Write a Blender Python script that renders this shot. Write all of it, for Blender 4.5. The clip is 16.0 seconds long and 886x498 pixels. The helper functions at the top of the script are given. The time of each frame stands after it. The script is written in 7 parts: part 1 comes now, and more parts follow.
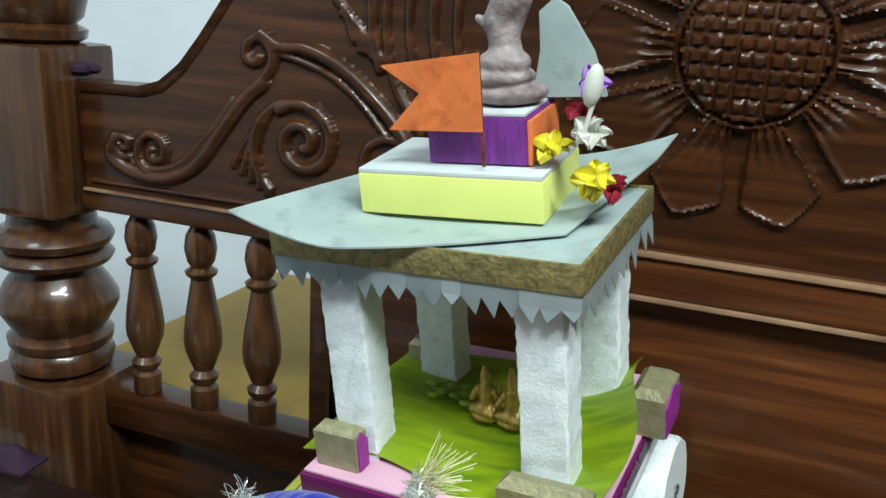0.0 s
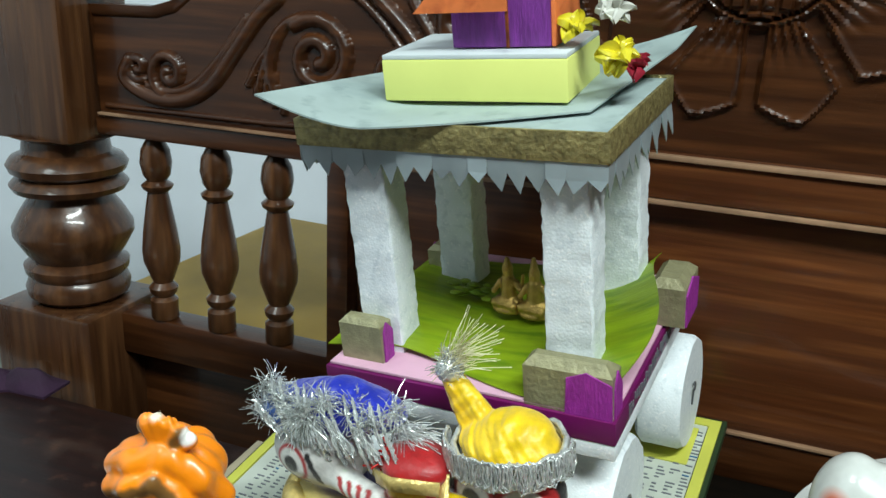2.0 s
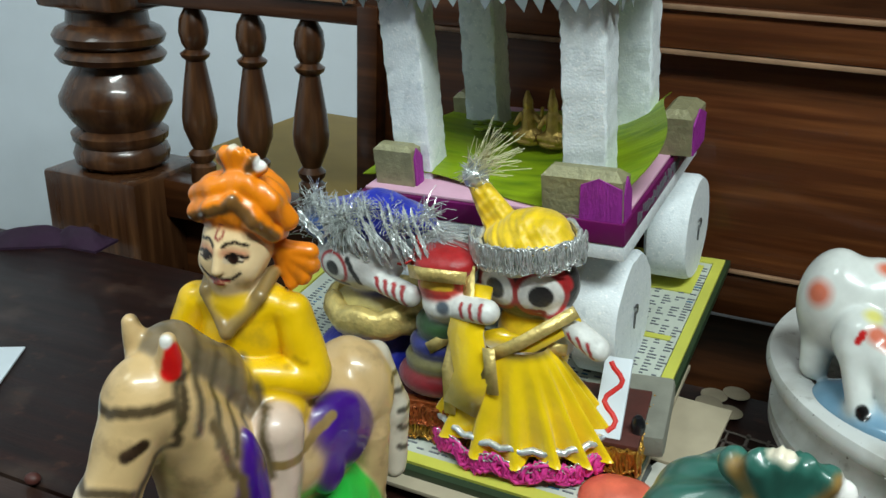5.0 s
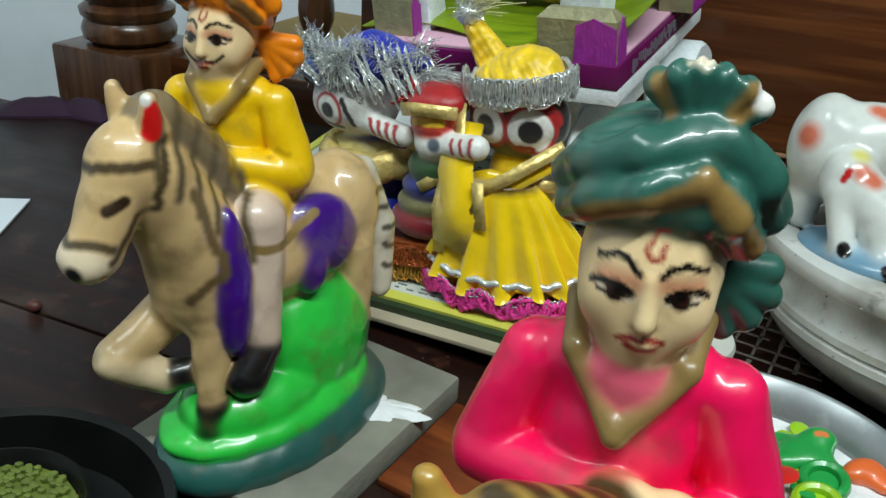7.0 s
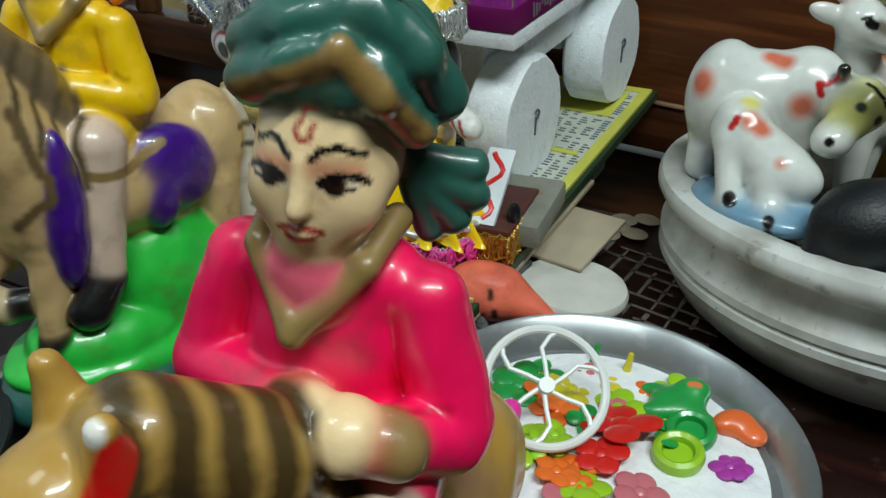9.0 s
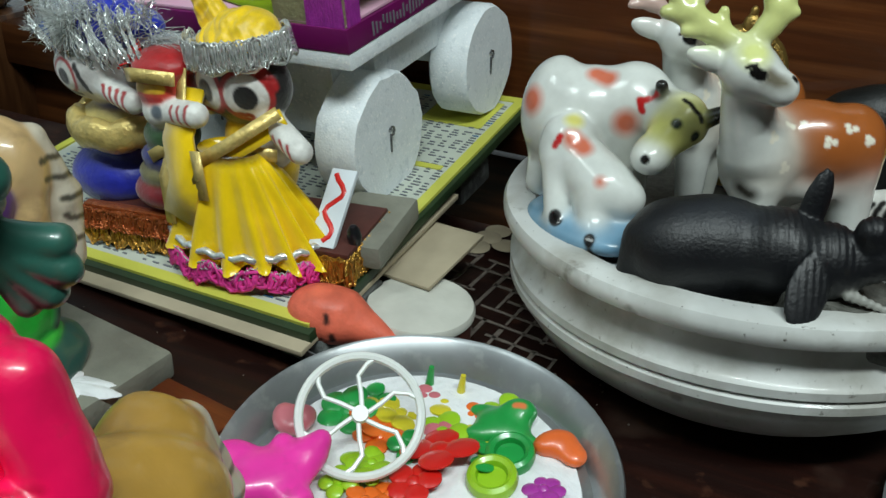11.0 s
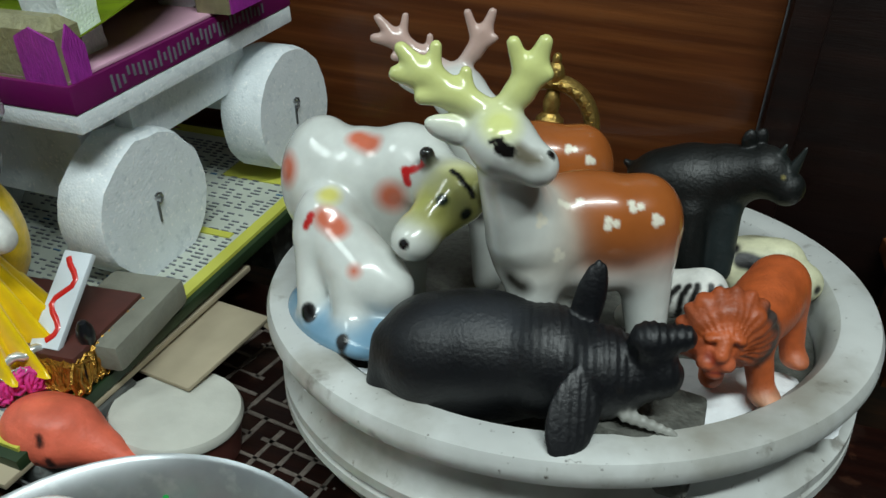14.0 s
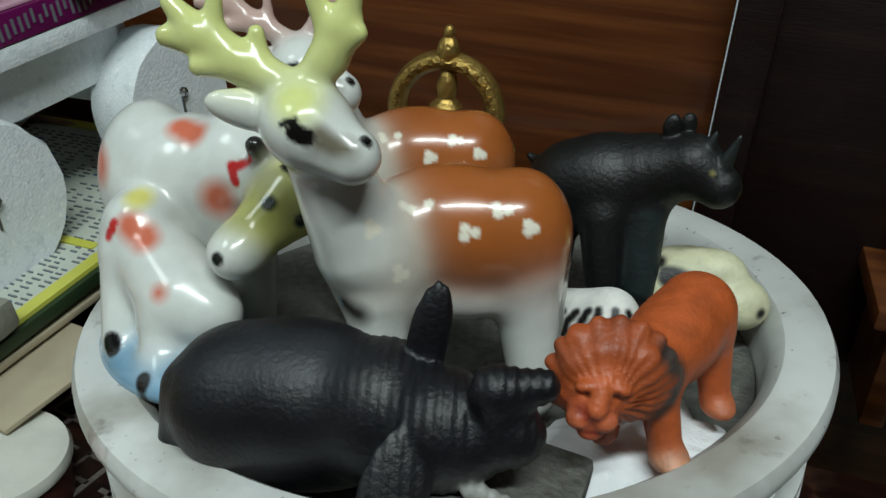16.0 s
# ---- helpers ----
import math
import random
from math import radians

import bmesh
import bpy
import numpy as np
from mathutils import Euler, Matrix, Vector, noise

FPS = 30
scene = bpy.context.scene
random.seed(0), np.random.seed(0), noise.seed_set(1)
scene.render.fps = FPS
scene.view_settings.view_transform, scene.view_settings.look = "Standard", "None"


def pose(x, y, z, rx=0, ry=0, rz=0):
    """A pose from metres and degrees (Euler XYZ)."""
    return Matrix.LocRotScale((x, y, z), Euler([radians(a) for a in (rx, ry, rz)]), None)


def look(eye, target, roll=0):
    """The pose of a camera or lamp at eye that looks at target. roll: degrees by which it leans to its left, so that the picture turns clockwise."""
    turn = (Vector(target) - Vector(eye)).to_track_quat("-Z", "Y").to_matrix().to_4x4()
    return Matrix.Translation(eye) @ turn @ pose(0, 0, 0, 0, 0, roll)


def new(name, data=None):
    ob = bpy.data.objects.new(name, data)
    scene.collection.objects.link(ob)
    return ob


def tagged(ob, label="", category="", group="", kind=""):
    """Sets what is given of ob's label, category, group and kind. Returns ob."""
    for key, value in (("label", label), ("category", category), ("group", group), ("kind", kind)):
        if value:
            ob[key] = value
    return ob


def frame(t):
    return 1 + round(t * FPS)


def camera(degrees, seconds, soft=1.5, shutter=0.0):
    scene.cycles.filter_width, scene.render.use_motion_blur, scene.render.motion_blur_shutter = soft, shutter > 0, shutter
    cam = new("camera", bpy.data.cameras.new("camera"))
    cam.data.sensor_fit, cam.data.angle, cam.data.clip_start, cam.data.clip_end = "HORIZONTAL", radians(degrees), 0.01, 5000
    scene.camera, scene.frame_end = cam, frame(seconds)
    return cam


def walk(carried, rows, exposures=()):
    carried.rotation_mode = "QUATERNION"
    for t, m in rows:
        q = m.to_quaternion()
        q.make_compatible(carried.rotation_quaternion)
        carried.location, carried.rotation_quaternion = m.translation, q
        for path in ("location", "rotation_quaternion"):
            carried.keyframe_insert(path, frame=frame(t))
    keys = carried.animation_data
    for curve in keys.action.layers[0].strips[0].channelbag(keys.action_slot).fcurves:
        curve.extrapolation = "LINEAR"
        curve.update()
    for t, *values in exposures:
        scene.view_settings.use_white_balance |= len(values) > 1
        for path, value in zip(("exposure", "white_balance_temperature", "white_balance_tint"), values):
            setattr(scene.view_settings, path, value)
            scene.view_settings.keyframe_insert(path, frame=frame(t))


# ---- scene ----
cam = camera(56.0, 16.0)
PATH = [
    (0, (0.1216, 0.1192, 0.5016), (-0.0464, 1.6424, 0.0440), 3.4),
    (0.5, (0.1216, 0.1136, 0.4800), (-0.0456, 1.6360, 0.0184), 3.3),
    (1, (0.1144, 0.1080, 0.4616), (-0.0488, 1.6256, -0.0184), 3.1),
    (1.5, (0.1144, 0.1032, 0.4544), (-0.0480, 1.6152, -0.0424), 2.9),
    (2, (0.1104, 0.0936, 0.4472), (-0.0504, 1.6040, -0.0560), 2.8),
    (2.5, (0.1104, 0.0768, 0.4392), (-0.0488, 1.5840, -0.0744), 2.9),
    (3, (0.1104, 0.0648, 0.4320), (-0.0448, 1.5672, -0.0960), 2.9),
    (5.5, (0.1176, 0.0008, 0.3784), (-0.0768, 1.4504, -0.2704), 2.7),
    (6, (0.1200, -0.0096, 0.3632), (-0.0840, 1.4280, -0.3088), 3.0),
    (6.5, (0.1304, -0.0120, 0.3472), (-0.0736, 1.4120, -0.3544), 3.2),
    (7, (0.1424, -0.0176, 0.3328), (-0.0592, 1.3928, -0.3968), 3.7),
    (7.5, (0.1608, -0.0152, 0.3216), (-0.0384, 1.3864, -0.4248), 4.3),
    (8, (0.1784, -0.0144, 0.3184), (-0.0240, 1.3784, -0.4416), 4.7),
    (8.5, (0.1984, -0.0072, 0.3144), (-0.0016, 1.3816, -0.4552), 4.9),
    (9, (0.2176, -0.0032, 0.3152), (0.0208, 1.3848, -0.4568), 4.9),
    (11.5, (0.3240, 0.0320, 0.3376), (0.1816, 1.4224, -0.4416), 3.8),
    (12, (0.3408, 0.0408, 0.3352), (0.2184, 1.4352, -0.4392), 3.9),
    (12.5, (0.3600, 0.0488, 0.3360), (0.2528, 1.4440, -0.4400), 3.9),
    (13, (0.3736, 0.0616, 0.3416), (0.2872, 1.4640, -0.4240), 4.0),
    (13.5, (0.3840, 0.0912, 0.3408), (0.3272, 1.5024, -0.4112), 4.5),
    (14, (0.3968, 0.1264, 0.3384), (0.3440, 1.5424, -0.4040), 4.5),
    (14.5, (0.4104, 0.1616, 0.3160), (0.3600, 1.5784, -0.4256), 4.5),
    (15, (0.4288, 0.1832, 0.3024), (0.3752, 1.6016, -0.4344), 4.5),
    (15.5, (0.4528, 0.1984, 0.2992), (0.3936, 1.6176, -0.4368), 4.2),
    (16, (0.4656, 0.2088, 0.3072), (0.3768, 1.6272, -0.4280), 3.7),
]
walk(cam, [(t, look(eye, target, roll)) for t, eye, target, roll in PATH],
     [(0, 0.44), (3, 0.18), (6.0, -0.04), (8.5, -0.07), (9.0, -0.32), (11.5, -0.22), (16.0, -0.36)])

# ---------- light ----------
world = bpy.data.worlds.new("room_world")
scene.world = world
world.use_nodes = True
world.node_tree.nodes["Background"].inputs[0].default_value = (0.74, 0.92, 1.0, 1)
world.node_tree.nodes["Background"].inputs[1].default_value = 0.2


def lamp(name, m, size_x, size_y, watts, colour):
    data = bpy.data.lights.new(name, "AREA")
    data.shape, data.size, data.size_y, data.energy, data.color = "RECTANGLE", size_x, size_y, watts, colour
    ob = new(name, data)
    ob.matrix_world = m
    return ob


lamp("tube_light", look((0.56, -0.42, 1.72), (0.2, 0.55, 0.1)), 1.2, 0.10, 37, (0.88, 1.0, 0.99))
# added fill lamp without a known fitting, brightens the left wall and seat
lamp("ceiling_light", look((-0.85, -0.15, 1.85), (-0.35, 0.95, 0.2)), 0.5, 0.5, 9.0, (0.86, 1.0, 0.99))


# ---------- materials ----------
def lin(c):
    return tuple(((v / 255.0 if max(c) > 1 else v) ** 2.2) for v in c[:3])


def mat(name, rgb, rough=0.5, metal=0.0, vary=0.15, scale=30.0, bump=0.0, bump_scale=120.0, coat=0.0, attr=False,
        stretch=(1, 1, 1), sheen=0.0, second=None, second_scale=8.0, second_cut=(0.5, 0.7), rand=0.0):
    """A painted or natural surface: a base colour with two scales of variation, stains of a second colour and fine relief."""
    m = bpy.data.materials.new(name)
    m.use_nodes = True
    nt = m.node_tree
    b = nt.nodes["Principled BSDF"]
    b.inputs["Roughness"].default_value = rough
    b.inputs["Metallic"].default_value = metal
    b.inputs["Coat Weight"].default_value = coat
    b.inputs["Coat Roughness"].default_value = 0.08
    b.inputs["Sheen Weight"].default_value = sheen
    tc = nt.nodes.new("ShaderNodeTexCoord")
    mp = nt.nodes.new("ShaderNodeMapping")
    mp.inputs["Scale"].default_value = stretch
    nt.links.new(tc.outputs["Object"], mp.inputs["Vector"])

    def noise_tex(s, detail=4.0):
        n = nt.nodes.new("ShaderNodeTexNoise")
        n.inputs["Scale"].default_value = s
        n.inputs["Detail"].default_value = detail
        nt.links.new(mp.outputs["Vector"], n.inputs["Vector"])
        return n

    def mix(kind, fac, a, bb):
        x = nt.nodes.new("ShaderNodeMix")
        x.data_type, x.blend_type = "RGBA", kind
        for sock, v in ((x.inputs[0], fac), (x.inputs[6], a), (x.inputs[7], bb)):
            if hasattr(v, "is_linked"):
                nt.links.new(v, sock)
            else:
                sock.default_value = v if not isinstance(v, tuple) else (*v, 1)
        return x.outputs[2]

    col = lin(rgb)
    if attr:
        a = nt.nodes.new("ShaderNodeAttribute")
        a.attribute_name = "paint"
        col = a.outputs["Color"]
    if second is not None:
        n2 = noise_tex(second_scale, 6.0)
        r = nt.nodes.new("ShaderNodeValToRGB")
        r.color_ramp.elements[0].position, r.color_ramp.elements[1].position = second_cut
        nt.links.new(n2.outputs["Fac"], r.inputs["Fac"])
        col = mix("MIX", r.outputs["Color"], col, lin(second))
    if vary:
        n1 = noise_tex(scale)
        r = nt.nodes.new("ShaderNodeValToRGB")
        r.color_ramp.elements[0].position, r.color_ramp.elements[1].position = 0.3, 0.7
        lo, hi = 1 - vary, 1 + vary * 0.6
        r.color_ramp.elements[0].color, r.color_ramp.elements[1].color = (lo, lo, lo, 1), (hi, hi, hi, 1)
        nt.links.new(n1.outputs["Fac"], r.inputs["Fac"])
        col = mix("MULTIPLY", 1.0, col, r.outputs["Color"])
        mr = nt.nodes.new("ShaderNodeMapRange")
        mr.inputs["To Min"].default_value, mr.inputs["To Max"].default_value = rough * 0.8, min(1, rough * 1.25)
        nt.links.new(noise_tex(scale * 0.37).outputs["Fac"], mr.inputs["Value"])
        nt.links.new(mr.outputs["Result"], b.inputs["Roughness"])
    if rand:
        oi = nt.nodes.new("ShaderNodeObjectInfo")
        mr = nt.nodes.new("ShaderNodeMapRange")
        mr.inputs["To Min"].default_value, mr.inputs["To Max"].default_value = 1 - rand, 1 + rand
        nt.links.new(oi.outputs["Random"], mr.inputs["Value"])
        col = mix("MULTIPLY", 1.0, col, mr.outputs["Result"])
    if isinstance(col, tuple):
        b.inputs["Base Color"].default_value = (*col, 1)
    else:
        nt.links.new(col, b.inputs["Base Color"])
    if bump:
        bp = nt.nodes.new("ShaderNodeBump")
        bp.inputs["Strength"].default_value = bump
        bp.inputs["Distance"].default_value = 0.002
        nt.links.new(noise_tex(bump_scale, 5.0).outputs["Fac"], bp.inputs["Height"])
        nt.links.new(bp.outputs["Normal"], b.inputs["Normal"])
    return m


def foam_mat(name):
    """Expanded polystyrene: white beads pressed together."""
    m = mat(name, (230, 237, 240), 0.55, vary=0.05, scale=60)
    nt = m.node_tree
    b = nt.nodes["Principled BSDF"]
    tc = nt.nodes.new("ShaderNodeTexCoord")
    v = nt.nodes.new("ShaderNodeTexVoronoi")
    v.inputs["Scale"].default_value = 520
    bp = nt.nodes.new("ShaderNodeBump")
    bp.inputs["Strength"].default_value, bp.inputs["Distance"].default_value = 0.28, 0.0008
    bp.invert = True
    nt.links.new(tc.outputs["Object"], v.inputs["Vector"])
    nt.links.new(v.outputs["Distance"], bp.inputs["Height"])
    nt.links.new(bp.outputs["Normal"], b.inputs["Normal"])
    return m


def wood_mat(name, dark, light, rough, along=(1.5, 22, 22), coat=0.2, dust=None):
    """Varnished wood: grain drawn out along the board, knots and worn gloss."""
    m = mat(name, dark, rough, vary=0.25, scale=5, bump=0.12, bump_scale=40, coat=coat, stretch=along, second=light, second_scale=4.5,
            second_cut=(0.42, 0.72))
    m.node_tree.nodes["Principled BSDF"].inputs["Specular IOR Level"].default_value = 0.32
    if dust:
        nt = m.node_tree
        b = nt.nodes["Principled BSDF"]
        old = b.inputs["Base Color"].links[0].from_socket
        tc = nt.nodes.new("ShaderNodeTexCoord")
        n = nt.nodes.new("ShaderNodeTexNoise")
        n.inputs["Scale"].default_value, n.inputs["Detail"].default_value = 14, 8
        r = nt.nodes.new("ShaderNodeValToRGB")
        r.color_ramp.elements[0].position, r.color_ramp.elements[1].position = 0.56, 0.78
        r.color_ramp.elements[1].color = (0.35, 0.35, 0.35, 1)
        x = nt.nodes.new("ShaderNodeMix")
        x.data_type = "RGBA"
        nt.links.new(tc.outputs["Object"], n.inputs["Vector"])
        nt.links.new(n.outputs["Fac"], r.inputs["Fac"])
        nt.links.new(r.outputs["Color"], x.inputs[0])
        nt.links.new(old, x.inputs[6])
        x.inputs[7].default_value = (*lin(dust), 1)
        nt.links.new(x.outputs[2], b.inputs["Base Color"])
    return m


def stain(m, rgb, scale, cut, amount):
    """A further layer of stains or specks on a surface."""
    nt = m.node_tree
    b = nt.nodes["Principled BSDF"]
    old = b.inputs["Base Color"].links[0].from_socket
    tc, n = nt.nodes.new("ShaderNodeTexCoord"), nt.nodes.new("ShaderNodeTexNoise")
    n.inputs["Scale"].default_value, n.inputs["Detail"].default_value = scale, 8
    r, x = nt.nodes.new("ShaderNodeValToRGB"), nt.nodes.new("ShaderNodeMix")
    r.color_ramp.elements[0].position, r.color_ramp.elements[1].position = cut
    r.color_ramp.elements[1].color = (amount, amount, amount, 1)
    x.data_type = "RGBA"
    nt.links.new(tc.outputs["Object"], n.inputs["Vector"])
    nt.links.new(n.outputs["Fac"], r.inputs["Fac"])
    nt.links.new(r.outputs["Color"], x.inputs[0])
    nt.links.new(old, x.inputs[6])
    x.inputs[7].default_value = (*lin(rgb), 1)
    nt.links.new(x.outputs[2], b.inputs["Base Color"])


WOOD_DARK = wood_mat("carved_wood", (54, 31, 17), (80, 48, 27), 0.34, coat=0.25)
WOOD_UP = wood_mat("turned_wood", (66, 42, 27), (92, 62, 40), 0.28, along=(22, 22, 1.5), coat=0.4)
WOOD_PANEL = wood_mat("panel_wood", (78, 43, 23), (106, 63, 34), 0.36, along=(1.2, 20, 26))
WOOD_SEAT = wood_mat("seat_wood", (31, 15, 11), (45, 22, 15), 0.44, along=(1.2, 24, 24), coat=0.08, dust=(112, 92, 80))
stain(WOOD_SEAT, (96, 62, 46), 55, (0.60, 0.70), 0.35)
WOOD_RED = wood_mat("orange_wood", (96, 46, 22), (128, 66, 33), 0.45, along=(2, 20, 20))
WOOD_WORN = mat("worn_edge_wood", (150, 118, 92), 0.4, vary=0.3, scale=30, second=(84, 50, 30), second_scale=9)
# bench wood darkened in its colour to stand for shade at the right end
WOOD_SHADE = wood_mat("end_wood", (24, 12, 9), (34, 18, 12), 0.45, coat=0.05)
# front and right walls stay out of view; dark paint cuts bounced light
WALL_UNSEEN = mat("side_wall_paint", (92, 86, 76), 0.85, vary=0.08, scale=6, bump=0.1, bump_scale=200)
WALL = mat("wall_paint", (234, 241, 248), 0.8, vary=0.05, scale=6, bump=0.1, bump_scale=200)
# ceiling is unseen; grey keeps its bounced light low
CEIL = mat("ceiling_paint", (158, 160, 160), 0.85, vary=0.04, scale=5)
YELLOW_BOARD = mat("yellow_cover", (172, 140, 62), 0.6, vary=0.12, scale=12)
FOAM = foam_mat("white_foam")
stain(FOAM, (196, 206, 212), 140, (0.55, 0.66), 0.5)
# bright specks: white beads, with their sparkle painted into the colour
stain(FOAM, (250, 252, 252), 420, (0.60, 0.66), 0.9)
STONE = mat("grey_stone", (132, 132, 120), 0.8, vary=0.16, scale=35, bump=0.3, bump_scale=260, second=(112, 110, 100), second_scale=14)
STONE_DARK = mat("dark_stone", (82, 84, 82), 0.8, vary=0.25, scale=60, bump=0.4, bump_scale=300, second=(120, 124, 122), second_scale=90)
PAPER_PURPLE = mat("purple_crepe", (154, 48, 150), 0.5, vary=0.25, scale=90, bump=0.5, bump_scale=240, stretch=(3, 3, 1))
PAPER_DARKPURPLE = mat("dark_purple_paper", (104, 22, 84), 0.35, vary=0.15, scale=50)
PAPER_VIOLET = mat("violet_crepe", (120, 50, 140), 0.55, vary=0.3, scale=60, bump=0.6, bump_scale=200, stretch=(4, 4, 0.7))
PAPER_PINK = mat("pink_paper", (216, 168, 190), 0.5, vary=0.12, scale=30)
PAPER_GOLD = mat("dull_gold_paper", (150, 146, 112), 0.42, metal=0.25, vary=0.2, scale=110, bump=0.5, bump_scale=300)
BROCADE = mat("gold_brocade", (150, 138, 92), 0.38, metal=0.45, vary=0.45, scale=170, bump=0.8, bump_scale=320)
PAPER_SILVER = mat("silver_paper", (160, 172, 176), 0.35, metal=0.35, vary=0.12, scale=40)
CARD_GREY = mat("grey_card", (158, 174, 172), 0.6, vary=0.1, scale=25, second=(136, 152, 152), second_scale=18)
stain(CARD_GREY, (118, 134, 134), 60, (0.58, 0.70), 0.5)
CARD_LIME = mat("lime_card", (226, 232, 130), 0.55, vary=0.05, scale=20)
CARD_TOP = mat("pale_card", (196, 204, 206), 0.6, vary=0.08, scale=25)
LEAF = mat("banana_leaf", (128, 152, 24), 0.45, vary=0.25, scale=14, second=(96, 128, 20), second_scale=20, stretch=(1, 6, 1), bump=0.2, bump_scale=60)
ORANGE_PAPER = mat("orange_paper", (222, 118, 62), 0.6, vary=0.16, scale=40, second=(190, 92, 48), second_scale=70, bump=0.4, bump_scale=120)
BRASS = mat("brass", (176, 146, 82), 0.34, metal=0.85, vary=0.3, scale=160, bump=0.5, bump_scale=420)
PEWTER = mat("grey_cast", (150, 138, 138), 0.5, vary=0.3, scale=110, bump=0.6, bump_scale=220, second=(96, 74, 78), second_scale=40)
ENAMEL = mat("enamel_paint", (200, 200, 200), 0.36, vary=0.14, scale=45, coat=0.45, attr=True, bump=0.2, bump_scale=110, second=(96, 72, 48), second_scale=60, second_cut=(0.56, 1.0))
PORCELAIN = mat("glazed_porcelain", (220, 220, 220), 0.24, vary=0.12, scale=55, coat=0.45, bump=0.06, bump_scale=90, attr=True)
PLASTIC = mat("moulded_plastic", (100, 100, 100), 0.48, vary=0.25, scale=90, attr=True, bump=0.22, bump_scale=420)
CLOTH = mat("doll_cloth", (100, 100, 100), 0.42, vary=0.22, scale=120, attr=True, bump=0.35, bump_scale=200, sheen=0.3)
SATIN = mat("yellow_satin", (240, 200, 16), 0.24, vary=0.18, scale=30, bump=0.6, bump_scale=60, sheen=0.3, coat=0.2)
GOLD_RIBBON = mat("gold_ribbon", (220, 194, 120), 0.3, metal=0.45, vary=0.25, scale=150, bump=0.4, bump_scale=380)
TINSEL = mat("silver_tinsel", (226, 230, 228), 0.22, metal=0.6, vary=0.3, scale=300)
TINSEL_GOLD = mat("gold_tinsel", (186, 140, 64), 0.3, metal=0.8, vary=0.35, scale=250, bump=0.6, bump_scale=500)
TINSEL_COPPER = mat("copper_thread", (170, 92, 50), 0.35, metal=0.6, vary=0.35, scale=250, bump=0.5, bump_scale=500)
LACE_PINK = mat("pink_lace", (226, 60, 150), 0.6, vary=0.25, scale=200, bump=0.5, bump_scale=350)
MARBLE = mat("worn_white_paint", (204, 206, 203), 0.4, vary=0.22, scale=13, coat=0.15, second=(70, 64, 56), second_scale=230, second_cut=(0.66, 0.76),
             bump=0.15, bump_scale=90)
stain(MARBLE, (138, 134, 122), 17, (0.46, 0.68), 0.8)
stain(MARBLE, (90, 80, 66), 60, (0.64, 0.74), 0.55)
STEEL = mat("steel", (168, 172, 174), 0.3, metal=0.75, vary=0.2, scale=25, second=(140, 144, 146), second_scale=12)
stain(STEEL, (196, 198, 196), 70, (0.56, 0.68), 0.5)
STEEL_DARK = mat("dark_steel", (46, 46, 45), 0.28, metal=0.8, vary=0.2, scale=30)
POWDER = mat("white_powder", (232, 234, 236), 0.9, vary=0.08, scale=60, bump=0.8, bump_scale=160)
CHALK = mat("chalk", (118, 108, 100), 0.95, vary=0.3, scale=200)
PRINT_GREEN = mat("dark_green_print", (40, 58, 36), 0.45, vary=0.15, scale=30)
PRINT_YELLOW = mat("yellow_print", (198, 198, 84), 0.4, vary=0.08, scale=30)
PRINT_WHITE = mat("printed_sheet", (190, 196, 184), 0.4, vary=0.08, scale=30)
PRINT_INK = mat("print_ink", (112, 116, 122), 0.5, vary=0.1, scale=60)
PRINT_BLUE = mat("blue_print", (60, 110, 150), 0.5, vary=0.1, scale=60)
CARDBOARD = mat("cardboard", (168, 156, 132), 0.75, vary=0.1, scale=40)
SEEDS = mat("green_gram", (96, 110, 44), 0.6, vary=0.3, scale=120)
GREY_MESH = mat("grey_sponge", (92, 92, 86), 0.8, vary=0.35, scale=220, bump=0.8, bump_scale=400)
CLOTH_PURPLE = mat("purple_cloth", (46, 22, 46), 0.8, vary=0.3, scale=40, bump=0.5, bump_scale=200)
WIRE = mat("steel_wire", (130, 132, 134), 0.3, metal=0.9, vary=0.1, scale=60)
PAPER_WHITE = mat("white_paper", (214, 222, 228), 0.7, vary=0.05, scale=20)
WHITE_FIBRE = mat("white_fibre", (214, 208, 170), 0.6, vary=0.1, scale=80)
FLOWER_RED = mat("dried_red_petals", (140, 22, 44), 0.6, vary=0.3, scale=90, bump=0.4, bump_scale=200)
CORAL = mat("coral_rubber", (226, 110, 88), 0.5, vary=0.08, scale=40, coat=0.1)
WHITE_CLOTH = mat("white_cloth", (198, 198, 188), 0.8, vary=0.1, scale=40, bump=0.5, bump_scale=70)
TIN = mat("rusty_tin", (84, 46, 40), 0.5, vary=0.3, scale=60)
TOYS = {n: mat("toy_" + n, c, 0.32, vary=0.06, scale=60, coat=0.2) for n, c in dict(
    white=(228, 232, 228), green=(36, 150, 70), lime=(150, 196, 40), red=(206, 36, 30), pink=(246, 60, 170), orange=(234, 110, 40),
    yellow=(214, 200, 50), purple=(170, 60, 160), rose=(200, 110, 120), black=(20, 22, 26), violet=(170, 120, 214)).items()}


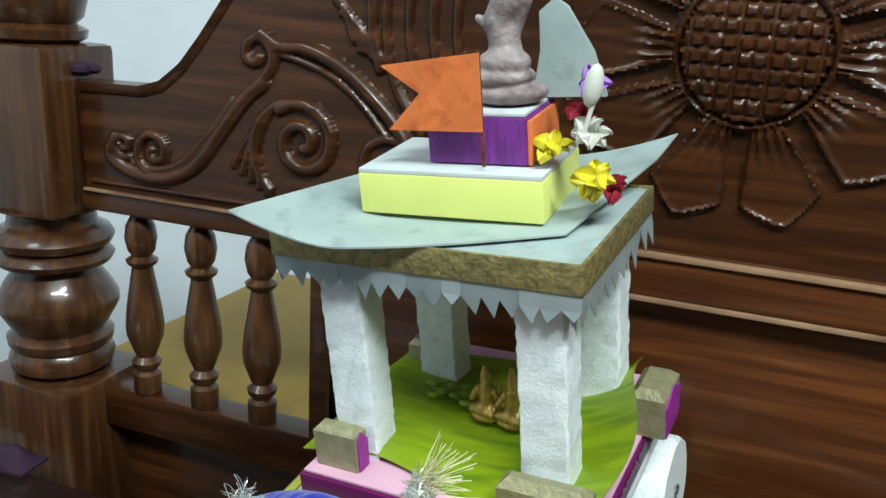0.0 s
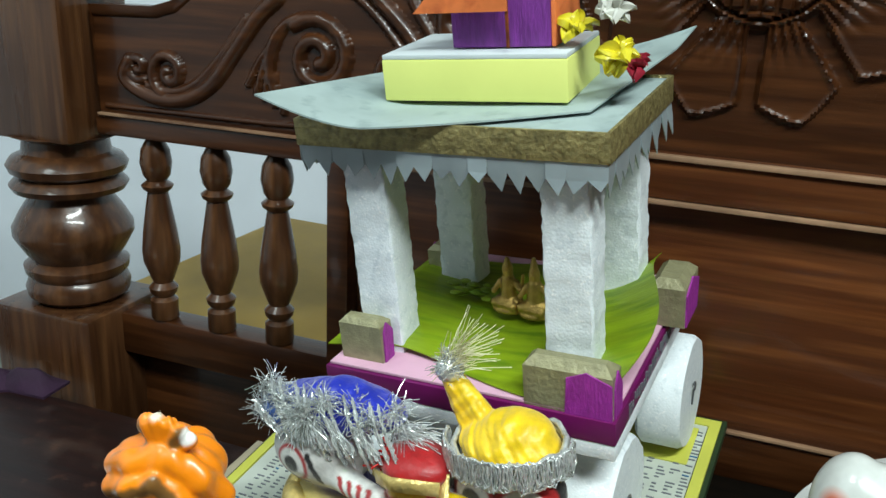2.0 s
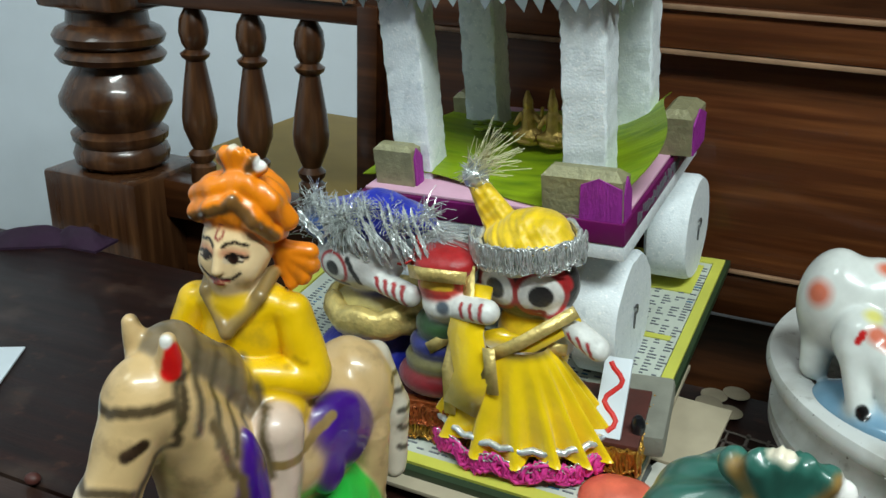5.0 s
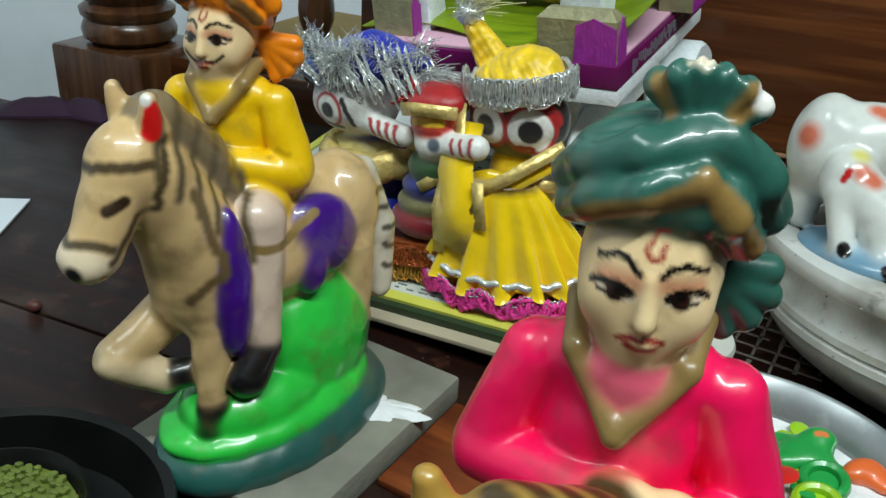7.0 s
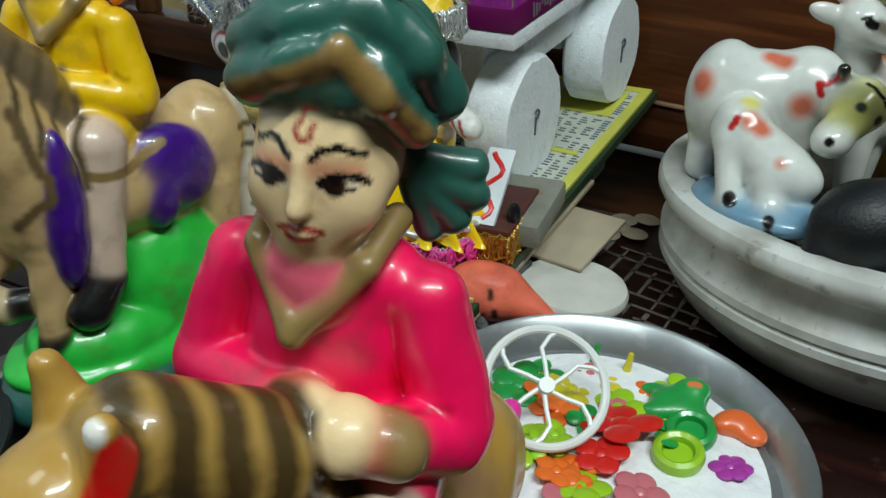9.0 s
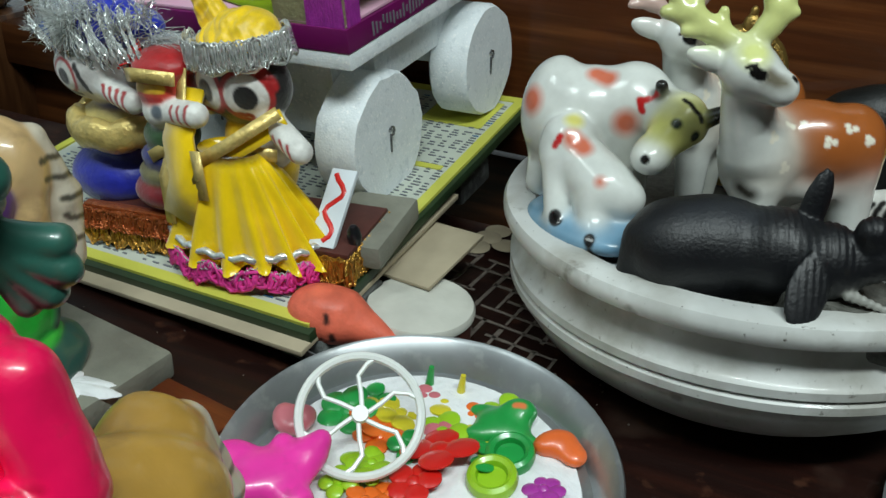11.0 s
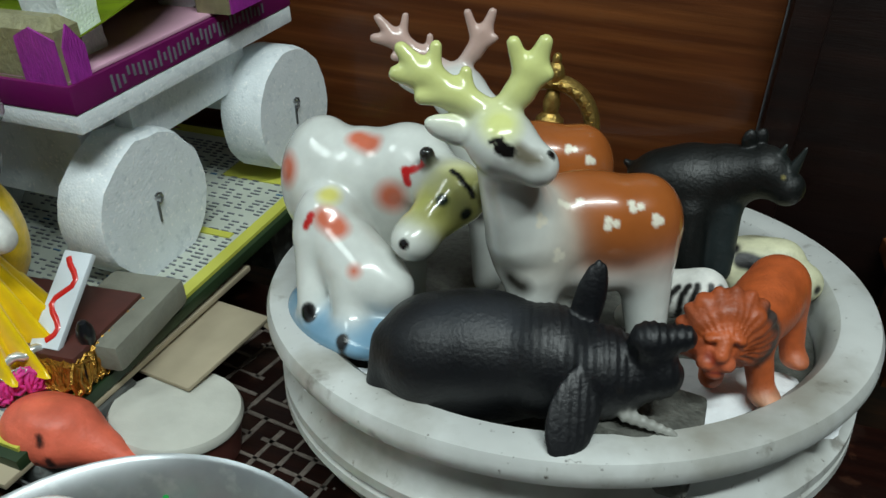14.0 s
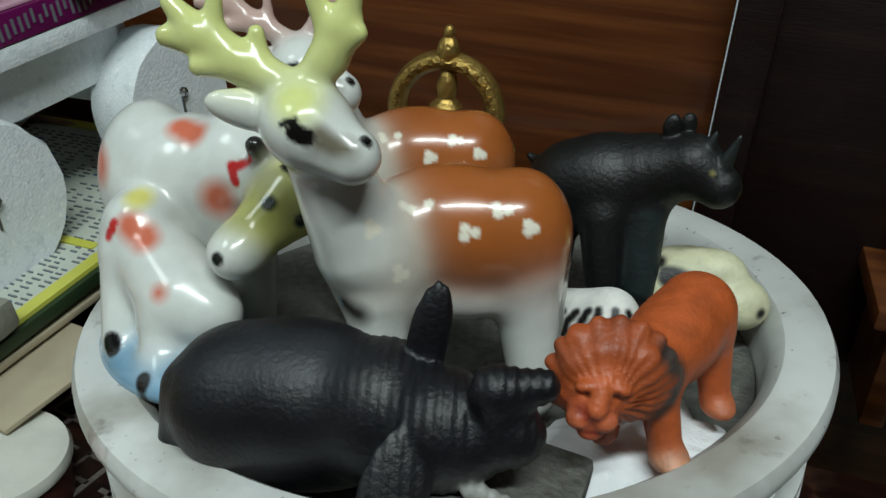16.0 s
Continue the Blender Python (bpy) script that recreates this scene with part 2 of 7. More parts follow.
# ---------- mesh tools ----------
class Geo:
    """Vertices and faces gathered piece by piece."""

    def __init__(self):
        self.v, self.f = [], []

    def add(self, v, f, m=None):
        n = len(self.v)
        self.v += [tuple(m @ Vector(p)) if m is not None else tuple(p) for p in v]
        self.f += [tuple(n + i for i in q) for q in f]
        return self

    def box(self, c, s, bevel=0.0, m=None):
        x, y, z = (d / 2 for d in s)
        b = min(bevel, x * 0.9, y * 0.9, z * 0.9)
        if b <= 0:
            p = [(i, j, k) for i in (-x, x) for j in (-y, y) for k in (-z, z)]
            f = [(0, 1, 3, 2), (4, 6, 7, 5), (0, 4, 5, 1), (2, 3, 7, 6), (0, 2, 6, 4), (1, 5, 7, 3)]
        else:
            bm = bmesh.new()
            bmesh.ops.create_cube(bm, size=1)
            for v in bm.verts:
                v.co = (v.co.x * 2 * x, v.co.y * 2 * y, v.co.z * 2 * z)
            bmesh.ops.bevel(bm, geom=bm.edges[:], offset=b, segments=2, affect="EDGES", profile=0.6)
            bm.verts.index_update()
            p, f = [tuple(v.co) for v in bm.verts], [tuple(v.index for v in q.verts) for q in bm.faces]
            bm.free()
        t = Matrix.Translation(c)
        return self.add(p, f, m @ t if m is not None else t)

    def lathe(self, profile, n=48, m=None, closed=False):
        """Profile of (radius, height) turned round z."""
        v, f = [], []
        for r, z in profile:
            for i in range(n):
                a = 2 * math.pi * i / n
                v.append((r * math.cos(a), r * math.sin(a), z))
        k = len(profile)
        for j in range(k if closed else k - 1):
            for i in range(n):
                a, b = j * n + i, j * n + (i + 1) % n
                c, d = ((j + 1) % k) * n + (i + 1) % n, ((j + 1) % k) * n + i
                f.append((a, b, c, d))
        if not closed:
            f.append(tuple(reversed(range(n))))
            f.append(tuple(range((k - 1) * n, k * n)))
        return self.add(v, f, m)

    def tube(self, path, radius, n=8, m=None, closed=False, flat=1.0):
        """A round or flattened rod along a path; radius may be a list."""
        pts = [Vector(p) for p in path]
        k = len(pts)
        rad = radius if isinstance(radius, (list, tuple)) else [radius] * k
        v, f = [], []
        side = None
        for i, p in enumerate(pts):
            a, b = pts[(i - 1) % k if closed else max(i - 1, 0)], pts[(i + 1) % k if closed else min(i + 1, k - 1)]
            d = (b - a).normalized() if (b - a).length > 1e-9 else Vector((0, 0, 1))
            if side is None:
                side = d.orthogonal().normalized() if abs(d.z) > 0.9 else d.cross(Vector((0, 0, 1))).normalized()
            side = (side - d * side.dot(d)).normalized()
            up = d.cross(side)
            for j in range(n):
                t = 2 * math.pi * j / n
                v.append(p + rad[i] * (math.cos(t) * side + flat * math.sin(t) * up))
        for i in range(k if closed else k - 1):
            for j in range(n):
                a, b = i * n + j, i * n + (j + 1) % n
                c, d = ((i + 1) % k) * n + (j + 1) % n, ((i + 1) % k) * n + j
                f.append((a, b, c, d))
        if not closed:
            f.append(tuple(reversed(range(n))))
            f.append(tuple(range((k - 1) * n, k * n)))
        return self.add(v, f, m)

    def prism(self, poly, depth, m=None):
        """A flat polygon in x, y with thickness along z."""
        n = len(poly)
        v = [(x, y, 0) for x, y in poly] + [(x, y, depth) for x, y in poly]
        f = [tuple(reversed(range(n))), tuple(range(n, 2 * n))] + [(i, (i + 1) % n, n + (i + 1) % n, n + i) for i in range(n)]
        return self.add(v, f, m)

    def sheet(self, fn, nu, nv, thick, m=None):
        """A curved sheet: fn(a, b) with a, b from 0 to 1, given a thickness along z."""
        top = [[Vector(fn(i / nu, j / nv)) for j in range(nv + 1)] for i in range(nu + 1)]
        v = [p for r in top for p in r] + [p - Vector((0, 0, thick)) for r in top for p in r]
        w, n = nv + 1, (nu + 1) * (nv + 1)
        f = []
        for i in range(nu):
            for j in range(nv):
                a, b, c, d = i * w + j, (i + 1) * w + j, (i + 1) * w + j + 1, i * w + j + 1
                f += [(a, b, c, d), (n + d, n + c, n + b, n + a)]
        for i in range(nu):
            a, b = i * w, (i + 1) * w
            f += [(a, n + a, n + b, b), (b + nv, n + b + nv, n + a + nv, a + nv)]
        for j in range(nv):
            a, b = j, nu * w + j
            f += [(a + 1, n + a + 1, n + a, a), (b, n + b, n + b + 1, b + 1)]
        return self.add(v, f, m)

    def ball(self, c, r, n=12, m=None):
        rx, ry, rz = r if isinstance(r, tuple) else (r, r, r)
        k = n // 2
        v = [(c[0], c[1], c[2] - rz)]
        for j in range(1, k):
            t = math.pi * j / k
            for i in range(n):
                a = 2 * math.pi * i / n
                v.append((c[0] + rx * math.sin(t) * math.cos(a), c[1] + ry * math.sin(t) * math.sin(a), c[2] - rz * math.cos(t)))
        v.append((c[0], c[1], c[2] + rz))
        f = [(0, 1 + (i + 1) % n, 1 + i) for i in range(n)]
        for j in range(k - 2):
            for i in range(n):
                a, b = 1 + j * n + i, 1 + j * n + (i + 1) % n
                f.append((a, b, b + n, a + n))
        z = 1 + (k - 2) * n
        f += [(z + i, z + (i + 1) % n, len(v) - 1) for i in range(n)]
        return self.add(v, f, m)


def mesh_of(name, geo, material, smooth=True, angle=35):
    me = bpy.data.meshes.new(name)
    me.from_pydata([tuple(p) for p in geo.v], [], geo.f)
    me.materials.append(material)
    if smooth:
        me.polygons.foreach_set("use_smooth", [True] * len(me.polygons))
        me.set_sharp_from_angle(angle=radians(angle))
    me.update()
    return me


def thing(name, geo, material, label, category, m=None, group="", kind="", smooth=True):
    ob = new(name, mesh_of(name, geo, material, smooth))
    if m is not None:
        ob.matrix_world = m
    return tagged(ob, label, category, group, kind)


def empty(name, label, category, m=None, group=""):
    ob = new(name)
    ob.empty_display_size = 0.02
    if m is not None:
        ob.matrix_world = m
    return tagged(ob, label, category, group)


def part(name, geo, material, parent, label="", m=None, smooth=True):
    ob = new(name, mesh_of(name, geo, material, smooth) if isinstance(geo, Geo) else geo)
    ob.parent = parent
    if m is not None:
        ob.matrix_basis = m
    return tagged(ob, label)


# ---------- modelled figures ----------
def _seg(p, a, b):
    a, b = np.array(a, float), np.array(b, float)
    d = b - a
    t = np.clip(((p - a) @ d) / max(d @ d, 1e-12), 0, 1)
    return np.linalg.norm(p - a - t[..., None] * d, axis=-1), t


def _euler(deg):
    return np.array(Euler([radians(a) for a in deg]).to_matrix())


def _dist(p, q):
    """Distance from points p to one lump q of a figure."""
    if q[0] == "c":
        d, t = _seg(p, q[1], q[2])
        return d - (q[3] + (q[4] - q[3]) * t)
    x = p - np.array(q[1], float)
    if len(q) > 4 and q[4] is not None:
        x = x @ _euler(q[4])
    r = np.array(q[2], float)
    k0 = np.linalg.norm(x / r, axis=-1)
    k1 = np.linalg.norm(x / (r * r), axis=-1) + 1e-9
    return k0 * (k0 - 1) / k1


def _colour(q):
    return np.array(lin(q[5] if q[0] == "c" else q[3]))


def _reach(q):
    if q[0] == "c":
        a, b, r = np.array(q[1]), np.array(q[2]), max(q[3], q[4])
        return np.minimum(a, b) - r, np.maximum(a, b) + r
    r = np.array(q[2], float)
    if len(q) > 4 and q[4] is not None:
        r = np.full(3, r.max())
    return np.array(q[1]) - r, np.array(q[1]) + r


def figure_mesh(name, lumps, strokes, material, step=0.0014, blend=0.006, soft=0.0009, ripple=None):
    """One skin over lumps that flow into one another, painted lump by lump and with brush strokes.
    Lumps: ("e", centre, radii, colour, turn) or ("c", from, to, radius, radius, colour). Strokes: (points, radius, colour, softness)."""
    lo = np.min([_reach(q)[0] for q in lumps], axis=0) - 3 * step
    hi = np.max([_reach(q)[1] for q in lumps], axis=0) + 3 * step
    n = np.ceil((hi - lo) / step).astype(int) + 1
    g = np.full(n, 0.02, np.float32)
    axes = [lo[i] + step * np.arange(n[i]) for i in range(3)]
    for q in lumps:
        a, b = _reach(q)
        k = q[6] if q[0] == "c" and len(q) > 6 else (q[5] if q[0] == "e" and len(q) > 5 else blend)
        i0 = np.maximum(((a - lo - k - 2 * step) / step).astype(int), 0)
        i1 = np.minimum(((b - lo + k + 2 * step) / step).astype(int) + 2, n)
        s = tuple(slice(u, w) for u, w in zip(i0, i1))
        p = np.stack(np.meshgrid(*[axes[i][s[i]] for i in range(3)], indexing="ij"), -1)
        d = _dist(p, q).astype(np.float32)
        old = g[s]
        h = np.maximum(k - np.abs(old - d), 0) / k
        g[s] = np.minimum(old, d) - h * h * k * 0.25
    inside = g < 0
    c = np.zeros(np.array(n) - 1, np.int8)
    for dx in (0, 1):
        for dy in (0, 1):
            for dz in (0, 1):
                c += inside[dx:n[0] - 1 + dx, dy:n[1] - 1 + dy, dz:n[2] - 1 + dz]
    act = np.argwhere((c > 0) & (c < 8))
    ids = np.full(c.shape, -1, np.int64)
    ids[tuple(act.T)] = np.arange(len(act))
    acc, cnt = np.zeros((len(act), 3)), np.zeros(len(act))
    corners = [(dx, dy, dz) for dx in (0, 1) for dy in (0, 1) for dz in (0, 1)]
    for i, a in enumerate(corners):
        for b in corners[i + 1:]:
            if sum(abs(u - w) for u, w in zip(a, b)) != 1:
                continue
            va, vb = g[tuple((act + a).T)], g[tuple((act + b).T)]
            cross = (va < 0) != (vb < 0)
            t = np.where(cross, va / np.where(cross, va - vb, 1), 0)
            pos = np.array(a) + t[:, None] * (np.array(b) - np.array(a))
            acc += pos * cross[:, None]
            cnt += cross
    verts = lo + step * (act + acc / cnt[:, None])
    faces = []
    for ax in range(3):
        u, w = (ax + 1) % 3, (ax + 2) % 3
        sl0, sl1 = [slice(None)] * 3, [slice(None)] * 3
        sl0[ax], sl1[ax] = slice(0, -1), slice(1, None)
        e = np.argwhere(inside[tuple(sl0)] != inside[tuple(sl1)])
        flip = inside[tuple(sl0)][tuple(e.T)]
        ok = (e[:, u] > 0) & (e[:, w] > 0) & (e[:, u] < n[u] - 1) & (e[:, w] < n[w] - 1)
        e, flip = e[ok], flip[ok]
        quad = []
        for du, dw in ((1, 1), (0, 1), (0, 0), (1, 0)):
            x = e.copy()
            x[:, u] -= du
            x[:, w] -= dw
            quad.append(ids[tuple(x.T)])
        quad = np.stack(quad, 1)
        quad[~flip] = quad[~flip][:, ::-1]
        faces.append(quad)
    faces = np.concatenate(faces)
    # paint
    d = np.stack([_dist(verts, q) for q in lumps], 1)
    w = np.exp(-(d - d.min(1, keepdims=True)) / soft)
    w /= w.sum(1, keepdims=True)
    col = w @ np.stack([_colour(q) for q in lumps])
    for pts, r, rgb, s in strokes:
        pts = [np.array(p, float) for p in pts]
        if len(pts) > 1:
            pts = [a + (b - a) * t for a, b in zip(pts, pts[1:]) for t in np.linspace(0, 1, max(2, int(np.linalg.norm(b - a) / 0.002)), endpoint=False)] + [pts[-1]]
        pts = [verts[np.argmin(((verts - p) ** 2).sum(1))] for p in pts]
        near = np.nonzero((verts > np.min(pts, axis=0) - r - 2 * s).all(1) & (verts < np.max(pts, axis=0) + r + 2 * s).all(1))[0]
        dist = np.full(len(verts), 9.0)
        dist[near] = np.min([_seg(verts[near], a, b)[0] for a, b in zip(pts, pts[1:] or pts)], axis=0)
        al = np.clip((r + s - dist) / (2 * s), 0, 1)[:, None]
        col = col * (1 - al) + np.array(lin(rgb)) * al
    if ripple:
        verts = ripple(verts)
    me = bpy.data.meshes.new(name)
    me.vertices.add(len(verts))
    me.vertices.foreach_set("co", verts.astype(np.float32).ravel())
    me.loops.add(faces.size)
    me.loops.foreach_set("vertex_index", faces.astype(np.int32).ravel())
    me.polygons.add(len(faces))
    me.polygons.foreach_set("loop_start", np.arange(0, faces.size, 4, dtype=np.int32))
    me.update(calc_edges=True)
    me.validate()
    at = me.attributes.new("paint", "FLOAT_COLOR", "POINT")
    at.data.foreach_set("color", np.concatenate([col, np.ones((len(col), 1))], 1).astype(np.float32).ravel())
    me.polygons.foreach_set("use_smooth", [True] * len(me.polygons))
    me.materials.append(material)
    return me


def figure(name, lumps, strokes, material, label, category, m, group="", **kw):
    ob = new(name, figure_mesh(name, lumps, strokes, material, **kw))
    ob.matrix_world = m
    return tagged(ob, label, category, group)


# ---------- the room and the carved bench ----------
BENCH_TURN = -13.6
BENCH = pose(-0.353, 0.946, 0, 0, 0, BENCH_TURN)      # x along the back, y away from the sitter, z up from the seat


def wall(name, c, s, material):
    return thing(name, Geo().box(c, s), material, "plain pale painted wall of the room", "wall", kind="structure", smooth=False)


wall("wall_back", (0.3, 1.86, 0.75), (6.2, 0.12, 2.9), WALL)
wall("wall_front", (0.3, -2.45, 0.75), (6.2, 0.12, 2.9), WALL_UNSEEN)
wall("wall_left", (-1.55, 0, 0.75), (0.12, 4.7, 2.9), WALL)
wall("wall_right", (2.45, 0, 0.75), (0.12, 4.7, 2.9), WALL_UNSEEN)
thing("floor", Geo().box((0.3, 0, -0.52), (6.2, 5.0, 0.1)), STONE, "grey stone floor of the room", "floor", kind="structure", smooth=False)
thing("ceiling", Geo().box((0.3, 0, 2.22), (6.2, 5.0, 0.1)), CEIL, "plain white ceiling", "ceiling", kind="structure", smooth=False)

# yellow-covered low table behind the bench
yt = empty("low_table", "low table with a plain yellow cover behind the bench", "table", pose(-0.466, 1.105, 0, 0, 0, -16))
part("tabletop", Geo().box((0.40, 0.22, -0.02), (0.80, 0.46, 0.05), 0.008), YELLOW_BOARD, yt)
for x in (0.05, 0.75):
    for y in (0.04, 0.40):
        part("leg", Geo().box((x, y, -0.258), (0.05, 0.05, 0.424), 0.004), WOOD_DARK, yt)

bench = empty("carved_bench", "dark varnished carved wooden bench with turned spindles and flower back", "bench", BENCH)


def turned(profile, n=32):
    return Geo().lathe([(max(r, 0.0005), z) for r, z in profile], n)


def top_edge(u):
    """Height of the carved crest above the seat along the back."""
    w = np.abs(u - 0.647)
    return np.interp(0.647 - w, [-0.01, 0.075, 0.10, 0.125, 0.15, 0.185, 0.24, 0.36, 0.647],
                     [0.400, 0.402, 0.409, 0.428, 0.457, 0.503, 0.575, 0.66, 0.72])


def spiral(c, r0, r1, a0, a1, n=26):
    return [(c[0] + (r0 + (r1 - r0) * i / n) * math.cos(radians(a0 + (a1 - a0) * i / n)),
             c[1] + (r0 + (r1 - r0) * i / n) * math.sin(radians(a0 + (a1 - a0) * i / n))) for i in range(n + 1)]


def bow(pts, n=8):
    """A smooth curve through a few points."""
    p = [np.array(q, float) for q in pts]
    p = [2 * p[0] - p[1]] + p + [2 * p[-1] - p[-2]]
    out = []
    for i in range(1, len(p) - 2):
        for k in range(n):
            t = k / n
            out.append(tuple(0.5 * (2 * p[i] + (p[i + 1] - p[i - 1]) * t + (2 * p[i - 1] - 5 * p[i] + 4 * p[i + 1] - p[i + 2]) * t * t
                                    + (3 * p[i] - p[i - 1] - 3 * p[i + 1] + p[i + 2]) * t ** 3)))
    out.append(tuple(p[-2]))
    return out


def carving():
    """Ridges of the foliage as curves in the plane of the back: (curve, width, height)."""
    r = []
    r.append((bow([(0.040, 0.346), (0.032, 0.330), (0.045, 0.318), (0.075, 0.309), (0.108, 0.312), (0.140, 0.330), (0.168, 0.364), (0.195, 0.398), (0.216, 0.416)]), 0.008, 0.008))
    r.append((bow([(0.062, 0.322), (0.09, 0.318), (0.12, 0.328), (0.15, 0.356), (0.182, 0.396)]), 0.005, 0.005))
    r.append((spiral((0.089, 0.337), 0.024, 0.004, 250, -200), 0.006, 0.007))
    r.append((spiral((0.050, 0.340), 0.014, 0.003, 300, -120), 0.005, 0.006))
    r.append((spiral((0.210, 0.443), 0.021, 0.005, -60, 330), 0.006, 0.007))
    r.append((bow([(0.216, 0.462), (0.236, 0.452), (0.262, 0.452), (0.292, 0.442), (0.322, 0.422), (0.352, 0.394), (0.372, 0.366)]), 0.007, 0.008))
    r.append((bow([(0.226, 0.446), (0.258, 0.440), (0.292, 0.428), (0.322, 0.406), (0.346, 0.380)]), 0.004, 0.005))
    r.append((spiral((0.260, 0.365), 0.038, 0.006, 130, -430), 0.007, 0.008))
    r.append((spiral((0.258, 0.362), 0.058, 0.040, 235, 95), 0.005, 0.006))
    for k in range(5):
        a = (0.226 - 0.004 * k, 0.392 - 0.006 * k)
        b = (0.183 + 0.010 * k, 0.334 - 0.006 * k)
        r.append((bow([a, ((a[0] + b[0]) / 2 - 0.004, (a[1] + b[1]) / 2), b]), 0.004, 0.005))
    for k in range(6):
        r.append((bow([(0.288 + 0.006 * k, 0.505 - 0.01 * k), (0.300 + 0.008 * k, 0.49 - 0.008 * k), (0.312 + 0.006 * k, 0.462 - 0.004 * k)]), 0.004, 0.005))
    r.append((bow([(0.284, 0.520), (0.305, 0.524), (0.326, 0.505), (0.330, 0.470), (0.338, 0.440)]), 0.006, 0.006))
    for k in range(4):
        r.append((bow([(0.352 + 0.022 * k, 0.56), (0.342 + 0.022 * k, 0.49), (0.352 + 0.022 * k, 0.43), (0.380 + 0.02 * k, 0.385)]), 0.0045, 0.005))
    r.append((spiral((0.345, 0.352), 0.030, 0.020, 0, 190), 0.005, 0.006))
    r.append((spiral((0.420, 0.40), 0.05, 0.02, 20, 330), 0.006, 0.006))
    for k in range(5):
        r.append((bow([(0.46 + 0.014 * k, 0.57 - 0.016 * k), (0.50, 0.53 - 0.018 * k), (0.53, 0.47 - 0.02 * k)]), 0.004, 0.004))
    r.append((bow([(0.006, 0.296), (0.20, 0.297), (0.27, 0.30)]), 0.003, 0.003))
    return r


def carved_back():
    """The carved board: relief raised from a grid, with a back and edges."""
    nu, nz = 620, 210
    us = np.linspace(-0.004, 1.30, nu)
    top = top_edge(us)
    ww = np.linspace(0, 1, nz)
    U = np.repeat(us[:, None], nz, 1)
    Z = 0.285 + (top[:, None] - 0.285) * ww[None, :]
    P = np.stack([U, Z], -1)
    h = np.zeros_like(U)
    curves = carving()
    curves = curves + [([(1.294 - x, z) for x, z in c], w, t) for c, w, t in curves]
    for c, w, t in curves:
        pts = np.array(c)
        lo, hi = pts.min(0) - 2 * w, pts.max(0) + 2 * w
        sel = np.nonzero((P[..., 0] > lo[0]) & (P[..., 0] < hi[0]) & (P[..., 1] > lo[1]) & (P[..., 1] < hi[1]))
        q = P[sel]
        if not len(q):
            continue
        d = np.full(len(q), 9.0)
        for a, b in zip(pts[:-1], pts[1:]):
            d = np.minimum(d, _seg(q, a, b)[0])
        h[sel] = np.maximum(h[sel], t * np.sqrt(np.clip(1 - (d / w) ** 2, 0, 1)))
    # the flower: a chequered boss, a ring of rays, ten lobed petals
    cu, cz = 0.647, 0.478
    R, A = np.hypot(U - cu, Z - cz), np.arctan2(Z - cz, U - cu)
    boss = R < 0.053
    gu, gz = np.abs(((U - cu) / 0.0118) % 1 - 0.5) * 2, np.abs(((Z - cz) / 0.0118) % 1 - 0.5) * 2
    pad = np.clip((0.80 - np.maximum(gu, gz)) * 5, 0, 1)
    dome = 0.012 * np.sqrt(np.clip(1 - (R / 0.060) ** 2, 0, 1))
    h = np.where(boss, 0.003 + dome + 0.004 * pad, h)
    ring = 0.010 * np.clip(1 - np.abs(R - 0.057) / 0.005, 0, 1)
    n = 10
    pa = ((A + math.pi / 2) / (2 * math.pi) * n) % 1 - 0.5
    width = np.interp(R, [0.055, 0.09, 0.12, 0.140], [0.30, 0.40, 0.42, 0.0])
    inside = np.clip((width - np.abs(pa)) / 0.09, 0, 1)
    lip = np.clip(1 - np.abs(np.abs(pa) - width + 0.04) / 0.05, 0, 1) * (R > 0.058) * (R < 0.142)
    rays = (0.5 + 0.5 * np.cos(pa * 2 * math.pi * 6)) * np.clip((0.098 - R) / 0.03, 0, 1)
    petal = (R > 0.057) * (0.004 * inside + 0.0055 * lip + 0.0045 * rays * inside)
    h = np.where((R > 0.053) & (R < 0.145), np.maximum(petal, ring), h)
    # a raised rim follows the crest
    h = np.maximum(h, 0.006 * np.clip(1 - (top[:, None] - Z) / 0.012, 0, 1) ** 0.5)
    front = np.stack([U, -0.004 - h, Z], -1).reshape(-1, 3)
    back = np.stack([U, np.full_like(U, 0.024), Z], -1).reshape(-1, 3)
    geo = Geo()
    N = nu * nz
    geo.v = [tuple(p) for p in np.concatenate([front, back])]
    f = []
    for i in range(nu - 1):
        for j in range(nz - 1):
            a = i * nz + j
            f.append((a, a + nz, a + nz + 1, a + 1))
    for i in range(nu - 1):
        a, b = i * nz, i * nz + nz - 1
        f += [(a, N + a, N + a + nz, a + nz), (b, b + nz, N + b + nz, N + b)]
    f.append((0, nz - 1, N + nz - 1, N))
    f.append(((nu - 1) * nz, N + (nu - 1) * nz, N + nu * nz - 1, nu * nz - 1))
    f.append((N, N + nz - 1, N + nu * nz - 1, N + (nu - 1) * nz))
    geo.f = f
    return geo


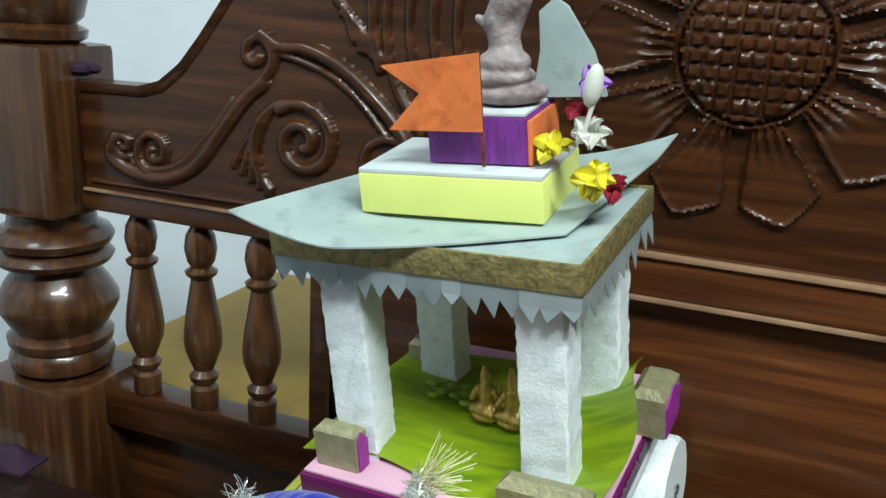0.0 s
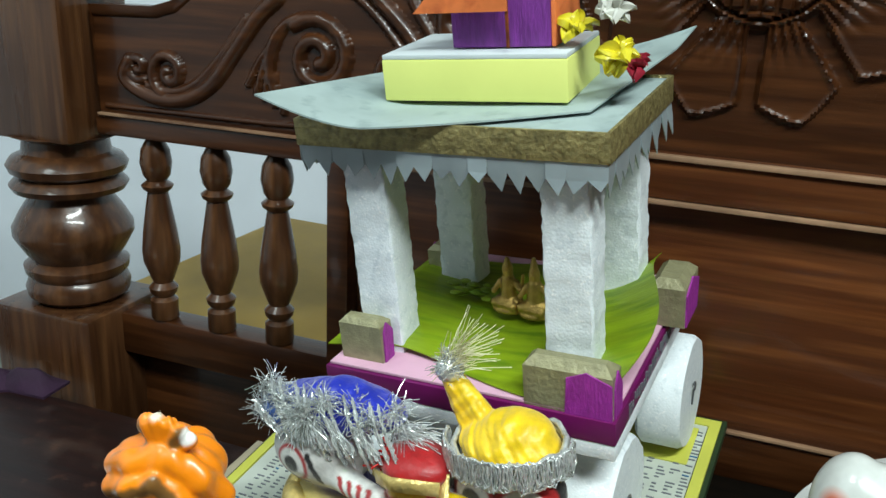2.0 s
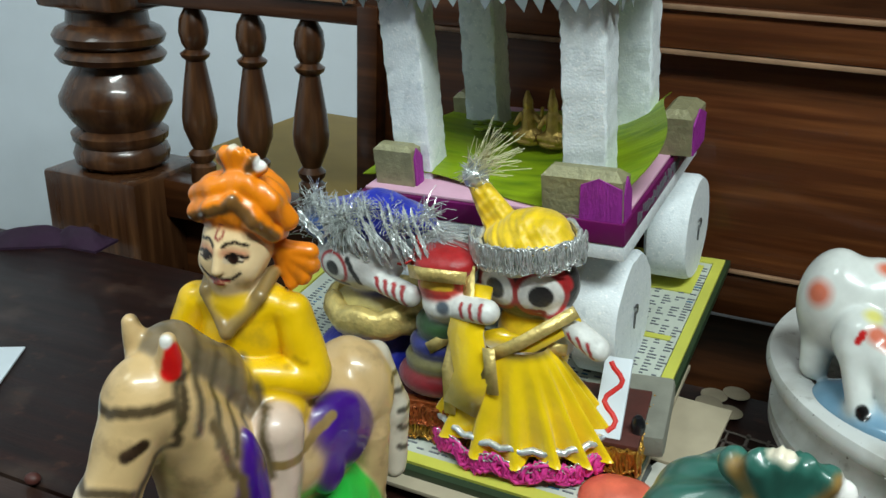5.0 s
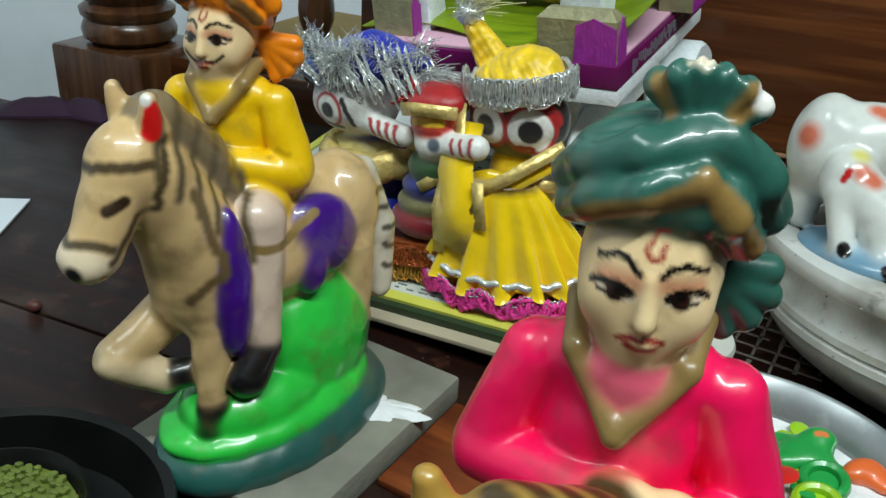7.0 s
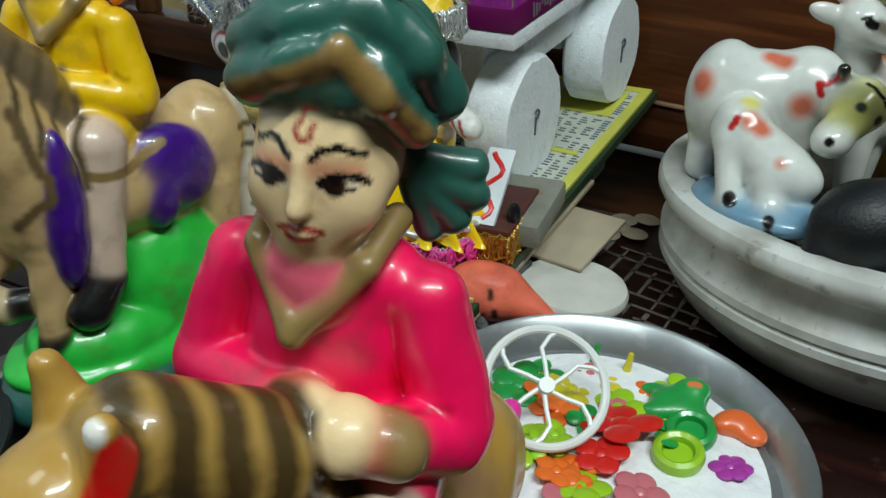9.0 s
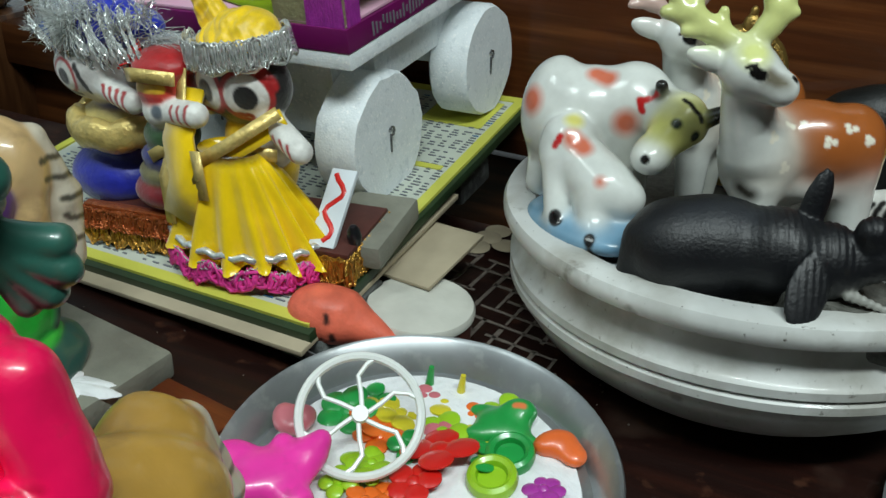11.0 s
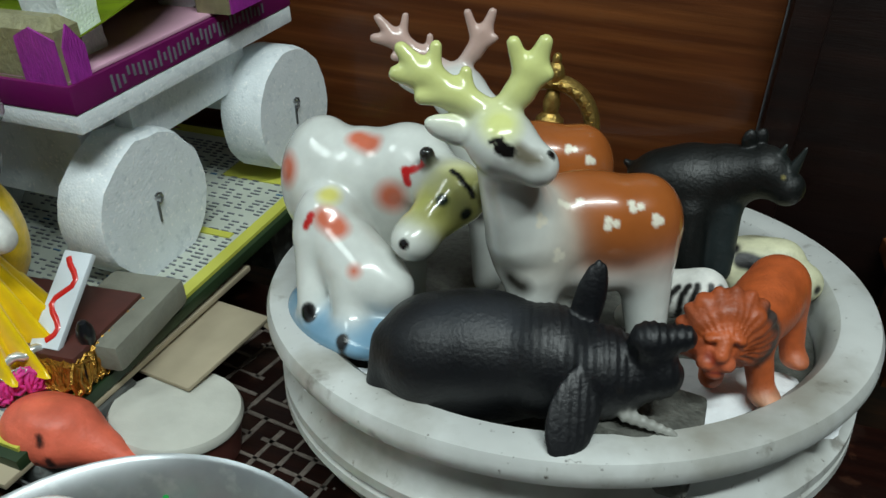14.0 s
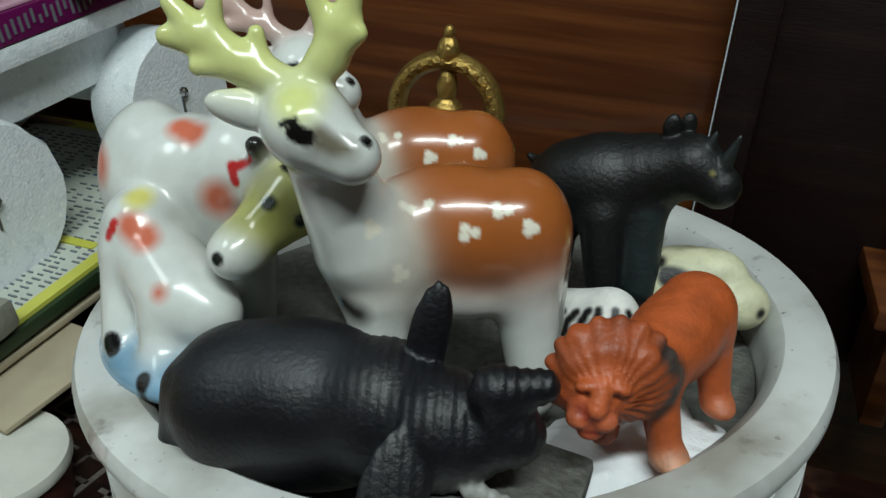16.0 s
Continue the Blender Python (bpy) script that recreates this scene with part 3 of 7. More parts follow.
part("carved_panel", carved_back(), WOOD_DARK, bench, "dark carved panel with scrolls and a large flower")
part("middle_rail", Geo().box((0.137, 0.004, 0.2755), (0.284, 0.034, 0.021), 0.004), WOOD_DARK, bench)
part("lower_rail", Geo().box((0.137, 0.012, 0.0305), (0.284, 0.036, 0.050), 0.004), WOOD_DARK, bench)
post = part("post", turned([(0.066, -0.02), (0.066, 0.0), (0.046, 0.062), (0.056, 0.070), (0.058, 0.080), (0.055, 0.088), (0.052, 0.092), (0.057, 0.098),
                            (0.058, 0.106), (0.048, 0.113), (0.055, 0.122), (0.066, 0.142), (0.066, 0.152), (0.056, 0.170), (0.045, 0.186), (0.044, 0.190),
                            (0.060, 0.194), (0.064, 0.201), (0.058, 0.208), (0.054, 0.211), (0.062, 0.216), (0.065, 0.224), (0.060, 0.232), (0.048, 0.238), (0.046, 0.252),
                            (0.060, 0.258)], 40), WOOD_UP, bench, "turned corner post with a knob", pose(-0.066, 0.006, 0))
part("post_block", Geo().box((-0.066, 0.006, -0.21), (0.14, 0.13, 0.545), 0.006), WOOD_UP, bench)
part("post_block", Geo().box((-0.068, 0.006, 0.345), (0.112, 0.104, 0.18), 0.008), WOOD_UP, bench)
part("post_knob", turned([(0.040, 0.434), (0.050, 0.440), (0.052, 0.449), (0.040, 0.455), (0.048, 0.462), (0.054, 0.485), (0.050, 0.508), (0.034, 0.53), (0.012, 0.545)], 36),
     WOOD_UP, bench, "", pose(-0.068, 0.006, 0))
spindle = mesh_of("spindle", turned([(0.0141, 0.056), (0.0154, 0.058), (0.0154, 0.079), (0.0106, 0.083), (0.0150, 0.088), (0.0163, 0.094), (0.0106, 0.100), (0.0132, 0.106), (0.0198, 0.125),
                                     (0.0207, 0.138), (0.0185, 0.160), (0.0136, 0.190), (0.0110, 0.205), (0.0158, 0.209), (0.0172, 0.213), (0.0106, 0.218), (0.0145, 0.224), (0.0172, 0.238),
                                     (0.0154, 0.252), (0.0088, 0.264), (0.0079, 0.268)], 24), WOOD_UP)
for u in (0.056, 0.133, 0.207):
    part("spindle", spindle, None, bench, "", pose(u, 0.006, 0))
part("stile", Geo().box((0.286, 0.004, 0.142), (0.024, 0.036, 0.288), 0.003), WOOD_DARK, bench)
part("lower_panel", Geo().box((0.637, 0.014, 0.157), (0.676, 0.018, 0.236), 0.002), WOOD_PANEL, bench, "plain reddish wooden lower panel")
part("moulding", Geo().box((0.637, 0.003, 0.2935), (0.676, 0.034, 0.040), 0.006), WOOD_PANEL, bench)
part("moulding", Geo().box((0.637, -0.012, 0.3105), (0.676, 0.012, 0.0045), 0.0015), WOOD_WORN, bench)
part("moulding", Geo().box((0.637, -0.008, 0.2715), (0.676, 0.014, 0.0045), 0.0015), WOOD_WORN, bench)
part("moulding", Geo().box((0.637, -0.018, 0.0745), (0.676, 0.006, 0.003), 0.001), WOOD_WORN, bench)
part("moulding", Geo().box((0.137, -0.0135, 0.2885), (0.270, 0.006, 0.003), 0.001), WOOD_WORN, bench)
part("bottom_rail", Geo().box((0.637, 0.002, 0.050), (0.676, 0.040, 0.046), 0.005), WOOD_DARK, bench)
# stile and panel of the right end, their shade put into the wood colour
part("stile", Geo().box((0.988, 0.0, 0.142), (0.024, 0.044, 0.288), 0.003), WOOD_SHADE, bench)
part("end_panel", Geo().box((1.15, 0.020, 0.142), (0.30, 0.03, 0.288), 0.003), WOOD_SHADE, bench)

# board added behind the seat so that the gap under the rail stays dark
part("apron", Geo().box((0.55, 0.036, -0.20), (1.5, 0.02, 0.41), 0.003), WOOD_DARK, bench)
# the seat: three broad boards with open joints
for k, (y0, y1) in enumerate(((-0.115, -0.455), (-0.457, -0.80), (-0.802, -1.15))):
    part("seat_board", Geo().box((0.50, (y0 + y1) / 2, -0.016), (1.75, y0 - y1, 0.032), 0.003), WOOD_SEAT, bench, "dusty dark red-brown seat board")
part("front_rail", Geo().box((0.50, -1.17, -0.05), (1.75, 0.03, 0.10), 0.004), WOOD_DARK, bench)


# ---------- the propped board and the chariot ----------
BOARD = pose(0.175, 0.428, 0.045, 0, 0, -20.4) @ pose(0, 0, 0, 0, -4.5, 0) @ pose(0, 0, 0, 7.3, 0, 0)


def printed_board():
    ob = empty("calendar_board", "old calendar board with yellow border and printed columns, propped on stones", "board", BOARD @ pose(0, 0.009, -0.012, 1.9, 0, 0))
    part("backing", Geo().box((-0.19, 0.172, -0.005), (0.38, 0.352, 0.008), 0.001), PRINT_GREEN, ob)
    part("sheet", Geo().box((-0.19, 0.172, -0.0005), (0.352, 0.324, 0.0016)), PRINT_WHITE, ob, "white printed calendar sheet")
    b = Geo()
    for c, s in (((-0.19, 0.006, 0), (0.372, 0.009, 0.003)), ((-0.19, 0.338, 0), (0.372, 0.009, 0.003)), ((-0.0085, 0.172, 0), (0.009, 0.323, 0.003)),
                 ((-0.3715, 0.172, 0), (0.009, 0.323, 0.003))):
        b.box(c, s)
    part("border", b, PRINT_YELLOW, ob, "yellow printed border", smooth=False)
    for c, s in (((-0.05, 0.302, 0.0006), (0.060, 0.05, 0.0016)), ((-0.045, 0.205, 0.0006), (0.052, 0.006, 0.0016))):
        part("print_panel", Geo().box(c, s), PRINT_YELLOW, ob, smooth=False)
    ink, blue = Geo(), Geo()
    rng = random.Random(4)
    for row in range(74):
        yy = 0.016 + row * 0.0042
        for col in range(34):
            xx = -0.354 + col * 0.0101
            if rng.random() < 0.78:
                w = rng.uniform(0.003, 0.0078)
                (blue if rng.random() < 0.05 else ink).box((xx + w / 2, yy, 0.0006), (w, 0.0011, 0.001))
    tagged(part("print", ink, PRINT_INK, ob, smooth=False), kind="stuff")
    tagged(part("print", blue, PRINT_BLUE, ob, smooth=False), kind="stuff")


printed_board()
thing("cardboard_sheet", Geo().box((-0.200, 0.100, -0.0215), (0.40, 0.21, 0.004), 0.001), CARDBOARD, "worn cream cardboard sheet under the calendar board", "cardboard", BOARD)
thing("cardboard_sheet", Geo().box((-0.05, 0.0, 0), (0.16, 0.075, 0.003), 0.0008), CARDBOARD, "loose worn cream cardboard piece under the board", "cardboard", BOARD @ pose(0.008, 0.132, -0.0275, 0, 0, -4))
thing("stone_block", Geo().box((-0.05, 0.05, -0.041), (0.105, 0.075, 0.034), 0.004), STONE_DARK, "rough dark grey stone block under the board", "stone", BOARD)
thing("stone_block", Geo().box((-0.26, 0.05, -0.039), (0.12, 0.08, 0.030), 0.004), STONE_DARK, "rough dark grey stone block under the board", "stone", BOARD)
thing("stone_block", Geo().box((-0.19, 0.31, -0.050), (0.30, 0.06, 0.064), 0.004), STONE_DARK, "dark grey stone prop under the back of the board", "stone", BOARD)


def crumbly(geo, amount, seed):
    """Uneven foam edges."""
    rng = random.Random(seed)
    geo.v = [tuple(c + rng.uniform(-amount, amount) for c in p) for p in geo.v]
    return geo


def foam_bar(x0, x1, y0, y1, z0, z1, seed):
    """A cut foam bar, its long edges crumbled bead by bead."""
    n, g = 34, Geo()
    ring = []
    for a, b in (((x0, y0), (x1, y0)), ((x1, y0), (x1, y1)), ((x1, y1), (x0, y1)), ((x0, y1), (x0, y0))):
        ring += [(a[0] + (b[0] - a[0]) * t, a[1] + (b[1] - a[1]) * t) for t in (0.04, 0.28, 0.5, 0.72, 0.96)]
    k = len(ring)
    v = [(x, y, z0 + (z1 - z0) * i / n) for i in range(n + 1) for x, y in ring]
    f = [(i * k + j, i * k + (j + 1) % k, (i + 1) * k + (j + 1) % k, (i + 1) * k + j) for i in range(n) for j in range(k)]
    f += [tuple(reversed(range(k))), tuple(range(n * k, n * k + k))]
    return crumbly(g.add(v, f), 0.0007, seed)


def corner_block(c, w, d, h, top, sx, sy, parent):
    """Paper-covered block with chamfered top at the foot of a column; the open side is violet."""
    x, y, z = c
    g = Geo()
    p = [(x, y, z), (x + w, y, z), (x + w, y + d, z), (x, y + d, z), (x, y, z + h), (x + w, y, z + h), (x + w, y + d, z + h), (x, y + d, z + h),
         (x + top, y + top, z + h + top), (x + w - top, y + top, z + h + top), (x + w - top, y + d - top, z + h + top), (x + top, y + d - top, z + h + top)]
    f = [(3, 2, 1, 0), (0, 1, 5, 4), (1, 2, 6, 5), (2, 3, 7, 6), (3, 0, 4, 7), (4, 5, 9, 8), (5, 6, 10, 9), (6, 7, 11, 10), (7, 4, 8, 11), (8, 9, 10, 11)]
    g.add(p, f)
    b = part("column_foot", g, PAPER_GOLD, parent, "dull gold paper foot with a violet patch", smooth=False)
    q = Geo()
    e = 0.0012
    xs = x + w + e if sx > 0 else x - e
    q.add([(xs, y + 0.002, z), (xs, y + d * 0.9, z), (xs, y + d, z + h * 0.75), (xs, y + d * 0.5, z + h + top * 0.35), (xs, y + 0.003, z + h * 0.8),
           (xs - e * sx, y + 0.002, z), (xs - e * sx, y + d * 0.9, z), (xs - e * sx, y + d, z + h * 0.75), (xs - e * sx, y + d * 0.5, z + h + top * 0.35), (xs - e * sx, y + 0.003, z + h * 0.8)],
          [(0, 1, 2, 3, 4), (9, 8, 7, 6, 5), (0, 5, 6, 1), (1, 6, 7, 2), (2, 7, 8, 3), (3, 8, 9, 4), (4, 9, 5, 0)])
    part("paper_patch", q, PAPER_PURPLE, b, "violet crepe paper patch", smooth=False)
    if w > 0.05:
        q = Geo().prism([(x + w * 0.46, z + 0.002), (x + w, z), (x + w, z + h * 0.9), (x + w * 0.72, z + h + 0.002), (x + w * 0.5, z + h * 0.92)], 0.0012, pose(0, y, 0, 90, 0, 0))
        part("paper_patch", q, PAPER_PURPLE, b, "violet crepe paper patch", smooth=False)
    return b


def fringe_strip(a, b, z, depth, n, seed):
    """A hanging paper strip cut into points."""
    rng = random.Random(seed)
    ax, ay = a
    bx, by = b
    L = math.hypot(bx - ax, by - ay)
    nx, ny = (by - ay) / L, -(bx - ax) / L
    g = Geo()
    for k in range(n):
        t0, t1 = k / n, (k + 1) / n
        tm = (t0 + t1) / 2 + rng.uniform(-0.2, 0.2) / n
        dz, out = depth * rng.uniform(0.75, 1.15), rng.uniform(-0.002, 0.004)
        mid = z - depth * rng.uniform(0.42, 0.55)
        pt = lambda t, zz, o: (ax + (bx - ax) * t + nx * o, ay + (by - ay) * t + ny * o, zz)
        v = [pt(t0, z, 0), pt(t1, z, 0), pt(t1, mid, out * 0.4), pt(tm, z - dz, out), pt(t0, mid, out * 0.4)]
        v += [(x - nx * 0.0006, y - ny * 0.0006, zz) for x, y, zz in v]
        g.add(v, [(0, 4, 3, 2, 1), (5, 6, 7, 8, 9), (1, 2, 7, 6), (2, 3, 8, 7), (3, 4, 9, 8), (4, 0, 5, 9)])
    return g


def wheel_geo(r, t, seed):
    """A foam disc cut by hand, standing on its rim, axis along x."""
    rng = random.Random(seed)
    n, g = 30, Geo()
    rr = [r * (1 + rng.uniform(-0.026, 0.026)) for _ in range(n)]
    v = []
    for x, s in ((-t / 2, 0.93), (-t / 2 + 0.003, 1.0), (t / 2 - 0.004, 1.0), (t / 2, 0.95)):
        v += [(x, rr[i] * s * math.cos(2 * math.pi * i / n), rr[i] * s * math.sin(2 * math.pi * i / n)) for i in range(n)]
    f = [(j * n + i, j * n + (i + 1) % n, (j + 1) * n + (i + 1) % n, (j + 1) * n + i) for j in range(3) for i in range(n)]
    f += [tuple(reversed(range(n))), tuple(range(3 * n, 4 * n))]
    return g.add(v, f)


def hairpin(x, y, z, s):
    p = [(x, y - 0.001, z - 0.011 * s), (x + 0.001, y - 0.001, z + 0.004 * s)] + [(x + 0.0015, y + 0.0035 * math.sin(a), z + 0.006 * s - 0.0035 * math.cos(a)) for a in (-0.4, 0.5, 1.4, 2.3, 3.1, 3.9)]
    return Geo().tube(p, 0.0009, 6)


chariot = empty("toy_chariot", "handmade white foam temple chariot with paper trimmings", "chariot", BOARD)
PX0, PX1, PY0, PY1 = -0.246, -0.034, 0.132, 0.345
part("deck", Geo().box(((PX0 + PX1) / 2, (PY0 + PY1) / 2, 0.112), (PX1 - PX0, PY1 - PY0, 0.012), 0.0015), FOAM, chariot, "white foam deck")
part("deck_paper", Geo().box(((PX0 + PX1) / 2, (PY0 + PY1) / 2, 0.1265), (PX1 - PX0 + 0.001, PY1 - PY0 + 0.001, 0.0165), 0.001), PAPER_DARKPURPLE, chariot, "dark purple paper band round the deck")
part("deck_cover", Geo().box(((PX0 + PX1) / 2, (PY0 + PY1) / 2, 0.1362), (PX1 - PX0 - 0.004, PY1 - PY0 - 0.004, 0.0024), 0.0008), PAPER_PINK, chariot, "pale pink paper on the deck")
marks = Geo()
rng = random.Random(8)
for k in range(34):
    marks.box((PX1 + 0.0008, PY0 + 0.03 + k * 0.0045, 0.127 + rng.uniform(-0.002, 0.002)), (0.0006, 0.0016, rng.uniform(0.004, 0.010)))
tagged(part("print", marks, PRINT_INK, chariot, smooth=False), kind="stuff")
part("axle_beam", Geo().box((-0.139, 0.176, 0.0715), (0.13, 0.03, 0.069), 0.002), FOAM, chariot)
part("axle_beam", Geo().box((-0.139, 0.318, 0.0755), (0.13, 0.03, 0.061), 0.002), FOAM, chariot)
part("side_beam", Geo().box((-0.060, 0.245, 0.0885), (0.016, 0.12, 0.035), 0.002), FOAM, chariot)
for x, y, z, s, r in ((-0.057, 0.176, 0.0365, 1, 0.0495), (-0.042, 0.318, 0.047, 1, 0.0475), (-0.226, 0.176, 0.0365, -1, 0.0495), (-0.226, 0.318, 0.047, -1, 0.0475)):
    w = part("wheel", wheel_geo(r, 0.036, int(y * 1000) + int(x * 100)), FOAM, chariot, "white foam disc wheel", pose(x, y, z))
    part("pin", hairpin(0.0185, 0, 0, 1.0), WIRE, w, "bent steel hairpin")
COLS = ((-0.232, 0.160), (-0.0905, 0.160), (-0.222, 0.266), (-0.0895, 0.266))
for k, (x, y) in enumerate(COLS):
    part("column", foam_bar(x + 0.002, x + 0.034, y + 0.001, y + 0.028, 0.135, 0.300, 20 + k), FOAM, chariot, "crumbly white foam column", smooth=True)
corner_block((-0.238, 0.143, 0.1375), 0.034, 0.015, 0.028, 0.004, 1, -1, chariot)
corner_block((-0.094, 0.134, 0.118), 0.058, 0.018, 0.046, 0.006, 1, -1, chariot)
corner_block((-0.046, 0.258, 0.1375), 0.026, 0.044, 0.030, 0.006, 1, 1, chariot)
corner_block((-0.240, 0.282, 0.1375), 0.018, 0.030, 0.026, 0.004, -1, 1, chariot)
RX0, RX1, RY0, RY1 = -0.256, -0.043, 0.152, 0.302
part("roof_slab", Geo().box(((RX0 + RX1) / 2, (RY0 + RY1) / 2, 0.3005), (RX1 - RX0 - 0.003, RY1 - RY0 - 0.003, 0.017), 0.001), CARD_GREY, chariot, "pale grey roof slab")
for a, b in (((RX0, RY0), (RX1, RY0)), ((RX1, RY0), (RX1, RY1)), ((RX1, RY1), (RX0, RY1)), ((RX0, RY1), (RX0, RY0))):
    cx, cy = (a[0] + b[0]) / 2, (a[1] + b[1]) / 2
    sx, sy = abs(b[0] - a[0]) + 0.002, abs(b[1] - a[1]) + 0.002
    part("brocade_edge", Geo().box((cx, cy, 0.3015), (max(sx, 0.0025), max(sy, 0.0025), 0.0185), 0.0006), BROCADE, chariot, "gold brocade ribbon edge")
    nrm = math.hypot(b[0] - a[0], b[1] - a[1])
    part("paper_fringe", fringe_strip(a, b, 0.2925, 0.021, int(nrm / 0.0125), int(cx * 1000)), PAPER_SILVER, chariot, "silver-grey paper fringe cut in points", smooth=False)


def roof_sheet(a, b):
    near, far = Vector((-0.258, 0.118)).lerp(Vector((-0.066, 0.192)), a), Vector((-0.246, 0.318)).lerp(Vector((-0.036, 0.346)), a)
    p = near.lerp(far, b)
    z = 0.3125 + 0.022 * max(0, 1 - a / 0.35) ** 1.5 * (1 - b) + 0.019 * max(0, (a - 0.55) / 0.45) ** 1.8 * b + 0.006 * max(0, b - 0.8) / 0.2
    return (p.x, p.y - 0.014 * math.sin(math.pi * a) * (1 - b), z)


thing("grey_card", Geo().sheet(roof_sheet, 26, 14, 0.0012), CARD_GREY, "bowed grey card sheet lying on the chariot roof", "card", BOARD)
tier = empty("card_box", "pale lime card box on the chariot roof", "box", BOARD @ pose(-0.146, 0.232, 0.3145, 0, 0, 4))
part("sides", Geo().box((0, 0, 0.0145), (0.125, 0.084, 0.027), 0.0015), CARD_LIME, tier)
part("lid", Geo().box((0, 0, 0.0295), (0.124, 0.083, 0.003), 0.0006), CARD_TOP, tier, "pale grey paper top")
box2 = empty("crepe_box", "violet crepe covered box stacked on the lime box", "box", BOARD @ pose(-0.126, 0.240, 0.3460, 0, 0, 4))
part("sides", Geo().box((-0.006, 0, 0.0155), (0.066, 0.062, 0.030), 0.0015), PAPER_VIOLET, box2)
part("end_patch", Geo().box((0.0285, 0, 0.0145), (0.003, 0.060, 0.028), 0.0008), ORANGE_PAPER, box2, "dull orange paper end")
part("lid", Geo().box((-0.006, 0, 0.0318), (0.064, 0.060, 0.002), 0.0004), CARD_TOP, box2)
flag = empty("paper_flag", "swallow-tailed orange paper flag standing on the box", "flag", BOARD @ pose(-0.130, 0.196, 0.3705, 90, 0, 4))
part("cloth", Geo().prism([(0.011, 0), (0.011, 0.047), (-0.054, 0.040), (-0.029, 0.023), (-0.052, 0.0)], 0.0012), ORANGE_PAPER, flag)
part("stick", Geo().tube([(0.010, -0.022, -0.001), (0.010, 0.048, -0.001)], 0.0012, 6), WOOD_RED, flag)
# foil cuff behind the lime box
foil = Geo()
for k in range(4):
    foil.box((k * 0.006, 0, 0.008 + k * 0.003), (0.005, 0.001, 0.016), 0.0003)
thing("foil_strip", foil, PAPER_SILVER, "crumpled bright silver foil strip on the card sheet", "foil", BOARD @ pose(-0.176, 0.264, 0.316, -20, 0, 10))

# seated cast figure and its backplate on top of the stack
G1, G2, G3 = (150, 138, 138), (120, 100, 104), (168, 158, 156)
statue = [("e", (0, 0, 0.008), (0.030, 0.022, 0.010), G1), ("e", (-0.004, -0.004, 0.020), (0.026, 0.018, 0.009), G2), ("e", (0.0, -0.006, 0.030), (0.020, 0.014, 0.010), G3),
          ("c", (0.0, 0, 0.032), (-0.004, 0, 0.058), 0.012, 0.011, G1), ("c", (-0.006, 0, 0.058), (0.004, -0.002, 0.074), 0.010, 0.012, (110, 60, 60)),
          ("c", (0.006, 0, 0.050), (0.022, -0.002, 0.082), 0.005, 0.004, G3), ("c", (-0.008, 0, 0.050), (-0.020, -0.002, 0.060), 0.004, 0.003, G3)]
figure("seated_statue", statue, [], PEWTER, "small grey cast seated statue on the box", "statue", BOARD @ pose(-0.120, 0.240, 0.3795) @ Matrix.Scale(0.88, 4), step=0.0014, blend=0.003)
thing("backplate", Geo().prism([(-0.018, 0), (0.030, 0), (0.022, 0.028), (0.006, 0.056), (-0.002, 0.062), (-0.012, 0.054), (-0.012, 0.030)], 0.006), CARD_GREY,
      "grey wedge-shaped card backplate beside the statue", "card", BOARD @ pose(-0.094, 0.266, 0.3795, 90, 0, 8))


def petals(name, c, n, r, material, label, seed, tilt=0):
    g, rg = Geo(), random.Random(seed)
    for k in range(n):
        a = 2 * math.pi * k / n + rg.uniform(-0.3, 0.3)
        m = Matrix.Rotation(a, 4, "Z") @ Matrix.Rotation(radians(rg.uniform(-50, 10)), 4, "Y")
        g.sheet(lambda u, w, rr=r * rg.uniform(0.7, 1.2): (rr * u, rr * 0.42 * (w - 0.5) * 2 * math.sin(math.pi * min(u * 0.85 + 0.1, 1)), rr * 0.25 * math.sin(3 * u) + 0.002 * math.cos(w * 9)), 6, 5, 0.0006, m)
    g.ball((0, 0, 0.001), r * 0.2, 8)
    return thing(name, g, material, label, "flower", BOARD @ pose(*c, tilt, 0, 0))


petals("flower", (-0.070, 0.226, 0.376), 7, 0.011, FLOWER_RED, "crumpled dark red flower on the boxes", 1, 30)
petals("flower", (-0.082, 0.217, 0.356), 8, 0.013, TOYS["yellow"], "wilted bright yellow flower on the box", 2, 20)
petals("flower", (-0.052, 0.208, 0.342), 9, 0.014, TOYS["yellow"], "wilted bright yellow flower hanging at the box", 3, 60)
petals("flower", (-0.046, 0.224, 0.331), 7, 0.012, FLOWER_RED, "crumpled red flower on the card sheet", 4, 20)
petals("flower", (-0.064, 0.238, 0.392), 6, 0.011, TOYS["violet"], "pale violet flower on the stack", 5, 70)
petals("flower", (-0.058, 0.218, 0.366), 8, 0.013, WHITE_CLOTH, "white flower with long petals on the stack", 6, 50)
bud = Geo().ball((0, 0, 0.018), (0.006, 0.006, 0.013), 12).tube([(0, 0, -0.014), (0.002, 0, 0.008)], 0.0015, 6)
thing("flower_bud", bud, WHITE_CLOTH, "white flower bud on a short stalk", "flower", BOARD @ pose(-0.060, 0.214, 0.378, -10, 10, 0))
thing("flower", Geo().ball((0, 0, 0), (0.013, 0.011, 0.008), 10).ball((0.012, 0.004, 0.001), (0.009, 0.007, 0.006), 10), CLOTH_PURPLE,
      "dried purple flower on the bench rail", "flower", BENCH @ pose(-0.005, 0.0, 0.412))


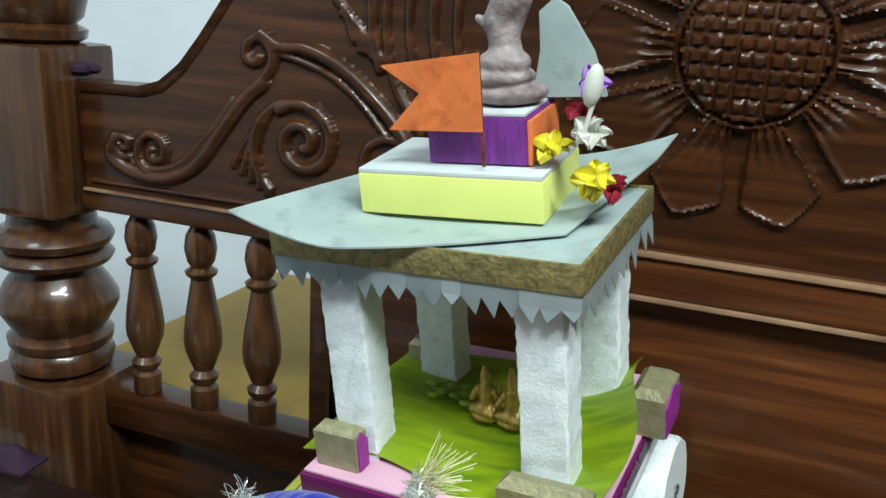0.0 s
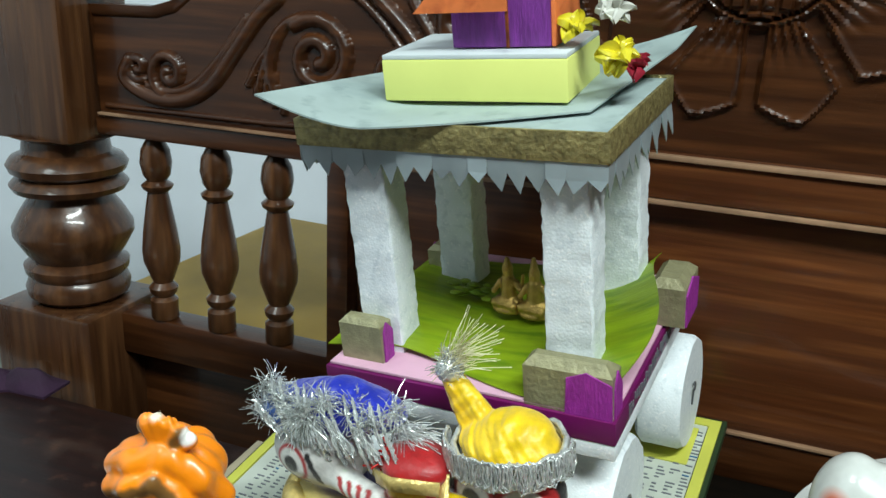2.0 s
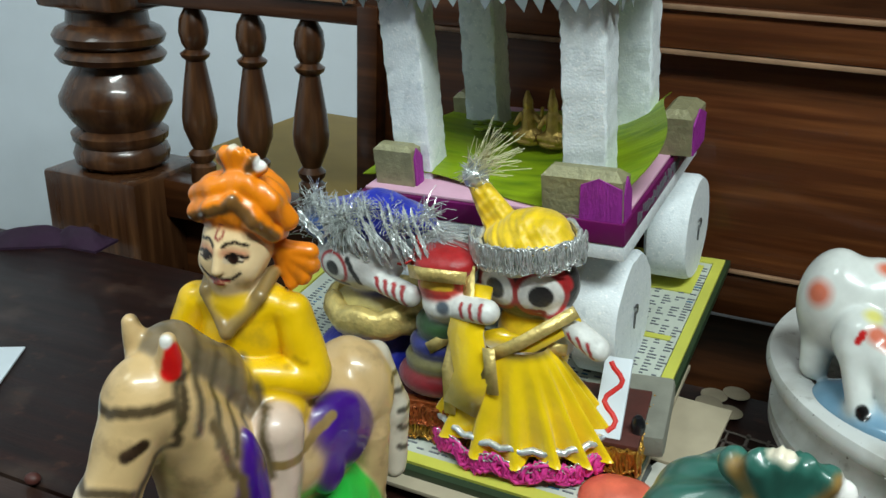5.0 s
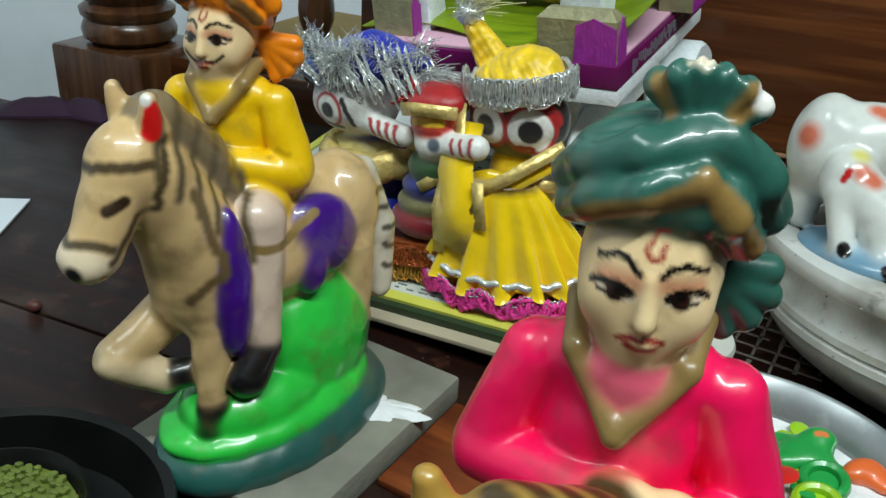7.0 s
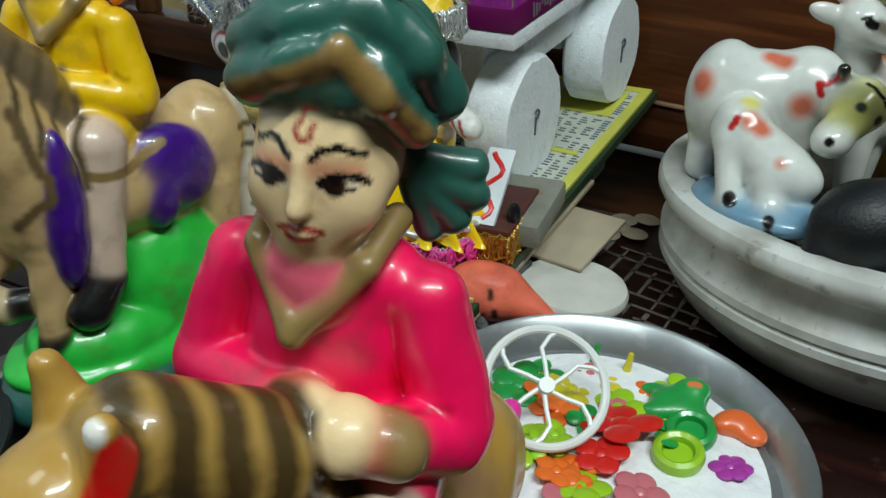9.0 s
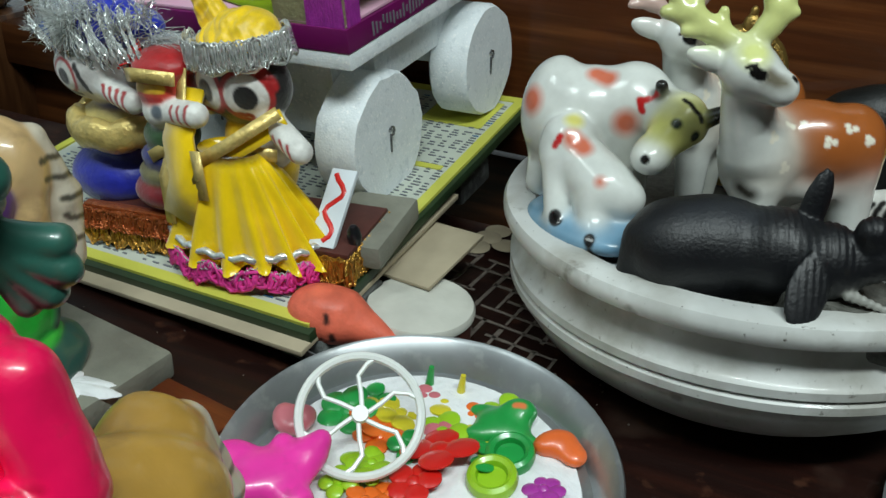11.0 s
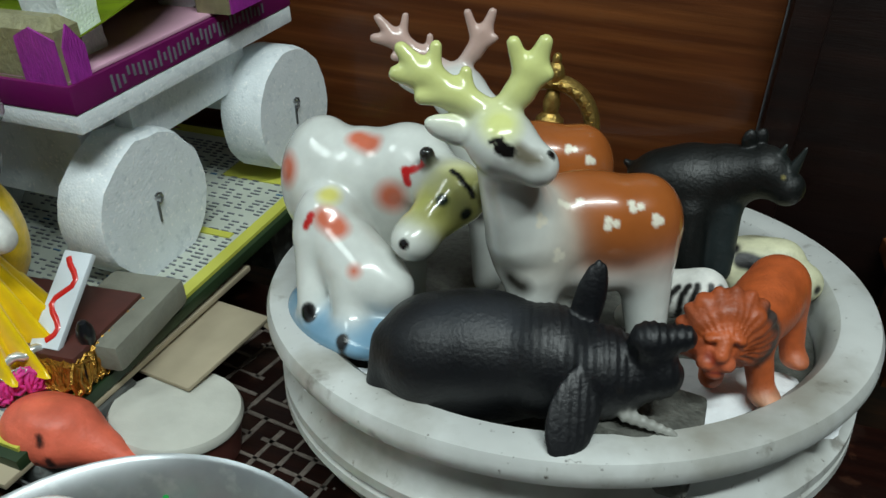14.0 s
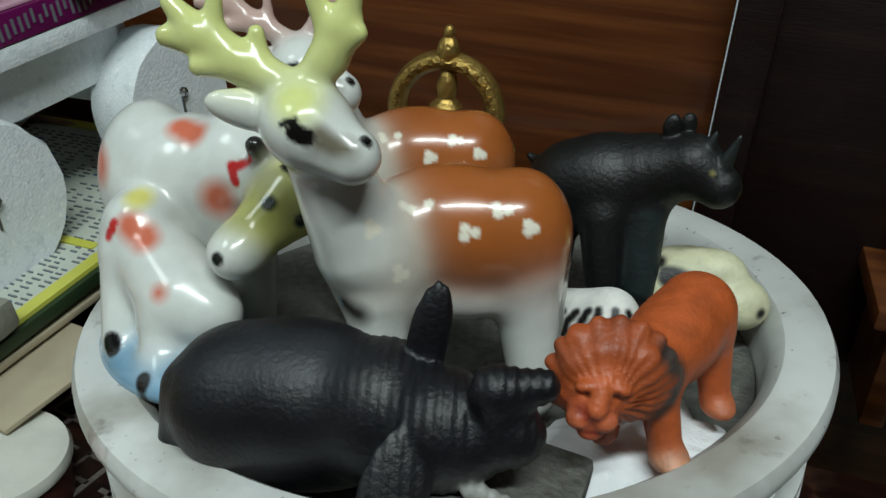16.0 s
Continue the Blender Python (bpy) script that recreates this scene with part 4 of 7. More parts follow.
def leaf_fn(a, b):
    x, y = -0.258 + 0.220 * a, 0.153 + 0.160 * b
    z = 0.1405 + 0.010 * math.sin(a * 7 + b * 3) * (0.3 + b * 0.3) + 0.010 * math.sin(b * 2.6) + 0.030 * max(0, (a - 0.82) / 0.18) ** 1.5 * (0.4 + 0.6 * b)
    if a < 0.08:
        z -= 0.012 * (1 - a / 0.08)
    return (x + 0.012 * math.sin(b * 5) * a, y - 0.010 * a * (1 - b) + 0.01 * math.sin(a * 6), max(z, 0.1392))


thing("green_leaf", Geo().sheet(leaf_fn, 30, 20, 0.0008), LEAF, "fresh green banana leaf spread on the chariot deck", "leaf", BOARD)
sprig, rg = Geo(), random.Random(3)
for k in range(16):
    x, y = rg.uniform(-0.022, 0.022), rg.uniform(-0.012, 0.012)
    sprig.ball((x, y, 0.003 + rg.uniform(0, 0.004)), (0.005, 0.004, 0.0014), 8)
    sprig.tube([(0, 0, 0.001), (x, y, 0.003)], 0.0006, 5)
thing("leaf_sprig", sprig, LEAF, "small sprig of green leaves lying on the leaf", "leaf", BOARD @ pose(-0.178, 0.238, 0.151))


def brass_idol(x, y, seed, tall=1.0):
    c = (176, 146, 82)
    L = [("e", (0, 0, 0.003), (0.013, 0.010, 0.004), c), ("e", (0, 0, 0.009), (0.011, 0.008, 0.005), c), ("c", (0, 0, 0.012), (0, 0, 0.026), 0.0065, 0.005, c), ("e", (0, 0, 0.033), (0.0042, 0.0042, 0.005), c),
         ("c", (0, 0, 0.037), (0, 0, 0.042 * tall), 0.0034, 0.0018, c), ("c", (-0.006, 0, 0.024), (-0.010, -0.004, 0.017), 0.0022, 0.002, c), ("c", (0.006, 0, 0.024), (0.010, -0.003, 0.020), 0.0022, 0.002, c),
         ("c", (-0.010, -0.004, 0.008), (0.006, -0.007, 0.007), 0.003, 0.003, c), ("c", (0.010, 0, 0.016), (0.012, 0.0, 0.030), 0.0015, 0.0015, c)]
    figure("brass_idol", L, [], BRASS, "tiny cast brass seated idol on the leaf", "statue", BOARD @ pose(x, y, 0.151), "brass idols", step=0.0007, blend=0.002)


brass_idol(-0.140, 0.222, 1)
brass_idol(-0.118, 0.219, 2, 1.08)


# ---------- dolls in front of the chariot ----------
WHITE, BLACK, RED, GOLD = (226, 226, 220), (24, 22, 22), (170, 32, 34), (168, 140, 66)


def turn2(x, y, a):
    c, s = math.cos(radians(a)), math.sin(radians(a))
    return x * c - y * s, x * s + y * c


def loops(path, r, n, wire, drop, seed):
    """Looped trimming along a path."""
    rg, g = random.Random(seed), Geo()
    pts = [Vector(p) for p in path]
    seg = [(b - a).length for a, b in zip(pts, pts[1:])]
    total = sum(seg)
    for k in range(n):
        s = total * (k + 0.5) / n
        i = 0
        while i < len(seg) - 1 and s > seg[i]:
            s -= seg[i]
            i += 1
        p = pts[i].lerp(pts[i + 1], s / seg[i])
        d = (pts[i + 1] - pts[i]).normalized()
        loop = [p + d * (r * 0.62 * math.cos(t)) + Vector(drop) * (0.5 - 0.5 * math.sin(t)) * rg.uniform(0.8, 1.1) + Vector([rg.uniform(-1, 1) * r * 0.15 for _ in range(3)])
                for t in (math.pi * 2 * j / 8 for j in range(8))]
        g.tube(loop, wire, 4, closed=True)
    return g


def hem_path(cx, cy, rx, ry, z, a0, a1, n=24, wave=0.002, freq=9):
    return [(cx + rx * math.cos(radians(a)), cy + ry * math.sin(radians(a)), z + wave * math.sin(radians(a) * freq)) for a in np.linspace(a0, a1, n)]


def join_mesh(me, pieces):
    """Adds further pieces (geometry, material) to one figure, so that it stays a single mesh."""
    bm = bmesh.new()
    bm.from_mesh(me)
    for geo, material in pieces:
        me.materials.append(material)
        k = len(me.materials) - 1
        vs = [bm.verts.new(p) for p in geo.v]
        for f in geo.f:
            try:
                q = bm.faces.new([vs[i] for i in f])
            except ValueError:
                continue
            q.material_index, q.smooth = k, True
    bm.to_mesh(me)
    bm.free()
    return me


def tinsel_tuft(c, n, length, seed, up=(0, -0.2, 1), spread=0.8, wire=0.00026):
    rg, g = random.Random(seed), Geo()
    for _ in range(n):
        d = (Vector(up) + Vector([rg.gauss(0, spread) for _ in range(3)])).normalized() * length * rg.uniform(0.5, 1.1)
        p = Vector(c) + Vector([rg.gauss(0, 0.003) for _ in range(3)])
        g.tube([p, p + d * 0.5 + Vector((0, 0, 0.002)), p + d], wire, 3)
    return g


def rumple(v):
    """Creases of gathered cloth."""
    out = v.copy()
    a = np.sin(v[:, 0] * 520 + 2.0 * np.sin(v[:, 2] * 260)) + 0.7 * np.sin(v[:, 2] * 610 + 3.0 * np.sin(v[:, 0] * 190)) + 0.5 * np.sin((v[:, 0] + v[:, 2]) * 980)
    out[:, 1] -= 0.0005 * a * np.clip((v[:, 2] - 0.122) / 0.012, 0, 1)
    out[:, 2] += 0.0004 * a * np.clip((v[:, 2] - 0.122) / 0.012, 0, 1)
    return out


def eye_strokes(c, out, r, side):
    """A large round painted eye: ring, white, pupil."""
    return [([c], r * 1.25, RED, 0.0006), ([c], r, (232, 230, 224), 0.0006), ([c], r * 0.55, BLACK, 0.0006)]


def skirt(cx, cy, z0, z1, r0, r1, folds, depth, a0=0, a1=360, sy=0.75, n=72, m=12):
    v, f = [], []
    for j in range(m + 1):
        t = j / m
        for i in range(n):
            a = 2 * math.pi * i / n
            w = 1 + depth * t * math.sin(folds * a + 1.3 * math.sin(2 * a))
            r = (r0 + (r1 - r0) * t ** 0.8) * w
            v.append((cx + r * math.cos(a), cy + sy * r * math.sin(a), z0 + (z1 - z0) * t + 0.003 * t * math.sin(5 * a)))
    for j in range(m):
        for i in range(n):
            f.append((j * n + i, j * n + (i + 1) % n, (j + 1) * n + (i + 1) % n, (j + 1) * n + i))
    f += [tuple(range(n)), tuple(reversed(range(m * n, m * n + n)))]
    return Geo().add(v, f)


def ribbon(path, width, thick=0.0008, up=(0, -1, 0.2)):
    """A flat ribbon facing the given way."""
    pts, g = [Vector(p) for p in path], Geo()
    u = Vector(up).normalized()
    v = []
    for i, p in enumerate(pts):
        d = (pts[min(i + 1, len(pts) - 1)] - pts[max(i - 1, 0)]).normalized()
        s = d.cross(u).normalized() * width / 2
        v += [p - s, p + s, p + s - u * thick, p - s - u * thick]
    n = len(pts)
    f = [(i * 4 + j, i * 4 + (j + 1) % 4, i * 4 + 4 + (j + 1) % 4, i * 4 + 4 + j) for i in range(n - 1) for j in range(4)]
    return g.add(v, f + [(3, 2, 1, 0), (n * 4 - 4, n * 4 - 3, n * 4 - 2, n * 4 - 1)])


def yellow_doll():
    """Wooden idol doll with huge round eyes, dressed in yellow satin."""
    Y, YD = (236, 196, 20), (222, 178, 20)
    fx, fy = -0.084, 0.082
    L = [("e", (fx, fy + 0.004, 0.060), (0.026, 0.022, 0.040), Y), ("e", (fx, fy, 0.112), (0.036, 0.022, 0.028), BLACK), ("e", (fx, fy + 0.006, 0.137), (0.032, 0.023, 0.015), Y),
         ("e", (fx + 0.004, fy + 0.009, 0.147), (0.022, 0.017, 0.011), Y), ("c", (fx - 0.026, fy + 0.012, 0.138), (fx - 0.044, fy + 0.020, 0.168), 0.0085, 0.0065, YD, 0.002), ("c", (fx - 0.016, fy + 0.012, 0.146), (fx - 0.041, fy + 0.020, 0.166), 0.0065, 0.0060, Y, 0.002),
         ("c", (fx + 0.024, fy - 0.008, 0.092), (fx + 0.056, fy - 0.022, 0.082), 0.0085, 0.0080, WHITE), ("c", (fx - 0.026, fy - 0.008, 0.098), (fx - 0.052, fy - 0.020, 0.100), 0.0085, 0.0080, WHITE),
         ("e", (fx + 0.020, fy - 0.006, 0.070), (0.014, 0.012, 0.012), WHITE)]
    S = eye_strokes((fx + 0.018, fy - 0.022, 0.110), -1, 0.0152, 1) + eye_strokes((fx - 0.016, fy - 0.022, 0.112), -1, 0.0140, -1)
    S += [([(fx + 0.005, fy - 0.022, 0.098), (fx + 0.018, fy - 0.020, 0.096)], 0.002, RED, 0.0006), ([(fx + 0.036, fy - 0.012, 0.118), (fx + 0.030, fy - 0.014, 0.128)], 0.004, RED, 0.001)]
    for k in range(3):
        x = fx + 0.034 + 0.008 * k
        S.append(([(x, fy - 0.026 - 0.003 * k, 0.078 + 0.012), (x + 0.003, fy - 0.030 - 0.003 * k, 0.076)], 0.0013, RED, 0.0004))
        x = fx - 0.034 - 0.006 * k
        S.append(([(x, fy - 0.026, 0.108), (x, fy - 0.030, 0.092)], 0.0013, RED, 0.0004))
    me = figure_mesh("idol_doll", L, S, CLOTH, step=0.0012, blend=0.005, ripple=rumple)
    sk = skirt(fx - 0.002, fy - 0.024, 0.076, 0.006, 0.024, 0.064, 17, 0.17, sy=0.60, n=136)
    hem = hem_path(fx - 0.002, fy - 0.024, 0.065, 0.040, 0.007, 170, 380, 40, 0.003, 11)
    lace = loops(hem, 0.010, 74, 0.0016, (0, -0.003, -0.012), 5)
    trim = Geo().tube([(x, y + 0.001, z + 0.007) for x, y, z in hem_path(fx - 0.002, fy - 0.024, 0.0620, 0.0385, 0.009, 170, 380, 60, 0.0014, 26)], 0.0026, 6)
    trim.add(*(lambda q: (q.v, q.f))(loops([(x, y - 0.001, z + 0.002) for x, y, z in hem], 0.004, 50, 0.0005, (0, -0.001, -0.006), 6)))
    band = Geo()
    for h in range(4):
        band.tube([(fx + (0.0375 - 0.001 * h) * math.cos(a), fy + 0.004 + (0.0275) * math.sin(a), 0.128 + 0.0045 * h + 0.004 * math.cos(a) + 0.002 * math.sin(a * 9)) for a in np.linspace(0, 2 * math.pi, 40)[:-1]], 0.0022, 5, closed=True)
    band.add(*(lambda q: (q.v, q.f))(loops([(fx + 0.040 * math.cos(a), fy + 0.004 + 0.030 * math.sin(a), 0.147 + 0.004 * math.cos(a)) for a in np.linspace(math.pi, 2 * math.pi, 20)], 0.006, 90, 0.0006, (0, -0.001, -0.019), 7)))
    gold = Geo()
    for path in ([(fx - 0.034, fy - 0.018, 0.124), (fx - 0.030, fy - 0.034, 0.092), (fx - 0.010, fy - 0.050, 0.062)], [(fx + 0.040, fy - 0.018, 0.104), (fx + 0.008, fy - 0.036, 0.084), (fx - 0.024, fy - 0.046, 0.066)],
                 [(fx - 0.038, fy - 0.020, 0.100), (fx - 0.040, fy - 0.050, 0.060), (fx - 0.038, fy - 0.056, 0.028)], [(fx - 0.044, fy - 0.03, 0.075), (fx - 0.060, fy - 0.04, 0.066)],
                 [(fx - 0.010, fy - 0.046, 0.082), (fx - 0.006, fy - 0.052, 0.050)], [(fx + 0.000, fy - 0.030, 0.078), (fx + 0.034, fy - 0.020, 0.074)]):
        gold.add(*(lambda q: (q.v, q.f))(ribbon(path, 0.0085)))
    drape = ribbon([(fx - 0.030, fy - 0.020, 0.112), (fx - 0.030, fy - 0.040, 0.085), (fx - 0.022, fy - 0.050, 0.060), (fx - 0.030, fy - 0.056, 0.034)], 0.026, 0.003)
    drape.add(*(lambda q: (q.v, q.f))(ribbon([(fx + 0.040, fy - 0.014, 0.098), (fx + 0.006, fy - 0.034, 0.078), (fx - 0.016, fy - 0.044, 0.060)], 0.014, 0.002)))
    plume = tinsel_tuft((fx - 0.044, fy + 0.020, 0.176), 80, 0.036, 3, (0.9, 0.1, 0.8), 0.45, 0.00025)
    knot = Geo().ball((fx - 0.044, fy + 0.020, 0.172), (0.0095, 0.0095, 0.0085), 12)
    knot.add(*(lambda q: (q.v, q.f))(tinsel_tuft((fx - 0.044, fy + 0.019, 0.172), 200, 0.014, 4)))
    join_mesh(me, [(sk, SATIN), (lace, LACE_PINK), (trim, TINSEL), (band, TINSEL), (gold, GOLD_RIBBON), (drape, SATIN)])
    thing("tinsel_plume", plume, WHITE_FIBRE, "fine pale fibre plume on the yellow hat", "plume", BOARD, kind="stuff")
    thing("tinsel_knot", knot, TINSEL, "silver tinsel knot at the tip of the yellow hat", "tinsel", BOARD, kind="stuff")
    ob = new("idol_doll", me)
    ob.matrix_world = BOARD
    tagged(ob, "round-eyed wooden idol doll in yellow satin with pink lace hem", "doll")


def blue_doll():
    B, fx, fy = (26, 44, 170), -0.206, 0.082
    L = [("e", (fx, fy, 0.050), (0.028, 0.022, 0.046), (30, 36, 120)), ("e", (fx - 0.010, fy - 0.004, 0.108), (0.036, 0.024, 0.024), (206, 204, 200)), ("e", (fx + 0.004, fy + 0.006, 0.138), (0.046, 0.024, 0.014), B), ("e", (fx + 0.016, fy + 0.004, 0.148), (0.022, 0.016, 0.009), B, (0, 24, 10), 0.002), ("e", (fx - 0.012, fy + 0.004, 0.146), (0.020, 0.016, 0.008), B, (0, -20, -14), 0.002),
         ("e", (fx - 0.030, fy, 0.132), (0.026, 0.022, 0.014), (60, 90, 150)), ("c", (fx + 0.006, fy - 0.016, 0.100), (fx + 0.044, fy - 0.026, 0.097), 0.0085, 0.008, WHITE),
         ("e", (fx - 0.004, fy - 0.004, 0.066), (0.036, 0.024, 0.018), (176, 160, 92)), ("e", (fx - 0.014, fy - 0.010, 0.026), (0.040, 0.030, 0.024), (24, 36, 150)), ("c", (fx + 0.030, fy - 0.004, 0.072), (fx + 0.038, fy - 0.01, 0.046), 0.008, 0.005, (110, 30, 110))]
    S = eye_strokes((fx - 0.020, fy - 0.027, 0.108), -1, 0.011, 1)
    S += [([(fx + 0.016 + 0.008 * k, fy - 0.030, 0.109), (fx + 0.019 + 0.008 * k, fy - 0.034, 0.092)], 0.0016, RED, 0.0004) for k in range(4)]
    S += [([(fx - 0.006, fy - 0.028, 0.118), (fx + 0.002, fy - 0.028, 0.098)], 0.002, BLACK, 0.0005), ([(fx - 0.036, fy - 0.022, 0.098), (fx - 0.010, fy - 0.028, 0.092)], 0.002, (40, 40, 90), 0.0005)]
    me = figure_mesh("idol_doll", L, S, CLOTH, step=0.0013, blend=0.006, ripple=rumple)
    tin = Geo()
    rg = random.Random(12)
    for k in range(15):
        x0 = fx - 0.046 + 0.0062 * k
        tin.add(*(lambda q: (q.v, q.f))(loops([(x0, fy - 0.008, 0.160 - 0.0003 * k), (x0 + 0.008, fy - 0.018, 0.152), (x0 + 0.018, fy - 0.024, 0.136), (x0 + 0.022, fy - 0.022, 0.124)] if k % 3 else [(x0, fy - 0.020, 0.146), (x0 + 0.018, fy - 0.024, 0.134)], 0.006, 22, 0.0005, (0.003, -0.002, -0.008), 30 + k)))
    tin.add(*(lambda q: (q.v, q.f))(tinsel_tuft((fx - 0.044, fy - 0.010, 0.130), 240, 0.018, 13)))
    tin.add(*(lambda q: (q.v, q.f))(tinsel_tuft((fx + 0.052, fy - 0.002, 0.132), 260, 0.028, 14, (1, -0.1, -0.5), 0.5)))
    tin.add(*(lambda q: (q.v, q.f))(tinsel_tuft((fx - 0.010, fy - 0.016, 0.140), 420, 0.020, 15, (0.3, -1, 0.3), 0.9)))
    for k in range(7):
        tin.add(*(lambda q: (q.v, q.f))(tinsel_tuft((fx - 0.044 + 0.016 * k, fy - 0.006 - 0.008 * (k % 2), 0.150 - 0.004 * (k % 3)), 110, 0.015, 70 + k, (0.4, -0.5, 0.6), 0.9)))
    gold = Geo().tube([(fx + 0.036 * math.cos(a), fy - 0.004 + 0.027 * math.sin(a), 0.068 + 0.002 * math.sin(7 * a)) for a in np.linspace(0, 2 * math.pi, 40)[:-1]], 0.009, 8, closed=True, flat=1.4)
    join_mesh(me, [(gold, GOLD_RIBBON)])
    thing("silver_tinsel", tin, TINSEL, "tangled silver tinsel wound over the blue turban", "tinsel", BOARD, kind="stuff")
    ob = new("idol_doll", me)
    ob.matrix_world = BOARD
    tagged(ob, "wooden idol doll in blue cloth with silver tinsel turban", "doll")


def red_doll():
    fx, fy = -0.138, 0.066
    L = [("e", (fx, fy, 0.108), (0.020, 0.018, 0.018), (196, 60, 40)), ("e", (fx, fy + 0.004, 0.122), (0.024, 0.020, 0.012), (170, 26, 30)), ("e", (fx, fy - 0.004, 0.094), (0.016, 0.016, 0.013), WHITE),
         ("c", (fx + 0.010, fy - 0.010, 0.096), (fx + 0.038, fy - 0.016, 0.100), 0.009, 0.0085, WHITE), ("e", (fx - 0.004, fy - 0.002, 0.074), (0.021, 0.017, 0.014), (44, 76, 40)),
         ("e", (fx - 0.006, fy - 0.004, 0.060), (0.024, 0.019, 0.010), (34, 40, 110)), ("e", (fx - 0.008, fy - 0.006, 0.048), (0.026, 0.020, 0.010), (110, 104, 64)), ("e", (fx - 0.010, fy - 0.008, 0.034), (0.030, 0.023, 0.014), (120, 20, 30))]
    S = [([(fx - 0.012, fy - 0.017, 0.113), (fx + 0.012, fy - 0.017, 0.114)], 0.003, (214, 170, 40), 0.0006), ([(fx + 0.006, fy - 0.019, 0.098)], 0.005, (90, 100, 110), 0.0012),
         ([(fx - 0.010, fy - 0.016, 0.105), (fx + 0.010, fy - 0.017, 0.106)], 0.0014, RED, 0.0004), ([(fx - 0.010, fy - 0.017, 0.119), (fx + 0.012, fy - 0.017, 0.120)], 0.0012, BLACK, 0.0004)]
    S += [([(fx + 0.020 + 0.008 * k, fy - 0.020, 0.107), (fx + 0.021 + 0.008 * k, fy - 0.026, 0.094)], 0.0014, RED, 0.0004) for k in range(3)]
    me = figure_mesh("idol_doll", L, S, CLOTH, step=0.0012, blend=0.004)
    gold = ribbon([(fx - 0.022, fy - 0.012, 0.118), (fx - 0.004, fy - 0.022, 0.124), (fx + 0.022, fy - 0.012, 0.120)], 0.009, 0.001)
    gold.add(*(lambda q: (q.v, q.f))(loops([(fx + 0.014, fy - 0.016, 0.078), (fx + 0.012, fy - 0.024, 0.030)], 0.010, 36, 0.0006, (0.006, -0.002, -0.006), 44)))
    red = tinsel_tuft((fx - 0.018, fy, 0.122), 50, 0.012, 45, (-0.6, -0.3, 0.6), 0.5, 0.0009)
    join_mesh(me, [(gold, GOLD_RIBBON), (red, TOYS["red"])])
    ob = new("idol_doll", me)
    ob.matrix_world = BOARD
    tagged(ob, "small wooden idol doll in red and green cloth", "doll")


yellow_doll()
blue_doll()
red_doll()

# the fringed stand under the dolls
stand = empty("doll_stand", "low stand with gold and copper looped fringe", "stand", BOARD @ pose(-0.110, 0.060, -0.010, 0, 0, 7))
part("block", Geo().box((0.0, 0.012, 0.011), (0.216, 0.060, 0.022), 0.003), CLOTH_PURPLE, stand)
part("cover", Geo().box((0.0, 0.012, 0.0235), (0.218, 0.062, 0.004), 0.001), TIN, stand)
part("gold_fringe", loops([(-0.109, -0.0195, 0.022), (0.109, -0.0195, 0.022), (0.1105, 0.043, 0.022)], 0.008, 120, 0.0010, (0, -0.003, -0.020), 61), TINSEL_GOLD, stand, "looped gold fringe")
part("gold_band", Geo().box((0.0, -0.0195, 0.012), (0.218, 0.002, 0.016), 0.0006), TINSEL_GOLD, stand)
part("copper_fringe", loops([(-0.109, -0.020, 0.030), (-0.02, -0.020, 0.030)], 0.008, 52, 0.0010, (0, -0.003, -0.014), 62), TINSEL_COPPER, stand, "looped copper fringe")
part("copper_band", Geo().box((-0.060, -0.014, 0.028), (0.098, 0.008, 0.008), 0.002), TINSEL_COPPER, stand)

# a loose stone, a painted strip
thing("grey_stone", Geo().box((-0.002, 0.104, 0.004), (0.050, 0.070, 0.018), 0.004), STONE, "flat grey stone lying beside the foam wheel", "stone", BOARD @ pose(0, 0, 0, 0, 0, 8))
strip = empty("painted_strip", "white wooden strip with red snake painted on it", "strip", BOARD @ pose(-0.022, 0.058, 0.016, 38, 0, 6))
part("board", Geo().box((0, 0.026, 0), (0.019, 0.056, 0.004), 0.0008), PAPER_WHITE, strip)
snake = [(0.005 * math.sin(k * 0.9), 0.002 + k * 0.0040, 0.0022) for k in range(13)]
part("snake", Geo().tube(snake, 0.0018, 6, flat=0.4), TOYS["red"], strip, "painted red wavy line")
thing("black_peg", Geo().ball((0, 0, 0), (0.005, 0.005, 0.009), 12), TOYS["black"], "small black peg behind the painted strip", "peg", BOARD @ pose(-0.004, 0.070, 0.020))


